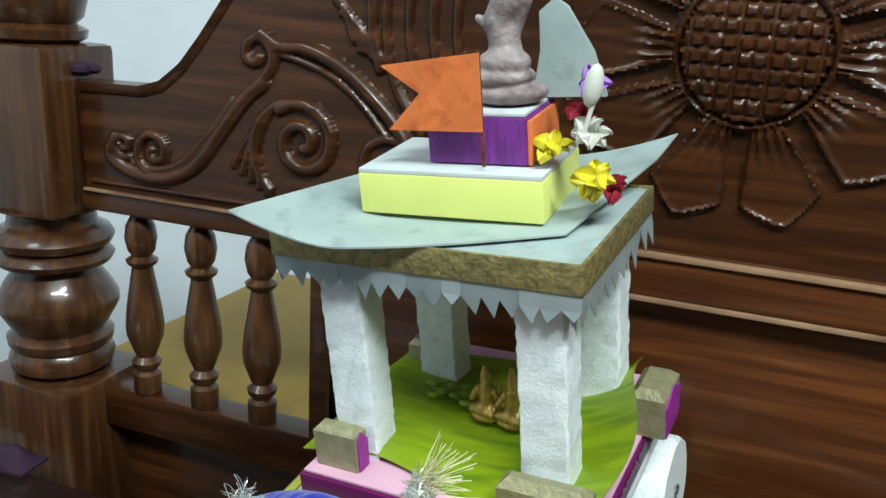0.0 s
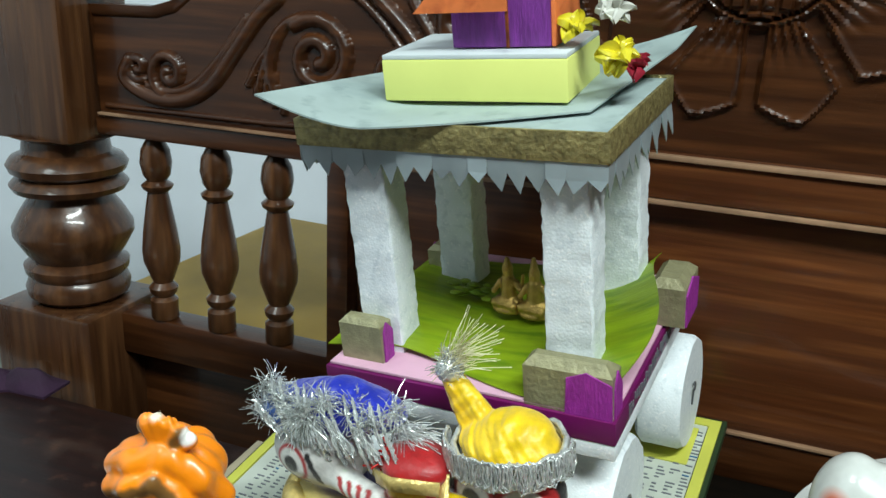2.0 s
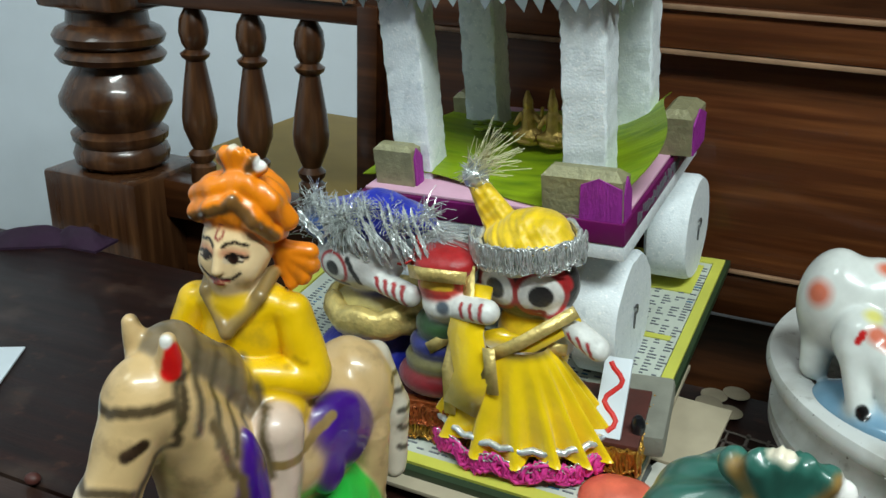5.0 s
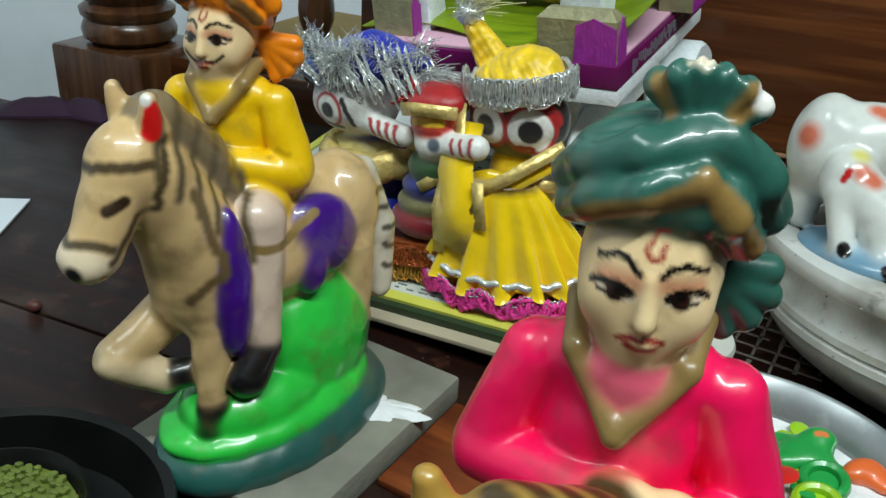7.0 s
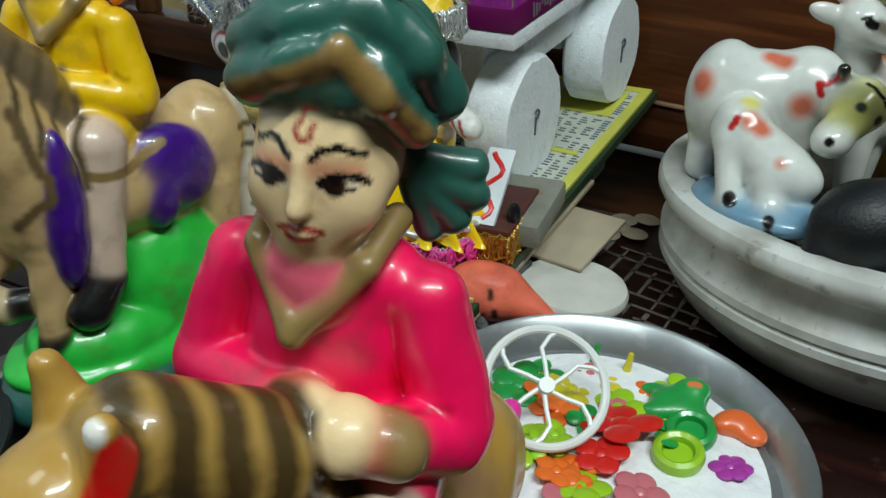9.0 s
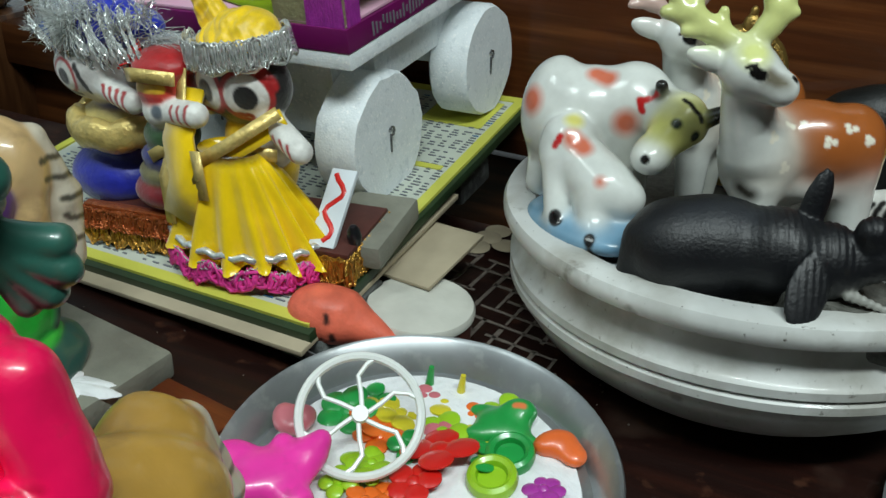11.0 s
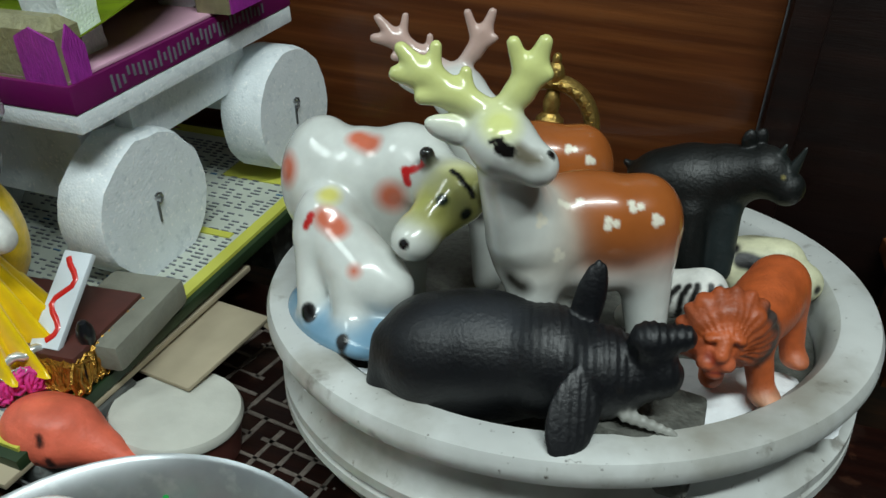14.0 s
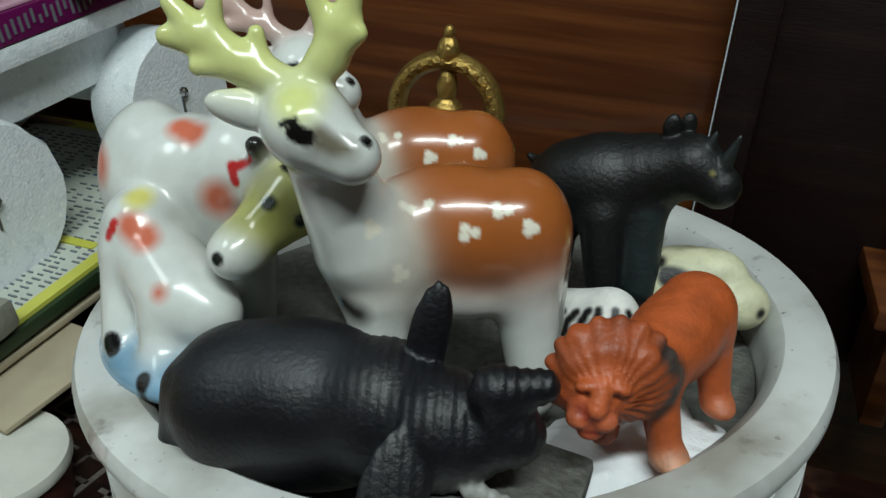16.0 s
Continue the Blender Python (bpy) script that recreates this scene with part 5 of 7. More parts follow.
# ---------- horse riders ----------
def rider(m, coat, coat_dark, turban, turban_band, label, face, horse, mane, extra=0.0, drop=0.0, hs=0.0022, bend=0.0, twist=26.0, grip=0.0, swing=0.0):
    """A painted plaster rider on a horse, forward along y; face: degrees by which the head turns to its left."""
    SK = (238, 206, 156)
    PUR, BLK = (66, 20, 130), (24, 24, 26)
    X, RX, RY = 0.013, 0.027, 0.001
    g1, g2 = (44, 190, 66), (38, 84, 78)
    L = [("e", (0.004, -0.004, 0.004), (0.048, 0.080, 0.026), g2), ("e", (0.006, 0.0, 0.020), (0.041, 0.070, 0.015), g1, None, 0.002), ("e", (0.008, -0.026, 0.044), (0.034, 0.046, 0.050), g1, None, 0.003), ("e", (0.004, 0.010, 0.030), (0.032, 0.048, 0.022), g1, None, 0.003),
         # horse
         ("e", (X, -0.018, 0.112), (0.032, 0.056, 0.035), horse), ("e", (X - 0.001, 0.030, 0.108), (0.029, 0.032, 0.035), horse), ("c", (X - 0.002, 0.036, 0.122), (X - 0.006, 0.062, 0.174), 0.0275, 0.0195, horse),
         ("e", (X - 0.006, 0.070, 0.182), (0.0168, 0.0195, 0.0185), horse), ("c", (X - 0.006, 0.076, 0.176), (X - 0.009, 0.093, 0.150), 0.0152, 0.0120, horse, 0.004), ("e", (X - 0.009, 0.097, 0.145), (0.0128, 0.0130, 0.0112), (226, 206, 176), None, 0.004),
         ("c", (X - 0.015, 0.064, 0.196), (X - 0.017, 0.066, 0.210), 0.0070, 0.0035, horse, 0.003), ("c", (X + 0.006, 0.064, 0.196), (X + 0.008, 0.066, 0.210), 0.0070, 0.0035, horse, 0.003),
         ("c", (X - 0.004, 0.056, 0.196), (X - 0.002, 0.034, 0.172), 0.0135, 0.0150, mane, 0.003), ("c", (X - 0.002, 0.034, 0.172), (X, 0.020, 0.146), 0.0150, 0.0145, mane, 0.003),
         ("e", (X - 0.003, -0.060, 0.120), (0.026, 0.022, 0.032), horse), ("c", (X - 0.008, -0.074, 0.136), (X - 0.012, -0.084, 0.100), 0.010, 0.012, (206, 196, 176), 0.003), ("c", (X - 0.012, -0.084, 0.100), (X - 0.018, -0.082, 0.062), 0.012, 0.008, (206, 196, 176), 0.003),
         ("c", (X - 0.016, -0.058, 0.100), (X - 0.018, -0.060, 0.052), 0.0145, 0.0095, horse, 0.004), ("c", (X - 0.018, -0.060, 0.048), (X - 0.018, -0.056, 0.032), 0.0098, 0.0108, (70, 84, 84), 0.002),
         ("c", (X + 0.014, -0.060, 0.098), (X + 0.016, -0.062, 0.040), 0.015, 0.010, horse),
         ("c", (X - 0.013, 0.040, 0.088), (X - 0.016, 0.046, 0.046), 0.0125, 0.0072, horse, 0.004), ("c", (X - 0.017, 0.046, 0.040), (X - 0.018, 0.050, 0.022), 0.0088, 0.0088, BLK, 0.002),
         ("c", (X + 0.014, 0.042, 0.088), (X + 0.016, 0.076, 0.072), 0.0135, 0.0110, horse, 0.004), ("c", (X + 0.016, 0.078, 0.070), (X + 0.006, 0.058, 0.054), 0.0110, 0.0090, (222, 198, 160), 0.003), ("c", (X + 0.002, 0.054, 0.056), (X - 0.008, 0.042, 0.058), 0.0088, 0.0072, BLK, 0.002),
         # saddle cloth
         ("e", (X - 0.0235, 0.036, 0.112), (0.0120, 0.0105, 0.042), PUR, (0, 0, 0), 0.001), ("e", (X - 0.021, -0.026, 0.116), (0.0135, 0.028, 0.024), PUR, (35, 0, 0), 0.001), ("e", (X - 0.024, -0.016, 0.106), (0.011, 0.012, 0.020), PUR, (0, 0, 0), 0.001)]
    n_horse = len(L)
    W = lambda x, y, z: (RX + turn2(x * 0.80, y * 0.84, twist)[0], RY + turn2(x * 0.80, y * 0.84, twist)[1], z)
    NECK = SK if coat[1] > 100 else (232, 96, 120)
    D = (142, 116, 70)
    L += [
         # rider: leg and boot, coat, arms, hands, neck, raised collar
         ("c", (X - 0.018, 0.013, 0.138), (X - 0.026, 0.019, 0.078), 0.0150, 0.0098, (216, 190, 170), 0.002), ("c", (X - 0.026, 0.020, 0.070), (X - 0.026, 0.031, 0.056), 0.0108, 0.0118, BLK, 0.0015),
         ("e", (RX - 0.009, RY, 0.140), (0.0285, 0.025, 0.026), coat, None, 0.003), ("e", W(0, -0.001, 0.170), (0.0215, 0.0170, 0.036), coat, (0, 0, twist), 0.004), ("e", W(0, -0.003, 0.193), (0.0250, 0.0135, 0.0125), coat, (0, 0, twist), 0.004),
         ("c", W(0.031, -0.003, 0.190), W(0.0425, 0.000, 0.160), 0.0095, 0.0102, coat, 0.002), ("c", W(0.0425, 0.002, 0.157), W(0.012 + grip, 0.026, 0.167), 0.0100, 0.0078, coat, 0.002),
         ("c", W(-0.031, -0.003, 0.190), W(-0.0435, 0.000, 0.160), 0.0098, 0.0108, coat, 0.002), ("c", W(-0.0435, 0.003, 0.156), W(-0.010 + grip, 0.028, 0.165), 0.0106, 0.0080, coat, 0.002),
         ("c", W(-0.016 + grip, 0.0255, 0.1645), W(-0.0135 + grip, 0.0265, 0.1652), 0.0084, 0.0084, D, 0.001), ("c", W(0.017 + grip, 0.024, 0.1655), W(0.0145 + grip, 0.0250, 0.1662), 0.0086, 0.0086, D, 0.001),
         ("e", W(-0.003 + grip, 0.030, 0.167), (0.0105, 0.0098, 0.0096), SK, None, 0.0015), ("e", W(0.008 + grip, 0.028, 0.168), (0.0080, 0.0080, 0.0080), SK, None, 0.0015), ("c", W(0, 0.002, 0.198), W(0, 0.003, 0.214), 0.0118, 0.0102, NECK, 0.002),
         ("e", W(0, 0.012, 0.196), (0.0110, 0.0070, 0.0105), coat if coat[1] > 100 else NECK, (0, 0, twist), 0.003),
         ("c", W(0.0195, -0.006, 0.2085), W(0.0160, 0.011, 0.2020), 0.0034, 0.0036, D, 0.0012), ("c", W(0.0160, 0.011, 0.2020), W(0.0000, 0.0215, 0.1850), 0.0036, 0.0032, D, 0.0012),
         ("c", W(-0.0195, -0.006, 0.2085), W(-0.0165, 0.011, 0.2020), 0.0034, 0.0036, D, 0.0012), ("c", W(-0.0165, 0.011, 0.2020), W(0.0000, 0.0215, 0.1850), 0.0036, 0.0032, D, 0.0012)]
    hx, hy, hz, q = RX, RY, 0.2235, 0.80
    F = lambda x, y, z: (hx + turn2(x * q, y * q, face)[0], hy + turn2(x * q, y * q, face)[1], hz + z * q)
    e3 = lambda *r: tuple(v * q for v in r)
    # head: skull, cheeks, jaw, long nose, lips
    L += [("e", F(0, 0, 0.001), e3(0.0212, 0.0210, 0.0250), SK, None, 0.002), ("e", F(0.0085, 0.0105, -0.008), e3(0.0108, 0.0100, 0.0115), SK, None, 0.004), ("e", F(-0.0085, 0.0105, -0.008), e3(0.0108, 0.0100, 0.0115), SK, None, 0.004),
          ("e", F(0, 0.0115, -0.0165), e3(0.0112, 0.0098, 0.0105), SK, None, 0.005), ("c", F(0, 0.0205, 0.004), F(0, 0.0242, -0.0075), 0.0016 * q, 0.0031 * q, SK, 0.003), ("e", F(0, 0.0205, -0.0148), e3(0.0052, 0.0030, 0.0026), SK, None, 0.0018)]
    # turban: wound mass, two swags that meet off the middle, pleated topknot, hanging tail
    k0 = (-0.0055, 0.003, 0.0430)
    G = lambda x, y, z: F(x * 0.90, y * 0.92 + 0.0005, 0.0155 + (z - 0.012) * 0.88)
    L += [("e", F(-0.001, -0.006, 0.0275), e3(0.0285, 0.0255, 0.0185), turban, (-10, 0, face), 0.002), ("e", F(0, -0.018, 0.006), e3(0.0210, 0.0130, 0.0190), turban, (0, 0, face), 0.002)]
    for chain, r0 in ((((-0.008, 0.0150, 0.0310), (0.006, 0.0165, 0.0265), (0.0205, 0.0095, 0.0185), (0.0270, -0.005, 0.0110), (0.020, -0.020, 0.006)), 0.0066),
                      (((-0.009, 0.0080, 0.0400), (0.008, 0.0110, 0.0375), (0.0240, 0.0030, 0.0280), (0.0290, -0.010, 0.0190)), 0.0072),
                      (((-0.010, 0.0140, 0.0320), (-0.0205, 0.0110, 0.0205), (-0.0265, 0.000, 0.0080), (-0.0215, -0.018, 0.002)), 0.0066),
                      (((-0.013, 0.0060, 0.0420), (-0.0270, 0.0020, 0.0300), (-0.0325, -0.008, 0.0160)), 0.0078)):
        for a, b in zip(chain, chain[1:]):
            L.append(("c", G(*a), G(*b), r0 * 0.92 * q, r0 * 0.92 * q, turban, 0.0014))
    L.append(("e", F(*k0), e3(0.0095, 0.0085, 0.0075), turban, None, 0.003))
    for dx, dy, dz in ((0.015, 0.000, 0.013), (0.009, 0.004, 0.017), (0.002, 0.004, 0.019), (-0.005, 0.003, 0.018), (-0.012, 0.004, 0.015), (-0.017, 0.002, 0.009)):
        L.append(("c", F(k0[0] + dx * 0.3, k0[1] + dy * 0.5, k0[2] + 0.003), F(k0[0] + dx * 0.80, k0[1] + dy - 0.003, k0[2] + dz * 0.84), 0.0028 * q, 0.0042 * q, turban, 0.0009))
    for x, y, z, r0 in ((-0.042, -0.021, -0.007, 0.0066), (-0.043, -0.020, -0.016, 0.0070), (-0.038, -0.018, -0.024, 0.0066), (-0.030, -0.016, -0.028, 0.0058)):
        L.append(("c", F(-0.018, -0.014, -0.003), F(x * 0.88, y, z * 0.92), 0.0050 * q, r0 * 0.86 * q, turban, 0.0009))
    B = turban_band
    S = [([G(0.030, -0.004, 0.0065), G(0.0255, 0.011, 0.0135), G(0.010, 0.0230, 0.0225), G(-0.006, 0.0215, 0.0290), G(-0.011, 0.018, 0.034)], 0.0027, B, 0.0008), ([G(-0.013, 0.0205, 0.0320), G(-0.0235, 0.0165, 0.0190), G(-0.0300, 0.004, 0.0065)], 0.0032, B, 0.0008),
         ([F(k0[0] - 0.011, 0.005, 0.056), F(k0[0] - 0.008, 0.005, 0.052)], 0.0026, B, 0.0008), ([F(k0[0] - 0.0145, 0.003, 0.053)], 0.0034, (236, 232, 226), 0.0007), ([F(k0[0] + 0.002, 0.004, 0.063)], 0.0030, (226, 214, 190), 0.0008), ([F(k0[0] + 0.012, 0.002, 0.055), F(k0[0] + 0.007, 0.004, 0.048)], 0.0022, B, 0.0009)]
    # painted face
    LID, IRIS = (18, 12, 10), (52, 26, 18)
    for g in (1, -1):
        S += [([F(g * 0.0140, 0.0165, 0.0028), F(g * 0.0090, 0.0205, 0.0040), F(g * 0.0045, 0.0215, 0.0030)], 0.0022, (214, 150, 112), 0.0016),
              ([F(g * 0.0128, 0.0180, 0.0000), F(g * 0.0090, 0.0205, 0.0006), F(g * 0.0055, 0.0215, -0.0008)], 0.0017, (224, 200, 170), 0.0005),
              ([F(g * 0.0090, 0.0205, 0.0002)], 0.0025, IRIS, 0.0005), ([F(g * 0.0090, 0.0205, 0.0006)], 0.0011, LID, 0.0003),
              ([F(g * 0.0160, 0.0150, 0.0004), F(g * 0.0128, 0.0180, 0.0020), F(g * 0.0088, 0.0205, 0.0028), F(g * 0.0048, 0.0215, 0.0006)], 0.0009, LID, 0.0003), ([F(g * 0.0135, 0.0175, -0.0014), F(g * 0.0090, 0.0200, -0.0022), F(g * 0.0050, 0.0215, -0.0006)], 0.00045, LID, 0.0003),
              ([F(g * 0.0034, 0.0225, 0.0068), F(g * 0.0062, 0.0220, 0.0096), F(g * 0.0105, 0.0195, 0.0104), F(g * 0.0165, 0.0150, 0.0078)], 0.0008, LID, 0.0003)]
    S += [([F(-0.0062, 0.0205, -0.0142), F(-0.0016, 0.0235, -0.0130), F(0.0, 0.0235, -0.0136), F(0.0016, 0.0235, -0.0130), F(0.0062, 0.0205, -0.0142)], 0.0008, (150, 26, 30), 0.0004), ([F(-0.0036, 0.0225, -0.0160), F(0.0036, 0.0225, -0.0160)], 0.0011, (172, 40, 42), 0.0005),
          ([F(-0.0026, 0.0215, 0.0165), F(-0.0026, 0.0215, 0.0125), F(0.0, 0.0215, 0.0108), F(0.0026, 0.0215, 0.0125), F(0.0022, 0.0215, 0.0165), F(-0.0022, 0.0215, 0.0170)], 0.0006, (160, 60, 50), 0.0004)]
    if coat[1] > 100:
        S += [([F(g * 0.001, 0.0245, -0.0118), F(g * 0.008, 0.0205, -0.0128), F(g * 0.0125, 0.0175, -0.0085)], 0.0008, BLACK, 0.0003) for g in (1, -1)]
    S += [([(RX - 0.036, RY + 0.016, 0.128), (RX - 0.038, RY, 0.124), (RX - 0.034, RY - 0.020, 0.130)], 0.0026, D, 0.0006), ([W(-0.045, 0.010, 0.168), W(-0.036, 0.018, 0.172)], 0.0012, coat_dark, 0.0012)]
    n_s = len(S)
    # mane and tail stripes, bridle, eye, ear, muzzle
    for k in range(6):
        y, z = 0.062 - 0.009 * k, 0.212 - 0.011 * k
        S.append(([(X + 0.004, y - 0.004, z + 0.004), (X - 0.018, y, z - 0.004), (X - 0.028, y + 0.008, z - 0.034)], hs, (98, 84, 60) if hs < 0.003 else (74, 58, 32), 0.0016))
    for k in range(5):
        S.append(([(X - 0.034, -0.076, 0.132 - 0.013 * k), (X - 0.006, -0.094, 0.124 - 0.013 * k)], 0.0018, (80, 76, 66), 0.001))
    S += [([(X - 0.031, 0.072, 0.186), (X - 0.008, 0.092, 0.184), (X + 0.010, 0.086, 0.184)], 0.0024, (80, 66, 46), 0.0012), ([(X - 0.030, 0.062, 0.192), (X - 0.030, 0.078, 0.156), (X - 0.024, 0.094, 0.146)], 0.0020, (80, 66, 46), 0.0012),
          ([(X - 0.026, 0.092, 0.152), (X - 0.010, 0.110, 0.158), (X + 0.006, 0.104, 0.158)], 0.0022, (80, 66, 46), 0.0012), ([(X - 0.026, 0.086, 0.172), (X - 0.022, 0.094, 0.169)], 0.0026, (46, 32, 22), 0.0008),
          ([(X - 0.016, 0.112, 0.142)], 0.0042, BLK, 0.0012), ([(X - 0.023, 0.066, 0.206), (X - 0.022, 0.070, 0.197)], 0.0042, (214, 26, 26), 0.0007), ([(X - 0.020, 0.070, 0.212)], 0.0030, (232, 228, 220), 0.0007),
          ([(X - 0.024, 0.098, 0.136), (X - 0.018, 0.100, 0.132)], 0.0020, (206, 40, 36), 0.0006), ([(X - 0.032, 0.052, 0.168), (X - 0.032, 0.044, 0.124), (X - 0.024, 0.062, 0.108)], 0.0026, (110, 90, 60), 0.0014)]
    if drop:
        low = lambda p: (p[0], p[1], p[2] - drop * min(1.0, max(0.0, (p[1] - 0.012) / 0.045)) * min(1.0, max(0.0, (p[2] - 0.10) / 0.03)))
        L[:n_horse] = [(l[0], low(l[1]), low(l[2]), *l[3:]) if l[0] == "c" else (l[0], low(l[1]), *l[2:]) for l in L[:n_horse]]
        S[n_s:] = [([low(p) for p in s[0]], *s[1:]) for s in S[n_s:]]
    if swing:
        sway = lambda p: (p[0] + swing * min(1.0, max(0.0, (p[1] - 0.03) / 0.05)) * min(1.0, max(0.0, (p[2] - 0.10) / 0.04)), p[1], p[2])
        L[4:n_horse] = [(l[0], sway(l[1]), sway(l[2]), *l[3:]) if l[0] == "c" else (l[0], sway(l[1]), *l[2:]) for l in L[4:n_horse]]
        S[n_s:] = [([sway(p) for p in s[0]], *s[1:]) for s in S[n_s:]]
    if bend:
        turn = lambda p: (p[0] + bend * max(0.0, -p[1]), p[1], p[2] - 0.6 * bend * max(0.0, -p[1]))
        L[4:n_horse] = [(l[0], turn(l[1]), turn(l[2]), *l[3:]) if l[0] == "c" else (l[0], turn(l[1]), *l[2:]) for l in L[4:n_horse]]
        S[n_s:] = [([turn(p) for p in s[0]], *s[1:]) for s in S[n_s:]]
    if extra:
        L.append(("e", (0.004, -0.004, -extra), (0.050, 0.082, extra + 0.002), g2))
    top = np.array(F(*k0))
    ax, ay = np.array(F(1, 0, 0)) - np.array(F(0, 0, 0)), np.array(F(0, 1, 0)) - np.array(F(0, 0, 0))

    def pleats(v):
        """Wound folds of the turban that run out from the topknot, and a little unevenness of the cast."""
        d = v - top
        u, w = d @ ax / q, d @ ay / q
        r = np.linalg.norm(d, axis=1)
        k = np.clip((r - 0.006) / 0.008, 0, 1) * np.clip((v[:, 2] - hz - 0.010) / 0.006, 0, 1)
        n = v - np.array(F(0, -0.006, 0.012))
        n /= np.linalg.norm(n, axis=1, keepdims=True)
        out = v + n * (0.00055 * k * np.sin(11 * np.arctan2(w + 0.004, u) + 90 * r))[:, None]
        return out + 0.00025 * np.stack([np.sin(v[:, 1] * 310 + v[:, 2] * 170), np.sin(v[:, 2] * 290 + v[:, 0] * 210), np.sin(v[:, 0] * 260 + v[:, 1] * 230)], 1)

    return figure("horse_rider_statue", L, S, ENAMEL, label, "statue", m, "horse riders", step=0.0009, blend=0.005, soft=0.0007, ripple=pleats)


rider(pose(0.001, 0.345, 0.0205, 0, 0, -118 - 90) @ Matrix.Scale(0.975, 4), (238, 190, 10), (190, 148, 10), (246, 136, 20), (120, 84, 44),
      "painted plaster rider in yellow with orange turban on horse", 17, (210, 176, 124), (124, 106, 78), grip=0.013)
rider(pose(0.1890, 0.150, 0.0185, 0, 0, -125 - 90), (250, 22, 90), (200, 16, 64), (48, 96, 84), (146, 116, 66),
      "painted plaster rider in bright pink with green turban on horse", 31, (184, 142, 66), (160, 126, 64), 0.0175, 0.019, 0.0034, 0.6, grip=-0.018, swing=0.018)
thing("stone_slab", Geo().box((0, 0, 0.010), (0.126, 0.158, 0.0195), 0.003), STONE, "flat grey stone slab under the yellow rider", "stone", pose(0.009, 0.366, 0, 0, 0, -22))


thing("wooden_board", Geo().box((0, 0, 0.0025), (0.060, 0.085, 0.005), 0.001), WOOD_RED, "small worn orange-brown wooden board on the seat", "board", pose(0.108, 0.357, 0.0005, 0, 0, -22))


def patch(name, c, r, material, label, category, seed, z=0.0006, n=60, lift=0.002):
    """A low uneven heap of powder."""
    rg, g = random.Random(seed), Geo()
    ph = [rg.uniform(0, 6.28) for _ in range(4)]
    v = [(0, 0, lift)]
    for j in (0.4, 0.75, 1.0):
        for i in range(n):
            a = 2 * math.pi * i / n
            w = 1 + 0.16 * math.sin(3 * a + ph[0]) + 0.10 * math.sin(7 * a + ph[1]) + 0.06 * math.sin(13 * a + ph[2])
            v.append((r[0] * j * w * math.cos(a), r[1] * j * w * math.sin(a), (lift * (1 - j * j) + 0.0008 * rg.random()) if j < 1 else -0.0015))
    f = [(0, 1 + i, 1 + (i + 1) % n) for i in range(n)]
    f += [(1 + j * n + i, 1 + (j + 1) * n + i, 1 + (j + 1) * n + (i + 1) % n, 1 + j * n + (i + 1) % n) for j in range(2) for i in range(n)]
    return thing(name, g.add(v, f), material, label, category, pose(*c), kind="stuff")


patch("white_powder", (0.050, 0.372, 0.0205), (0.030, 0.014), POWDER, "spilled white powder on the stone slab", "powder", 3)


# ---------- the white pot with toy animals ----------
POT_R = 0.166
n_ = Vector((-0.078, 0.03, 1)).normalized()
POT = Matrix.Translation((0.459, 0.541, 0.0)) @ Vector((0, 0, 1)).rotation_difference(n_).to_matrix().to_4x4()
H = 0.112
pot = empty("white_pot", "wide white-painted bowl-shaped pot with moulded rim, chipped and stained", "pot", POT)
outer = [(0.085, 0.004), (0.105, 0.006), (0.128, 0.018), (0.146, 0.034), (0.156, 0.050), (0.158, 0.056), (0.1605, 0.058), (0.1605, 0.063), (0.158, 0.065), (0.1605, 0.067), (0.1605, 0.072), (0.157, 0.074),
         (0.153, 0.082), (0.152, 0.092), (0.156, 0.097), (0.164, 0.100), (POT_R, 0.104), (POT_R, 0.108), (0.164, H), (0.156, H + 0.0015), (0.145, H), (0.140, 0.107), (0.138, 0.098), (0.136, 0.070), (0.10, 0.055), (0.02, 0.052)]
part("bowl", Geo().lathe(outer, 96), MARBLE, pot)
part("filling", Geo().lathe([(0.02, 0.06), (0.1355, 0.0605), (0.1365, 0.088), (0.10, 0.0905), (0.04, 0.0895), (0.004, 0.090)], 64), GREY_MESH, pot, "grey gritty filling")

# the second, darker white puts shade into the colour of the set-back legs
W_, W_SHADED = (212, 215, 210), (184, 186, 178)


def world_fig(name, lumps, strokes, material, label, group="toy animals", about=(0, 0, 0), size=1.0, shift=(0, 0, 0), **kw):
    m = Matrix.Translation(Vector(about) + Vector(shift)) @ Matrix.Scale(size, 4) @ Matrix.Translation(-Vector(about))
    return figure(name, lumps, strokes, material, label, "figurine", m, group, **kw)


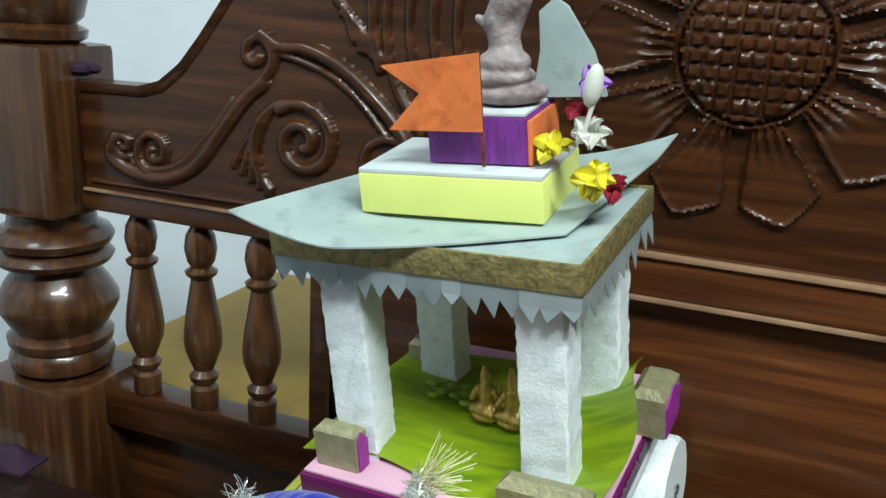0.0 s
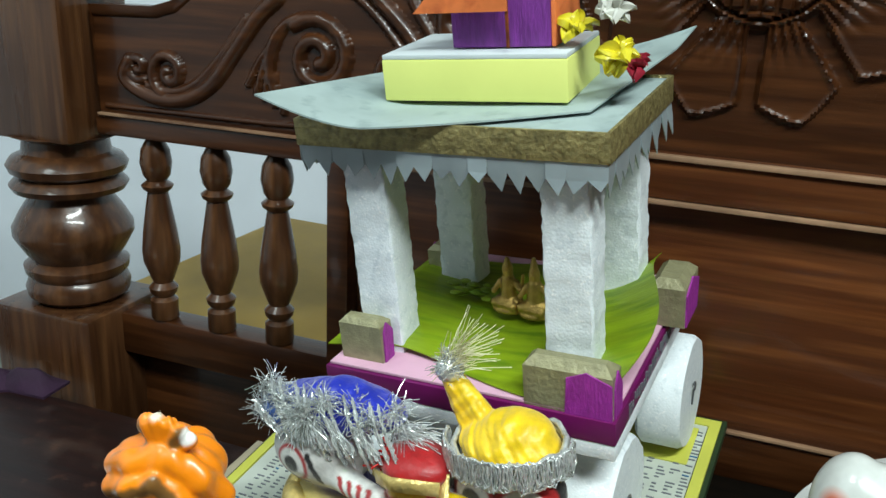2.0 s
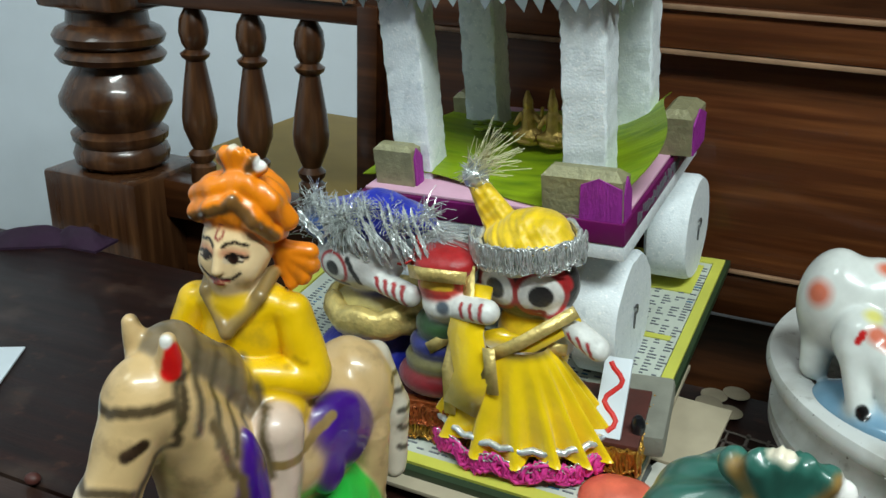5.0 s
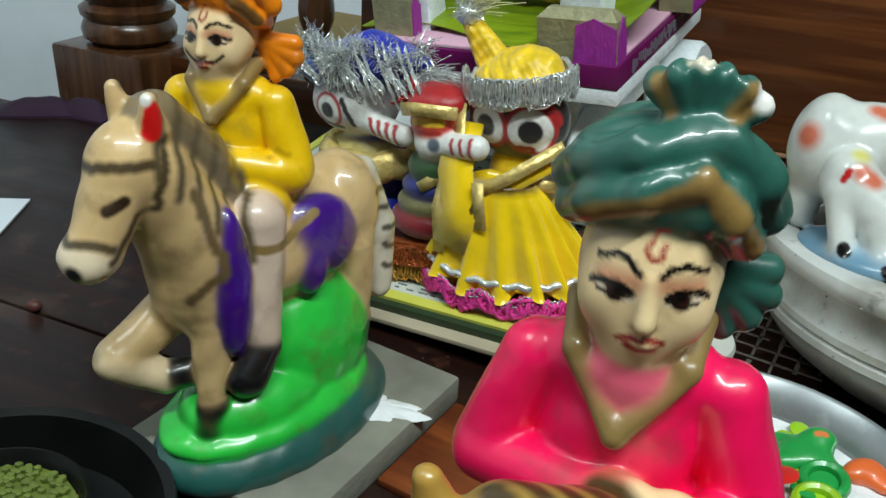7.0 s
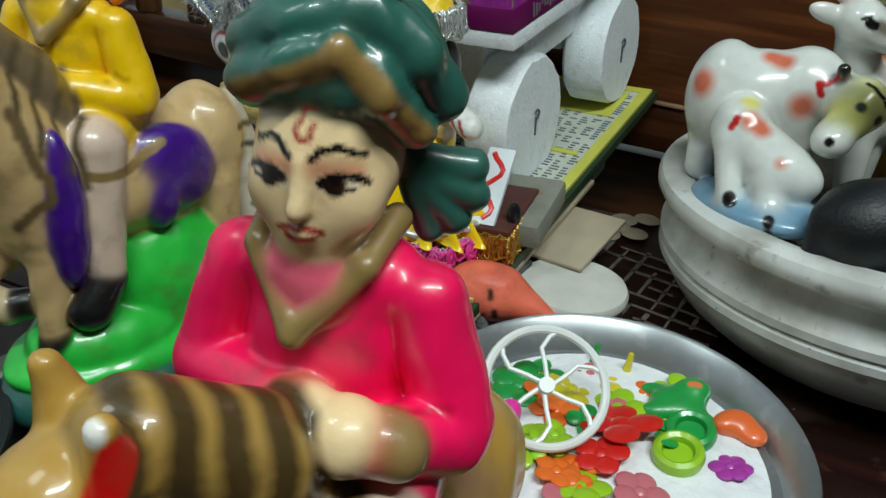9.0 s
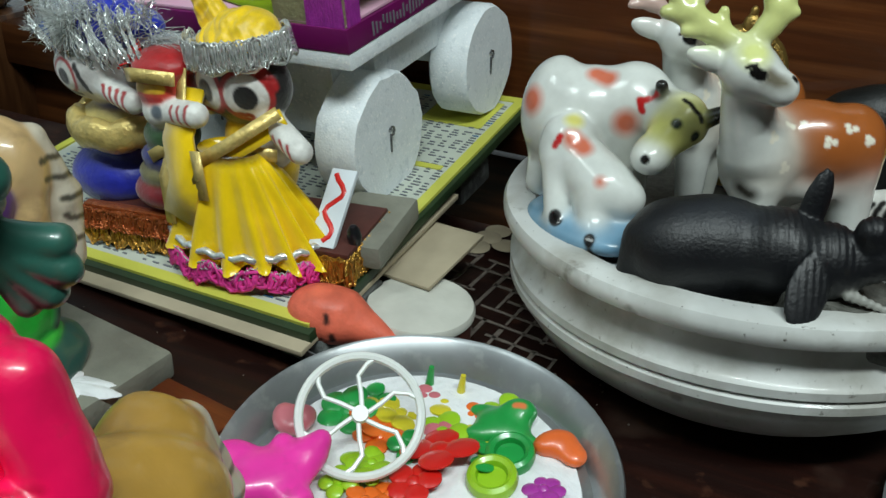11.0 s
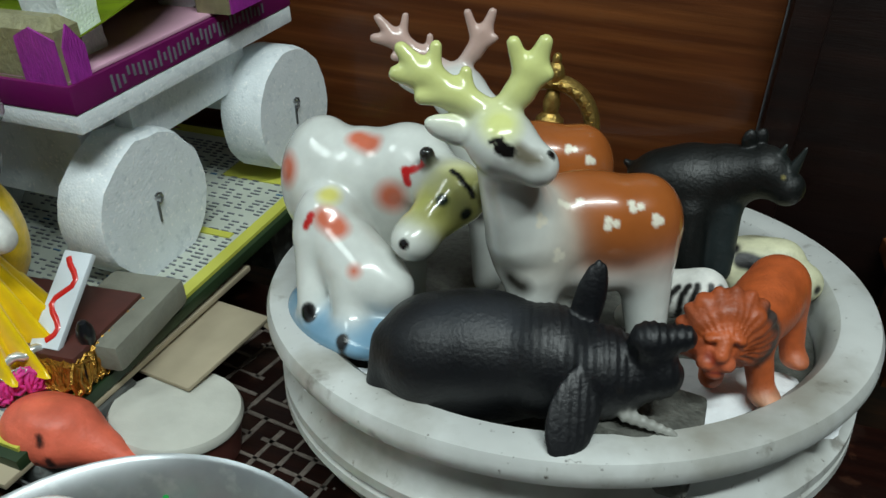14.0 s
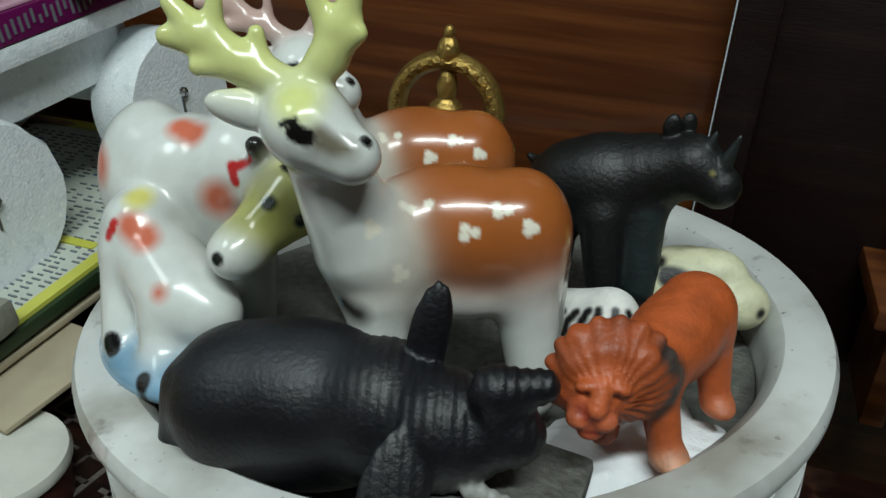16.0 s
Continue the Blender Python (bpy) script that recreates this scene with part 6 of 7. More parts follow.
# cow with calf on a blue base
PK, BL = (206, 110, 84), (110, 150, 176)
cow = [("e", (0.331, 0.490, 0.103), (0.032, 0.050, 0.013), BL, (-6, 0, 38)), ("e", (0.328, 0.538, 0.155), (0.041, 0.030, 0.038), W_), ("e", (0.303, 0.545, 0.158), (0.024, 0.027, 0.037), W_), ("e", (0.352, 0.534, 0.172), (0.026, 0.024, 0.027), W_),
       ("c", (0.360, 0.528, 0.172), (0.378, 0.512, 0.172), 0.019, 0.017, W_), ("c", (0.380, 0.506, 0.172), (0.366, 0.490, 0.160), 0.0165, 0.0110, (206, 204, 112)), ("e", (0.3620, 0.484, 0.1555), (0.0120, 0.0125, 0.0110), W_),
       ("c", (0.366, 0.512, 0.184), (0.364, 0.508, 0.193), 0.0050, 0.0040, BLACK, 0.002), ("c", (0.394, 0.500, 0.178), (0.400, 0.494, 0.184), 0.0058, 0.0048, BLACK, 0.002),
       ("c", (0.300, 0.548, 0.135), (0.298, 0.538, 0.108), 0.013, 0.010, W_), ("c", (0.352, 0.525, 0.150), (0.356, 0.515, 0.105), 0.015, 0.012, W_SHADED),
       # calf
       ("c", (0.312, 0.508, 0.146), (0.338, 0.486, 0.130), 0.0180, 0.0200, W_), ("e", (0.313, 0.508, 0.156), (0.015, 0.014, 0.012), W_), ("e", (0.350, 0.480, 0.128), (0.014, 0.014, 0.013), W_),
       ("c", (0.306, 0.498, 0.140), (0.310, 0.480, 0.112), 0.009, 0.0075, W_), ("c", (0.330, 0.476, 0.122), (0.336, 0.462, 0.106), 0.009, 0.0075, W_)]
cs = [([(0.288, 0.530, 0.168)], 0.009, PK, 0.004), ([(0.326, 0.530, 0.186), (0.334, 0.528, 0.184)], 0.006, PK, 0.003), ([(0.347, 0.510, 0.166)], 0.008, PK, 0.004), ([(0.314, 0.494, 0.158), (0.322, 0.490, 0.154)], 0.006, PK, 0.003), ([(0.333, 0.470, 0.142)], 0.003, PK, 0.003),
      ([(0.354, 0.506, 0.176), (0.352, 0.506, 0.184), (0.358, 0.505, 0.187)], 0.0022, (190, 40, 40), 0.0006), ([(0.305, 0.494, 0.152), (0.306, 0.492, 0.160)], 0.0022, (190, 40, 40), 0.0006),
      ([(0.315, 0.503, 0.168)], 0.006, (222, 214, 120), 0.003), ([(0.378, 0.500, 0.189), (0.390, 0.494, 0.178)], 0.0016, BLACK, 0.0005), ([(0.390, 0.488, 0.168)], 0.0034, (30, 50, 40), 0.001), ([(0.374, 0.490, 0.176)], 0.0034, (30, 50, 40), 0.001),
      ([(0.3575, 0.4735, 0.158)], 0.0030, BLACK, 0.0006), ([(0.310, 0.476, 0.112), (0.311, 0.474, 0.110)], 0.0042, BLACK, 0.0006), ([(0.334, 0.457, 0.106), (0.342, 0.458, 0.105)], 0.0036, BLACK, 0.0006)]
world_fig("cow_figurine", cow, cs, PORCELAIN, "glazed white porcelain cow with calf on blue base", about=(0.345, 0.50, 0.11), size=0.95, shift=(0.008, 0, 0.001), step=0.0012, soft=0.0022)

BR_ = (160, 90, 44)
YL = (208, 213, 138)


def deer(dx, dy, dz, s, antler, label, name="deer_figurine", bare=False):
    P = lambda x, y, z: (0.45 + dx + (x - 0.45) * s, 0.485 + dy + (y - 0.485) * s, 0.11 + dz + (z - 0.11) * s)
    r = lambda *q: tuple(v * s for v in q)
    L = [("e", P(0.453, 0.486, 0.171), r(0.037, 0.023, 0.026), BR_), ("e", P(0.476, 0.490, 0.170), r(0.020, 0.022, 0.026), BR_), ("e", P(0.427, 0.476, 0.164), r(0.022, 0.021, 0.027), (206, 200, 186)),
         ("e", P(0.450, 0.482, 0.152), r(0.034, 0.017, 0.013), W_),
         ("c", P(0.420, 0.470, 0.172), P(0.406, 0.462, 0.212), 0.0175 * s, 0.0118 * s, W_), ("e", P(0.404, 0.456, 0.220), r(0.0145, 0.0150, 0.0130), W_), ("c", P(0.407, 0.452, 0.218), P(0.4205, 0.448, 0.2125), 0.0122 * s, 0.0092 * s, W_),
         ("e", P(0.386, 0.456, 0.2215), r(0.0140, 0.0045, 0.0062), W_, (0, 14, 10), 0.003), ("e", P(0.4225, 0.4475, 0.2120), r(0.0062, 0.0062, 0.0060), W_, None, 0.002),
         ("c", P(0.427, 0.468, 0.150), P(0.430, 0.462, 0.108), 0.0125 * s, 0.0085 * s, W_), ("c", P(0.440, 0.482, 0.150), P(0.442, 0.484, 0.108), 0.0125 * s, 0.0085 * s, W_SHADED),
         ("c", P(0.480, 0.482, 0.156), P(0.488, 0.476, 0.108), 0.0135 * s, 0.0085 * s, W_), ("c", P(0.484, 0.498, 0.156), P(0.490, 0.500, 0.108), 0.0135 * s, 0.0085 * s, W_SHADED)]
    for a, b, r0, r1 in (((0.398, 0.458, 0.230), (0.384, 0.460, 0.2375), 0.0068, 0.0072), ((0.384, 0.460, 0.2375), (0.370, 0.461, 0.247), 0.0072, 0.0070), ((0.370, 0.461, 0.247), (0.361, 0.462, 0.259), 0.0066, 0.0036), ((0.376, 0.461, 0.243), (0.360, 0.460, 0.246), 0.0056, 0.0042),
                         ((0.384, 0.459, 0.237), (0.371, 0.456, 0.236), 0.0050, 0.0038), ((0.374, 0.461, 0.248), (0.375, 0.462, 0.262), 0.0046, 0.0030), ((0.389, 0.460, 0.236), (0.388, 0.461, 0.250), 0.0044, 0.0030),
                         ((0.404, 0.458, 0.230), (0.411, 0.460, 0.243), 0.0068, 0.0070), ((0.411, 0.460, 0.243), (0.4155, 0.460, 0.256), 0.0068, 0.0062), ((0.4155, 0.460, 0.256), (0.4185, 0.460, 0.270), 0.0060, 0.0036), ((0.412, 0.460, 0.250), (0.406, 0.460, 0.268), 0.0052, 0.0034), ((0.413, 0.459, 0.246), (0.421, 0.457, 0.254), 0.0044, 0.0030)):
        a, b = ((x, y, 0.230 + (z - 0.230) * 0.76) for x, y, z in (a, b))
        L.append(("c", P(*a), P(*b), r0 * s * (0.6 if bare else 0.86), r1 * s * (0.6 if bare else 0.86), antler, 0.003))
    S = [([P(0.4265, 0.4440, 0.2195)], 0.0020 * s, BLACK, 0.0005), ([P(0.412, 0.438, 0.2225), P(0.418, 0.435, 0.221)], 0.0026 * s, (120, 112, 100), 0.002),
         ([P(0.404, 0.443, 0.233)], 0.008 * s, YL if not bare else W_, 0.004), ([P(0.408, 0.447, 0.150), P(0.418, 0.444, 0.148)], 0.004 * s, (60, 58, 52), 0.003), ([P(0.412, 0.439, 0.219), P(0.420, 0.440, 0.2175)], 0.0030 * s, (110, 104, 88), 0.003), ([P(0.4050, 0.4395, 0.2215), P(0.4080, 0.4390, 0.2205)], 0.0030 * s, BLACK, 0.0005), ([P(0.4005, 0.441, 0.2240), P(0.4055, 0.439, 0.2258)], 0.0010 * s, BLACK, 0.0004), ([P(0.4265, 0.4440, 0.2195)], 0.0022 * s, BLACK, 0.0005)]
    for x, y, z in ((0.4585, 0.4585, 0.184), (0.4395, 0.4510, 0.168), (0.470, 0.462, 0.196), (0.440, 0.464, 0.194), (0.481, 0.466, 0.186), (0.425, 0.457, 0.184)):
        for k in range(3):
            S.append(([P(x + 0.0022 * math.cos(k * 2.1), y, z + 0.0022 * math.sin(k * 2.1))], 0.0018 * s, (232, 226, 208), 0.0004))
    return world_fig(name, L, S, PORCELAIN, label, step=0.0012, soft=0.0028)


deer(0, 0, 0.0, 1.0, YL, "glazed porcelain deer with brown back and yellow antlers")
deer(-0.022, 0.088, -0.008, 1.0, (190, 160, 150), "second porcelain deer with pale brown antlers standing behind", bare=True)

# hide colour and a darker copy that paints shade under the belly
EL, EL_SHADED = (13, 15, 20), (9, 10, 13)
ele = [("e", (0.398, 0.430, 0.130), (0.046, 0.032, 0.034), EL), ("e", (0.372, 0.430, 0.128), (0.028, 0.030, 0.030), EL), ("e", (0.432, 0.420, 0.136), (0.028, 0.027, 0.030), EL), ("e", (0.456, 0.406, 0.142), (0.022, 0.022, 0.024), EL),
       ("c", (0.468, 0.400, 0.142), (0.482, 0.398, 0.150), 0.013, 0.010, EL), ("c", (0.482, 0.398, 0.150), (0.474, 0.398, 0.168), 0.010, 0.0075, EL), ("c", (0.474, 0.398, 0.168), (0.490, 0.400, 0.170), 0.0075, 0.0062, EL),
       ("e", (0.443, 0.380, 0.136), (0.0125, 0.0034, 0.024), EL, (-35, 18, 0), 0.0012), ("e", (0.448, 0.424, 0.168), (0.0080, 0.0042, 0.024), EL, (-10, 8, 0), 0.002), ("c", (0.352, 0.428, 0.132), (0.346, 0.420, 0.104), 0.010, 0.006, EL),
       ("e", (0.398, 0.428, 0.112), (0.040, 0.024, 0.018), EL_SHADED), ("c", (0.468, 0.388, 0.132), (0.492, 0.386, 0.125), 0.0035, 0.0018, (150, 150, 144), 0.001)]


def wrinkle(v):
    """Folds in the toy's hide."""
    w = 0.00045 * np.sin(v[:, 0] * 1500 + 60 * v[:, 2]) * np.clip((v[:, 0] - 0.40) / 0.05, 0, 1)
    out = v.copy()
    out[:, 2] += w
    return out


# the soft grey stroke paints a sheen along the back
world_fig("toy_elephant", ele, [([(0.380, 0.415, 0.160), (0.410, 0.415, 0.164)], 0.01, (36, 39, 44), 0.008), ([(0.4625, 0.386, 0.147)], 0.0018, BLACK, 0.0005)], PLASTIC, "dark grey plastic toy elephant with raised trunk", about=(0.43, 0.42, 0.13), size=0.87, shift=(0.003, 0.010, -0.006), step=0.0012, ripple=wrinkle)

LO = (178, 86, 44)
lion = [("e", (0.540, 0.476, 0.146), (0.020, 0.034, 0.020), LO, (0, 0, -32)), ("c", (0.520, 0.446, 0.146), (0.552, 0.496, 0.150), 0.019, 0.020, LO), ("e", (0.506, 0.436, 0.150), (0.024, 0.020, 0.025), (150, 74, 42)), ("e", (0.500, 0.428, 0.152), (0.018, 0.016, 0.019), LO),
        ("e", (0.495, 0.416, 0.145), (0.0105, 0.0095, 0.0090), (186, 84, 50)), ("e", (0.488, 0.430, 0.168), (0.0055, 0.004, 0.0055), LO, None, 0.002), ("e", (0.516, 0.424, 0.166), (0.0055, 0.004, 0.0055), LO, None, 0.002),
        ("c", (0.528, 0.444, 0.138), (0.536, 0.436, 0.108), 0.0095, 0.0075, LO), ("c", (0.508, 0.450, 0.135), (0.508, 0.448, 0.108), 0.0095, 0.0075, LO), ("c", (0.560, 0.488, 0.142), (0.566, 0.478, 0.110), 0.0105, 0.0072, LO), ("c", (0.546, 0.500, 0.140), (0.546, 0.500, 0.110), 0.0105, 0.0072, LO),
        ("e", (0.538, 0.432, 0.107), (0.0085, 0.0105, 0.0055), (204, 150, 120)), ("e", (0.568, 0.474, 0.109), (0.0075, 0.0095, 0.005), (190, 110, 76))]
lion += [("e", (0.4915, 0.4135, 0.1570), (0.0050, 0.0034, 0.0026), LO, (0, -14, 0), 0.002), ("e", (0.5055, 0.4135, 0.1570), (0.0050, 0.0034, 0.0026), LO, (0, 14, 0), 0.002), ("c", (0.4985, 0.4140, 0.158), (0.4965, 0.4085, 0.149), 0.0040, 0.0046, (190, 96, 56), 0.002),
         ("e", (0.4900, 0.4100, 0.1430), (0.0058, 0.0052, 0.0048), (196, 104, 70), None, 0.0015), ("e", (0.5005, 0.4095, 0.1430), (0.0058, 0.0052, 0.0048), (196, 104, 70), None, 0.0015), ("e", (0.4955, 0.4100, 0.1370), (0.0058, 0.0046, 0.0040), (176, 80, 50), None, 0.0015)]
for k in range(13):
    a = -0.6 + k * 0.36
    lion.append(("c", (0.502 + 0.017 * math.cos(a), 0.424, 0.151 + 0.018 * math.sin(a)), (0.504 + 0.026 * math.cos(a), 0.433, 0.150 + 0.027 * math.sin(a)), 0.0046 + 0.0010 * math.sin(k * 2.3), 0.0036, (162, 78, 42) if k % 3 else (140, 70, 42), 0.0042))
ls = [([(0.490, 0.408, 0.148), (0.496, 0.4065, 0.146)], 0.0026, (150, 62, 40), 0.0015), ([(0.524, 0.430, 0.166), (0.530, 0.436, 0.150), (0.522, 0.428, 0.130), (0.510, 0.420, 0.124)], 0.0055, (70, 60, 56), 0.003),
      ([(0.492, 0.413, 0.156)], 0.0016, (90, 40, 24), 0.0008), ([(0.504, 0.411, 0.156)], 0.0016, (90, 40, 24), 0.0008), ([(0.492, 0.407, 0.139), (0.500, 0.407, 0.139)], 0.001, (110, 40, 30), 0.0006)]


def mane(v):
    d = np.linalg.norm(v - np.array((0.506, 0.436, 0.150)), axis=1)
    k = np.clip((0.034 - d) / 0.012, 0, 1)
    a = np.arctan2(v[:, 2] - 0.150, v[:, 0] - 0.502)
    out = v.copy()
    out[:, 1] -= 0.0006 * k * np.sin(a * 27 + 260 * d + 2 * np.sin(a * 5))
    return out


world_fig("toy_lion", lion, ls, PLASTIC, "orange-brown plastic toy lion with dark mane edge", step=0.0011, soft=0.002, about=(0.505, 0.43, 0.14), size=0.74, shift=(0.004, 0.002, 0.003), ripple=mane)

RH = (11, 15, 14)
rhino = [("e", (0.512, 0.566, 0.158), (0.036, 0.026, 0.029), RH), ("e", (0.490, 0.572, 0.152), (0.022, 0.022, 0.026), RH), ("c", (0.532, 0.560, 0.170), (0.548, 0.552, 0.178), 0.021, 0.016, RH), ("c", (0.550, 0.550, 0.179), (0.562, 0.542, 0.172), 0.0145, 0.0115, RH),
         ("c", (0.562, 0.540, 0.184), (0.566, 0.538, 0.200), 0.0042, 0.0012, (34, 40, 39), 0.001), ("c", (0.554, 0.545, 0.190), (0.556, 0.544, 0.199), 0.0036, 0.0012, (34, 40, 39), 0.001), ("e", (0.537, 0.556, 0.196), (0.0050, 0.003, 0.0075), RH, None, 0.002), ("e", (0.546, 0.562, 0.196), (0.0045, 0.003, 0.0070), RH, None, 0.002),
         ("c", (0.508, 0.548, 0.146), (0.512, 0.540, 0.114), 0.0125, 0.0095, RH), ("c", (0.530, 0.550, 0.148), (0.532, 0.540, 0.112), 0.0115, 0.0090, (34, 42, 43)), ("c", (0.486, 0.570, 0.140), (0.488, 0.566, 0.110), 0.0125, 0.0095, RH), ("c", (0.476, 0.582, 0.160), (0.468, 0.584, 0.164), 0.003, 0.002, RH)]
world_fig("toy_rhino", rhino, [([(0.556, 0.535, 0.181)], 0.0014, (120, 110, 60), 0.0006), ([(0.548, 0.541, 0.184)], 0.0014, (14, 14, 14), 0.0006)], PLASTIC, "dark green-black plastic toy rhino", about=(0.545, 0.552, 0.175), size=0.84, shift=(0.0, 0.0, 0.003), step=0.0011, soft=0.002)

zeb = [("c", (0.496, 0.512, 0.122), (0.516, 0.500, 0.132), 0.013, 0.012, WHITE), ("c", (0.516, 0.500, 0.132), (0.528, 0.504, 0.118), 0.010, 0.008, WHITE), ("c", (0.496, 0.512, 0.120), (0.484, 0.514, 0.106), 0.009, 0.007, WHITE)]
zs = [([(0.488 + 0.007 * k, 0.490, 0.142), (0.492 + 0.007 * k, 0.496, 0.106)], 0.0017, BLACK, 0.0006) for k in range(6)]
world_fig("toy_zebra", zeb, zs, PLASTIC, "small black and white striped plastic toy zebra lying down", step=0.001)
pig = [("e", (0.558, 0.552, 0.126), (0.026, 0.016, 0.015), (206, 204, 170)), ("e", (0.578, 0.540, 0.122), (0.014, 0.012, 0.012), (206, 204, 170)), ("c", (0.540, 0.546, 0.124), (0.548, 0.540, 0.116), 0.008, 0.006, (206, 204, 170)), ("e", (0.570, 0.548, 0.134), (0.010, 0.009, 0.008), (206, 204, 170))]
world_fig("toy_cow", pig, [([(0.545, 0.538, 0.134), (0.556, 0.536, 0.132)], 0.005, BLACK, 0.0012), ([(0.540, 0.545, 0.138)], 0.004, BLACK, 0.0012), ([(0.586, 0.530, 0.124)], 0.0025, BLACK, 0.001)], PLASTIC, "small cream and black plastic toy cow lying at the rim", step=0.001)

# brass arch with an idol at the back
arch = empty("brass_arch", "small cast brass arch with an idol standing behind the deer", "ornament", pose(0.437, 0.616, 0.088, 0, 0, -12))
ring = [(0.026 * math.cos(a), 0, 0.086 + 0.027 * math.sin(a)) for a in np.linspace(-0.7, math.pi + 0.7, 40)]
part("ring", Geo().tube(ring, 0.0062, 10, flat=0.8), BRASS, arch)
beads = Geo()
for x, y, z in ring[::2]:
    beads.ball((x * 1.0, -0.005, 0.086 + (z - 0.086)), 0.0022, 6)
tagged(part("beading", beads, BRASS, arch), kind="stuff")
part("crest", Geo().ball((0, -0.002, 0.118), (0.006, 0.005, 0.008), 12).ball((0, -0.002, 0.127), (0.003, 0.003, 0.004), 10), BRASS, arch)
part("idol", Geo().lathe([(0.007, 0.052), (0.0085, 0.06), (0.006, 0.07), (0.0095, 0.078), (0.0085, 0.09), (0.0045, 0.094), (0.0055, 0.100), (0.004, 0.107), (0.001, 0.112)], 20), BRASS, arch)
part("base", Geo().box((0, 0, 0.056), (0.050, 0.016, 0.012), 0.002).box((0, 0, 0.029), (0.036, 0.014, 0.056), 0.002), BRASS, arch)
part("finial", Geo().ball((0.031, 0, 0.070), (0.007, 0.006, 0.009), 10), BRASS, arch)
part("finial", Geo().ball((-0.031, 0, 0.070), (0.007, 0.006, 0.009), 10), BRASS, arch)
thing("grey_sponge", Geo().box((0, 0, 0), (0.062, 0.044, 0.026), 0.003), GREY_MESH, "dark grey meshed sponge block in the pot", "sponge", pose(0.472, 0.420, 0.106, 0, 3, -16))
patch("white_powder", (0.528, 0.452, 0.1065), (0.042, 0.032), POWDER, "white powder heaped in the pot", "powder", 5, lift=0.006)
patch("white_powder", (0.362, 0.440, 0.0955), (0.030, 0.022), POWDER, "white powder beside the elephant in the pot", "powder", 6, lift=0.006)

# ---------- tray of plastic toys ----------
tn = Vector((-0.03, -0.045, 1)).normalized()
TRAY = Matrix.Translation((0.2625, 0.349, 0.0055)) @ Vector((0, 0, 1)).rotation_difference(tn).to_matrix().to_4x4()
tray = empty("steel_tray", "round dull steel tray filled with plastic toys on white powder", "tray", TRAY)
part("dish", Geo().lathe([(0.088, -0.004), (0.096, -0.002), (0.1025, 0.008), (0.1065, 0.0165), (0.1085, 0.0185), (0.1075, 0.0200), (0.1045, 0.0185), (0.0945, 0.0005), (0.085, -0.001), (0.002, -0.001)], 80), STEEL, tray)
part("powder", Geo().lathe([(0.089, -0.0005), (0.088, 0.003), (0.06, 0.006), (0.03, 0.0055), (0.002, 0.006)], 48), POWDER, tray, "white powder bed")
wheel = empty("spoked_toy", "white plastic spoked toy wheel leaning in the tray", "toy", pose(0.228, 0.362, 0.038, 36, 0, 12) @ Matrix.Scale(0.98, 4))
part("rim", Geo().tube([(0.0335 * math.cos(a), 0.0335 * math.sin(a), 0) for a in np.linspace(0, 2 * math.pi, 48)[:-1]], 0.0026, 8, closed=True), TOYS["white"], wheel)
part("hub", Geo().lathe([(0.0045, -0.003), (0.005, 0.0), (0.0045, 0.004), (0.002, 0.004)], 16), TOYS["white"], wheel)
for k in range(6):
    a = math.pi / 3 * k + 0.3
    pts = [(r_ * math.cos(a + q), r_ * math.sin(a + q), 0) for r_, q in ((0.004, 0), (0.013, 0.22), (0.022, 0.30), (0.029, 0.12), (0.0325, 0.0))]
    part("spoke", Geo().tube(pts, 0.0014, 6), TOYS["white"], wheel)


C = dict(pink=(246, 60, 170), green=(36, 150, 70), lime=(150, 196, 40), orange=(230, 106, 50), yellow=(214, 196, 50), rose=(196, 110, 120))
PKT = C["pink"]
figure("toy_bear", [("e", (0, 0, 0.010), (0.024, 0.017, 0.010), PKT), ("e", (0.020, 0.008, 0.013), (0.011, 0.010, 0.009), PKT), ("e", (0.028, 0.013, 0.018), (0.005, 0.005, 0.005), PKT), ("e", (-0.018, 0.014, 0.012), (0.012, 0.008, 0.008), PKT), ("e", (-0.020, -0.010, 0.010), (0.014, 0.008, 0.008), PKT), ("e", (0.012, -0.018, 0.008), (0.010, 0.008, 0.007), PKT), ("e", (0.008, 0.017, 0.012), (0.006, 0.007, 0.007), PKT)],
       [], ENAMEL, "bright pink plastic animal toy at the tray edge", "toy", pose(0.190, 0.322, 0.016, 0, 0, 20), "plastic toys", step=0.0012)
GN = C["green"]
figure("toy_frog", [("e", (0, 0, 0.007), (0.016, 0.013, 0.008), GN), ("e", (0.009, 0.009, 0.012), (0.010, 0.008, 0.007), GN), ("e", (-0.013, -0.009, 0.006), (0.008, 0.005, 0.005), GN), ("e", (0.014, -0.008, 0.005), (0.008, 0.004, 0.004), GN), ("e", (-0.012, 0.012, 0.006), (0.008, 0.004, 0.004), GN)],
       [([(0.006, 0.006, 0.018), (0.010, 0.006, 0.018)], 0.002, (220, 120, 70), 0.0006)], ENAMEL, "green plastic toy frog in the tray", "toy", pose(0.304, 0.394, 0.010), "plastic toys", step=0.0011)
figure("toy_creature", [("e", (0, 0, 0.007), (0.013, 0.008, 0.007), C["orange"]), ("e", (0.006, -0.010, 0.006), (0.008, 0.009, 0.005), C["orange"])], [], ENAMEL, "orange plastic toy leaning on the tray side", "toy", pose(0.334, 0.386, 0.010, 0, 0, 30), "plastic toys", step=0.0012)
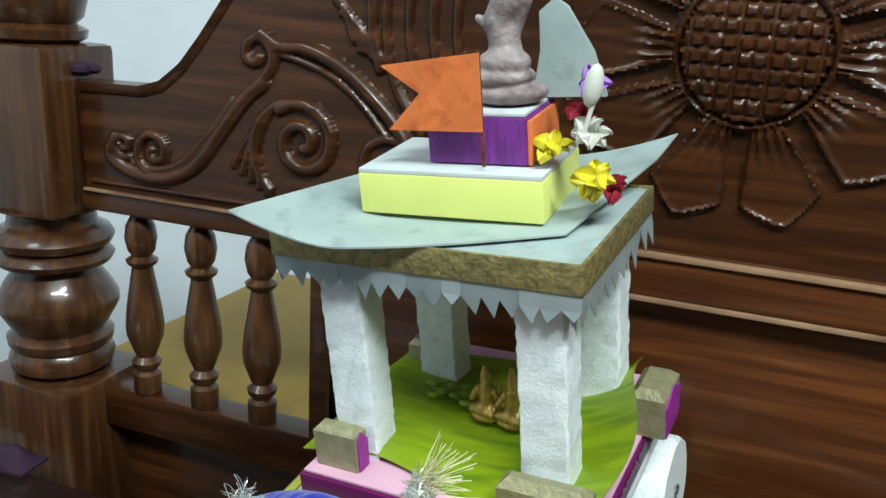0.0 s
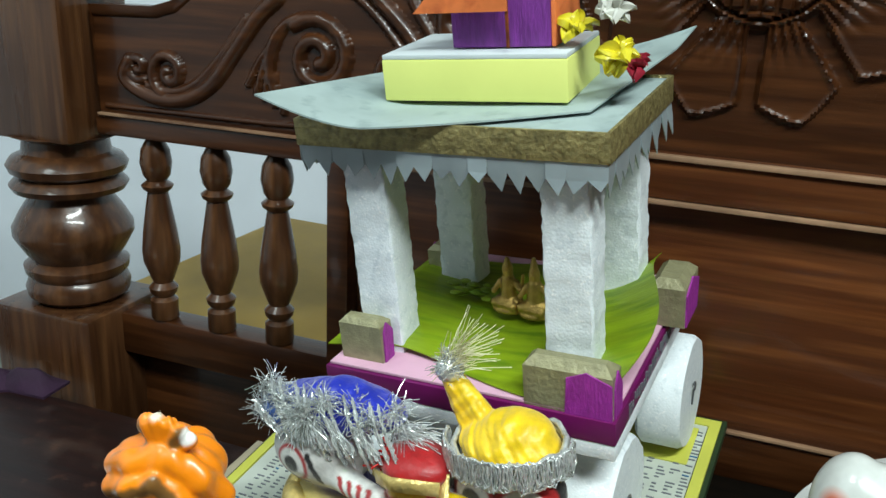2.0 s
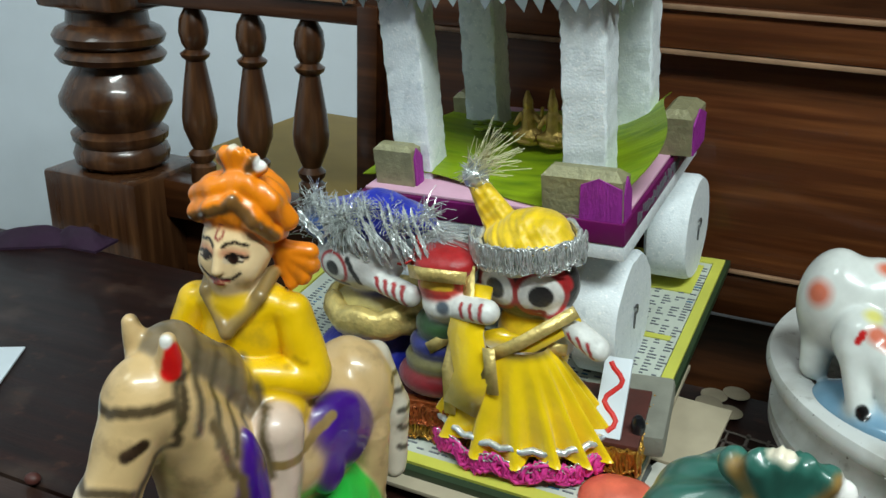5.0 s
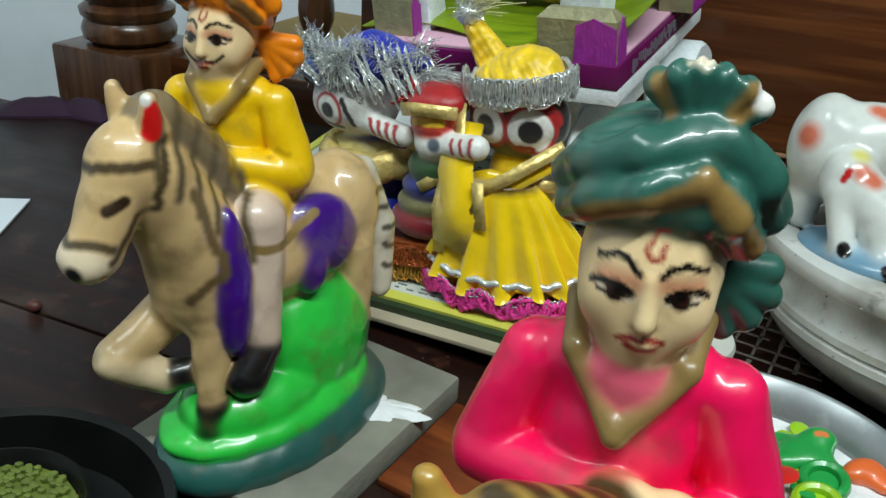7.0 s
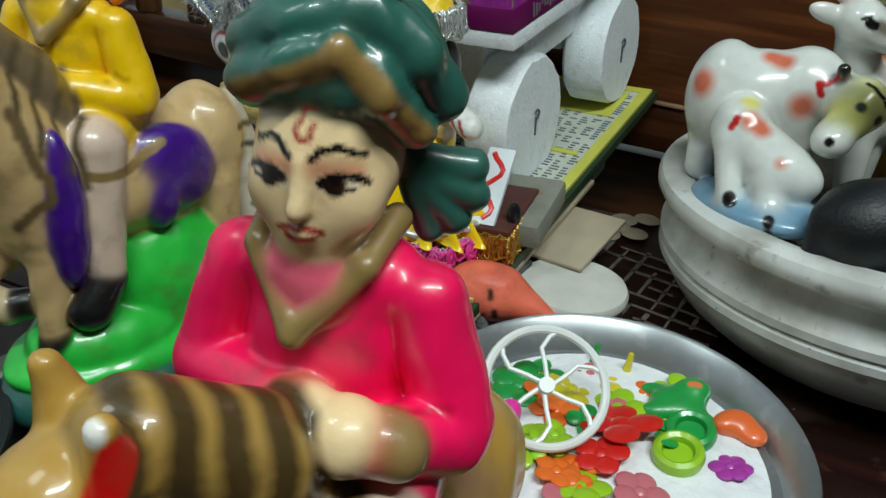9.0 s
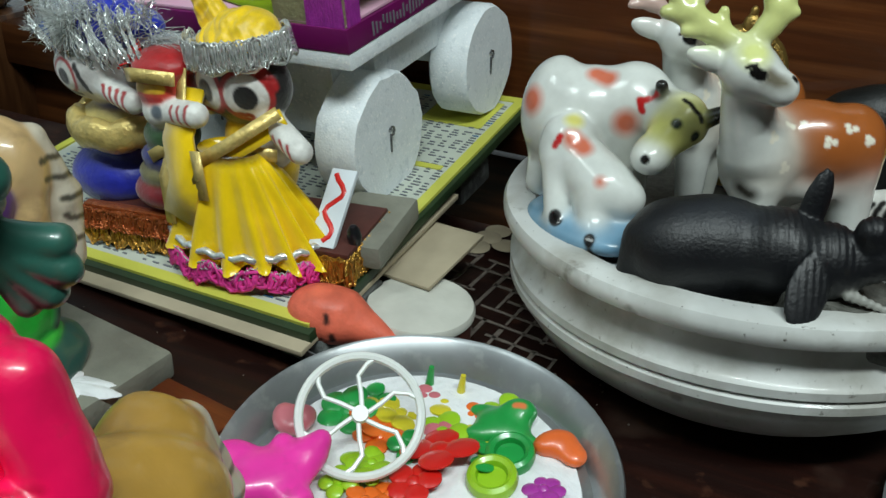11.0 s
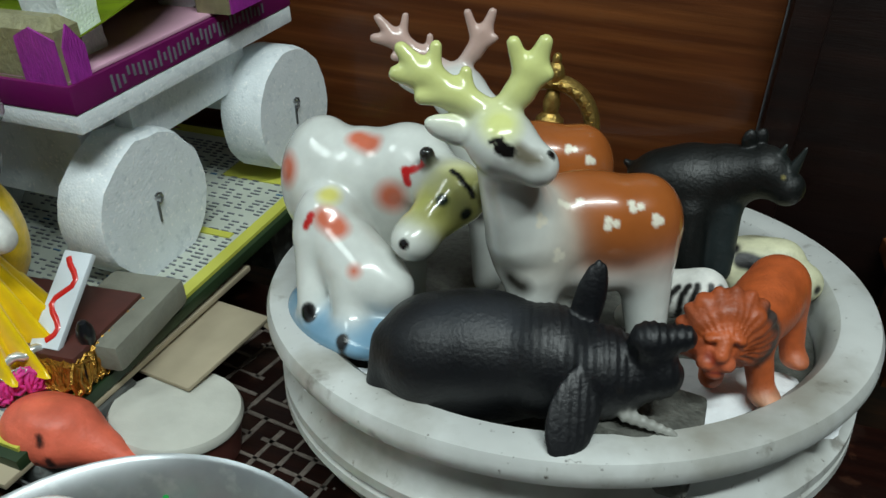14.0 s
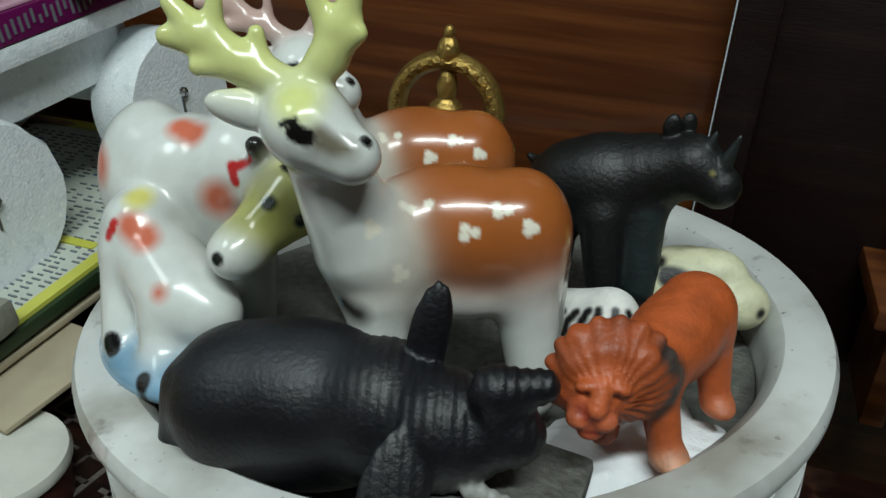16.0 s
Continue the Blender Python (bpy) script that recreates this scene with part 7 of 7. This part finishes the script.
figure("toy_ring", [("e", (0, 0, 0.008), (0.010, 0.008, 0.006), C["rose"]), ("e", (0.006, 0.006, 0.010), (0.007, 0.006, 0.006), C["rose"]), ("e", (-0.006, 0.006, 0.009), (0.006, 0.006, 0.006), C["rose"])], [], ENAMEL, "dusty rose plastic toy in the tray", "toy", pose(0.186, 0.372, 0.008), "plastic toys", step=0.0012)


def bloom(x, y, z, n, r, material, label, seed):
    """A flat plastic flower with round petals."""
    rg, g = random.Random(seed), Geo()
    for k in range(n):
        a = 2 * math.pi * k / n + rg.uniform(-0.15, 0.15)
        g.ball((r * 0.62 * math.cos(a), r * 0.62 * math.sin(a), 0.001 + 0.002 * rg.random()), (r * 0.48, r * 0.48, 0.0020), 14)
    g.ball((0, 0, 0.002), (r * 0.3, r * 0.3, 0.0028), 10)
    return thing("toy_flower", g, material, label, "toy", pose(x, y, z, rg.uniform(-14, 14), rg.uniform(-14, 14), 0), "plastic toys")


bloom(0.272, 0.366, 0.017, 4, 0.021, TOYS["red"], "red plastic flower with round petals", 1)
bloom(0.262, 0.342, 0.014, 5, 0.014, TOYS["red"], "red plastic flower with round petals", 2)
bloom(0.300, 0.368, 0.014, 3, 0.015, TOYS["green"], "green plastic clover-shaped toy", 3)
bloom(0.330, 0.352, 0.012, 6, 0.011, TOYS["purple"], "purple plastic flower on white powder", 4)
bloom(0.214, 0.392, 0.012, 5, 0.017, TOYS["green"], "dark green plastic leaf toy", 5)
bloom(0.244, 0.398, 0.010, 5, 0.016, TOYS["yellow"], "yellow plastic flower toy", 6)
bloom(0.268, 0.412, 0.010, 4, 0.014, TOYS["yellow"], "yellow plastic flower toy", 7)
bloom(0.285, 0.404, 0.011, 4, 0.010, TOYS["orange"], "orange plastic flower toy", 8)
bloom(0.232, 0.350, 0.011, 5, 0.015, TOYS["lime"], "lime green plastic flower toy", 9)
bloom(0.236, 0.376, 0.011, 4, 0.014, TOYS["orange"], "orange plastic flower toy", 10)
bloom(0.252, 0.318, 0.011, 5, 0.015, TOYS["lime"], "lime green plastic flower toy", 11)
bloom(0.282, 0.322, 0.011, 5, 0.014, TOYS["rose"], "dusty pink plastic flower toy", 12)
bloom(0.226, 0.408, 0.009, 4, 0.013, TOYS["green"], "green plastic leaf toy", 13)
rgt = random.Random(55)
for k in range(16):
    a, r_ = rgt.uniform(0.5, 5.2), rgt.uniform(0.02, 0.078)
    n_c = rgt.choice(("green", "lime", "orange", "yellow", "red", "rose", "green"))
    bloom(0.2625 + r_ * math.cos(a) * 0.95, 0.352 + r_ * math.sin(a) * 0.95, 0.0095 + 0.003 * rgt.random(), rgt.choice((3, 4, 5)), rgt.uniform(0.009, 0.015), TOYS[n_c], n_c + " plastic flower toy lying in the tray", 60 + k)
for x, y, material, label in ((0.302, 0.352, TOYS["lime"], "lime green plastic bangle in the tray"), (0.310, 0.372, TOYS["green"], "green plastic bangle in the tray")):
    thing("toy_bangle", Geo().tube([(0.011 * math.cos(a), 0.011 * math.sin(a), 0) for a in np.linspace(0, 2 * math.pi, 30)[:-1]], 0.0032, 8, closed=True, flat=1.5).lathe([(0.009, -0.002), (0.009, 0.0)], 20), material, label, "toy", pose(x, y, 0.017, 8, -8, 0), "plastic toys")
for x, y, material in ((0.276, 0.424, TOYS["yellow"]), (0.256, 0.428, TOYS["green"])):
    thing("toy_peg", Geo().tube([(0, 0, 0), (0.001, 0, 0.018)], [0.0032, 0.0016], 8).lathe([(0.007, 0.0), (0.007, 0.002), (0.003, 0.003)], 16), material, "plastic toy peg standing in the tray", "toy", pose(x, y, 0.008), "plastic toys")

# ---------- small things on the seat ----------
drum = empty("small_drum", "small round tin covered with crumpled white cloth", "tin", pose(0.2389, 0.4929, 0))
part("can", Geo().lathe([(0.034, 0.0), (0.0355, 0.001), (0.0355, 0.024), (0.034, 0.026)], 40), TIN, drum, "dark red rusty tin")
rgd = random.Random(9)
part("cloth_cover", Geo().lathe([(0.0372, 0.0225), (0.0375, 0.0255), (0.036, 0.0285), (0.025, 0.0290), (0.012, 0.0296), (0.001, 0.0300)], 48), WHITE_CLOTH, drum, "crumpled white cloth top")
cup = empty("steel_cup", "small shallow steel cup", "cup", pose(0.191, 0.462, 0))
part("body", Geo().lathe([(0.018, 0.0), (0.024, 0.003), (0.0285, 0.014), (0.0295, 0.018), (0.0282, 0.018), (0.022, 0.005), (0.001, 0.003)], 40), STEEL, cup)
co = (226, 108, 84)
figure("coral_puppet", [("e", (-0.006, 0, 0), (0.020, 0.017, 0.014), co), ("c", (0.004, 0, 0.001), (0.038, -0.003, -0.005), 0.013, 0.002, co), ("e", (-0.004, -0.004, 0.010), (0.010, 0.008, 0.004), co)],
       [([(-0.002, -0.013, 0.008), (-0.001, -0.014, 0.005)], 0.0013, (60, 34, 30), 0.0005), ([(0.002, -0.014, -0.001), (0.003, -0.014, -0.004)], 0.0015, (60, 34, 30), 0.0005), ([(-0.003, -0.014, -0.003)], 0.001, (60, 34, 30), 0.0005)],
       PLASTIC, "coral rubber seed-shaped toy with a face lying on the cup", "toy", pose(0.189, 0.462, 0.030, 0, 8, -4) @ Matrix.Scale(1.28, 4), step=0.0011)
for k, (x, y) in enumerate(((0.279, 0.662), (0.299, 0.668), (0.287, 0.636), (0.264, 0.628), (0.272, 0.646))):
    thing("shell_disc", Geo().lathe([(0.001, 0.0), (0.0105, 0.0), (0.0115, 0.0009), (0.0105, 0.0016), (0.003, 0.0020), (0.001, 0.0020)], 26), CARDBOARD, "thin pale translucent disc lying on the seat", "disc", pose(x, y, 0.0006 + 0.0004 * k, rgd.uniform(-2, 2), rgd.uniform(-2, 2), 0), "pale discs")
grid = Geo()
rg = random.Random(21)
for k in range(9):
    for a, b in ((((k - 4) * 0.0155, -0.075), ((k - 4) * 0.0155, 0.062)), ((-0.065, (k - 4.4) * 0.0158), (0.065, (k - 4.4) * 0.0158))):
        t = 0.0
        while t < 1:
            d = rg.uniform(0.05, 0.16)
            if rg.random() < 0.8:
                p0, p1 = Vector(a).lerp(Vector(b), t), Vector(a).lerp(Vector(b), min(1, t + d))
                q = (p1 - p0).normalized()
                w = Vector((-q.y, q.x)) * rg.uniform(0.0009, 0.0018)
                grid.add([(*(p0 - w), 0), (*(p1 - w), 0), (*(p1 + w), 0), (*(p0 + w), 0), (*(p0 - w), 0.0006), (*(p1 - w), 0.0006), (*(p1 + w), 0.0006), (*(p0 + w), 0.0006)],
                         [(3, 2, 1, 0), (4, 5, 6, 7), (0, 1, 5, 4), (1, 2, 6, 5), (2, 3, 7, 6), (3, 0, 4, 7)])
            t += d
thing("chalk_grid", grid, CHALK, "worn chalk grid drawn on the dark seat", "chalk", pose(0.290, 0.545, 0.0002, 0, 0, -22), kind="stuff", smooth=False)

# dark steel plate with a cup of green gram
plate = empty("dark_plate", "dark shiny steel plate with a raised rim", "plate", pose(-0.103, 0.223, 0))
part("dish", Geo().lathe([(0.070, 0.0), (0.078, 0.002), (0.088, 0.026), (0.0925, 0.031), (0.0915, 0.0325), (0.0865, 0.0305), (0.077, 0.006), (0.068, 0.004), (0.002, 0.004)], 72), STEEL_DARK, plate)
cup2 = empty("gram_cup", "small dark cup heaped with green gram", "cup", pose(-0.106, 0.238, 0.0045))
part("bowl", Geo().lathe([(0.030, 0.0), (0.038, 0.004), (0.046, 0.022), (0.0475, 0.024), (0.046, 0.0245), (0.044, 0.022), (0.036, 0.006), (0.002, 0.005)], 48), STEEL_DARK, cup2)
gram, rg = Geo(), random.Random(31)
for k in range(420):
    a, r_ = rg.uniform(0, 6.283), 0.040 * math.sqrt(rg.random())
    gram.ball((r_ * math.cos(a), r_ * math.sin(a), 0.018 + 0.004 * (1 - r_ / 0.04) + rg.uniform(0, 0.002)), (0.0024, 0.0019, 0.0018), 6)
gram.lathe([(0.002, 0.006), (0.036, 0.008), (0.041, 0.017), (0.02, 0.020), (0.002, 0.020)], 24)
thing("green_gram", gram, SEEDS, "heap of dull green gram seeds in the cup", "seeds", pose(-0.106, 0.238, 0.0050), kind="stuff")
lid = empty("steel_plate", "plain round steel plate lying on the seat", "plate", pose(0.622, 0.345, 0))
part("dish", Geo().lathe([(0.09, 0.0), (0.104, 0.003), (0.116, 0.012), (0.1175, 0.014), (0.1155, 0.0145), (0.103, 0.005), (0.002, 0.004)], 72), STEEL, lid)
thing("paper_sheet", Geo().box((-0.105, -0.05, 0.0014), (0.21, 0.15, 0.0016)), PAPER_WHITE, "sheet of white paper lying on the seat", "paper", pose(-0.328, 0.590, 0, 0, 0, 14))
for k, (x, y, sx, sy, sz, rz) in enumerate(((-0.470, 0.842, 0.050, 0.024, 0.016, 20), (-0.415, 0.850, 0.036, 0.020, 0.018, -10))):
    fold = Geo().sheet(lambda a, b: ((a - 0.5) * 2 * sx, (b - 0.5) * 2 * sy, sz * math.sin(math.pi * a) * math.sin(math.pi * b) * (1 + 0.10 * math.sin(a * 13 + b * 9) + 0.08 * math.sin(a * 6 - b * 17)) + 0.003), 30, 18, 0.003)
    thing("purple_cloth", fold, CLOTH_PURPLE, "crumpled dark purple cloth on the seat by the post", "cloth", pose(x, y, 0.0, 0, 0, rz), "purple cloths")
thing("nut", Geo().ball((0, 0, 0.004), (0.006, 0.005, 0.0045), 12), TIN, "small brown nut lying on the seat", "nut", pose(-0.220, 0.446, 0))
crumbs, rg = Geo(), random.Random(77)
for k in range(90):
    x, y = rg.choice(((0.36, 0.40), (0.40, 0.34), (0.10, 0.40), (-0.05, 0.45), (0.30, 0.46)))
    crumbs.ball((x + rg.gauss(0, 0.04), y + rg.gauss(0, 0.03), 0.0007), rg.uniform(0.0005, 0.0012), 4)
thing("crumbs", crumbs, CHALK, "scattered pale crumbs on the seat", "crumbs", kind="stuff")
# yellow and white boxes on a shelf at the far end
shelf = empty("side_shelf", "dark wooden side shelf behind the bench end", "shelf", BENCH @ pose(1.10, -0.06, 0))
part("board", Geo().box((0.10, 0.05, 0.078), (0.24, 0.14, 0.012), 0.002), WOOD_PANEL, shelf)
part("upright", Geo().box((0.0, 0.055, 0.036), (0.014, 0.12, 0.072), 0.002), WOOD_DARK, shelf)
part("upright", Geo().box((0.20, 0.055, 0.036), (0.014, 0.12, 0.072), 0.002), WOOD_DARK, shelf)
thing("yellow_carton", Geo().box((0, 0, 0.016), (0.07, 0.05, 0.031), 0.002), PRINT_YELLOW, "small yellow carton on the side shelf", "carton", BENCH @ pose(1.13, -0.02, 0.0845))
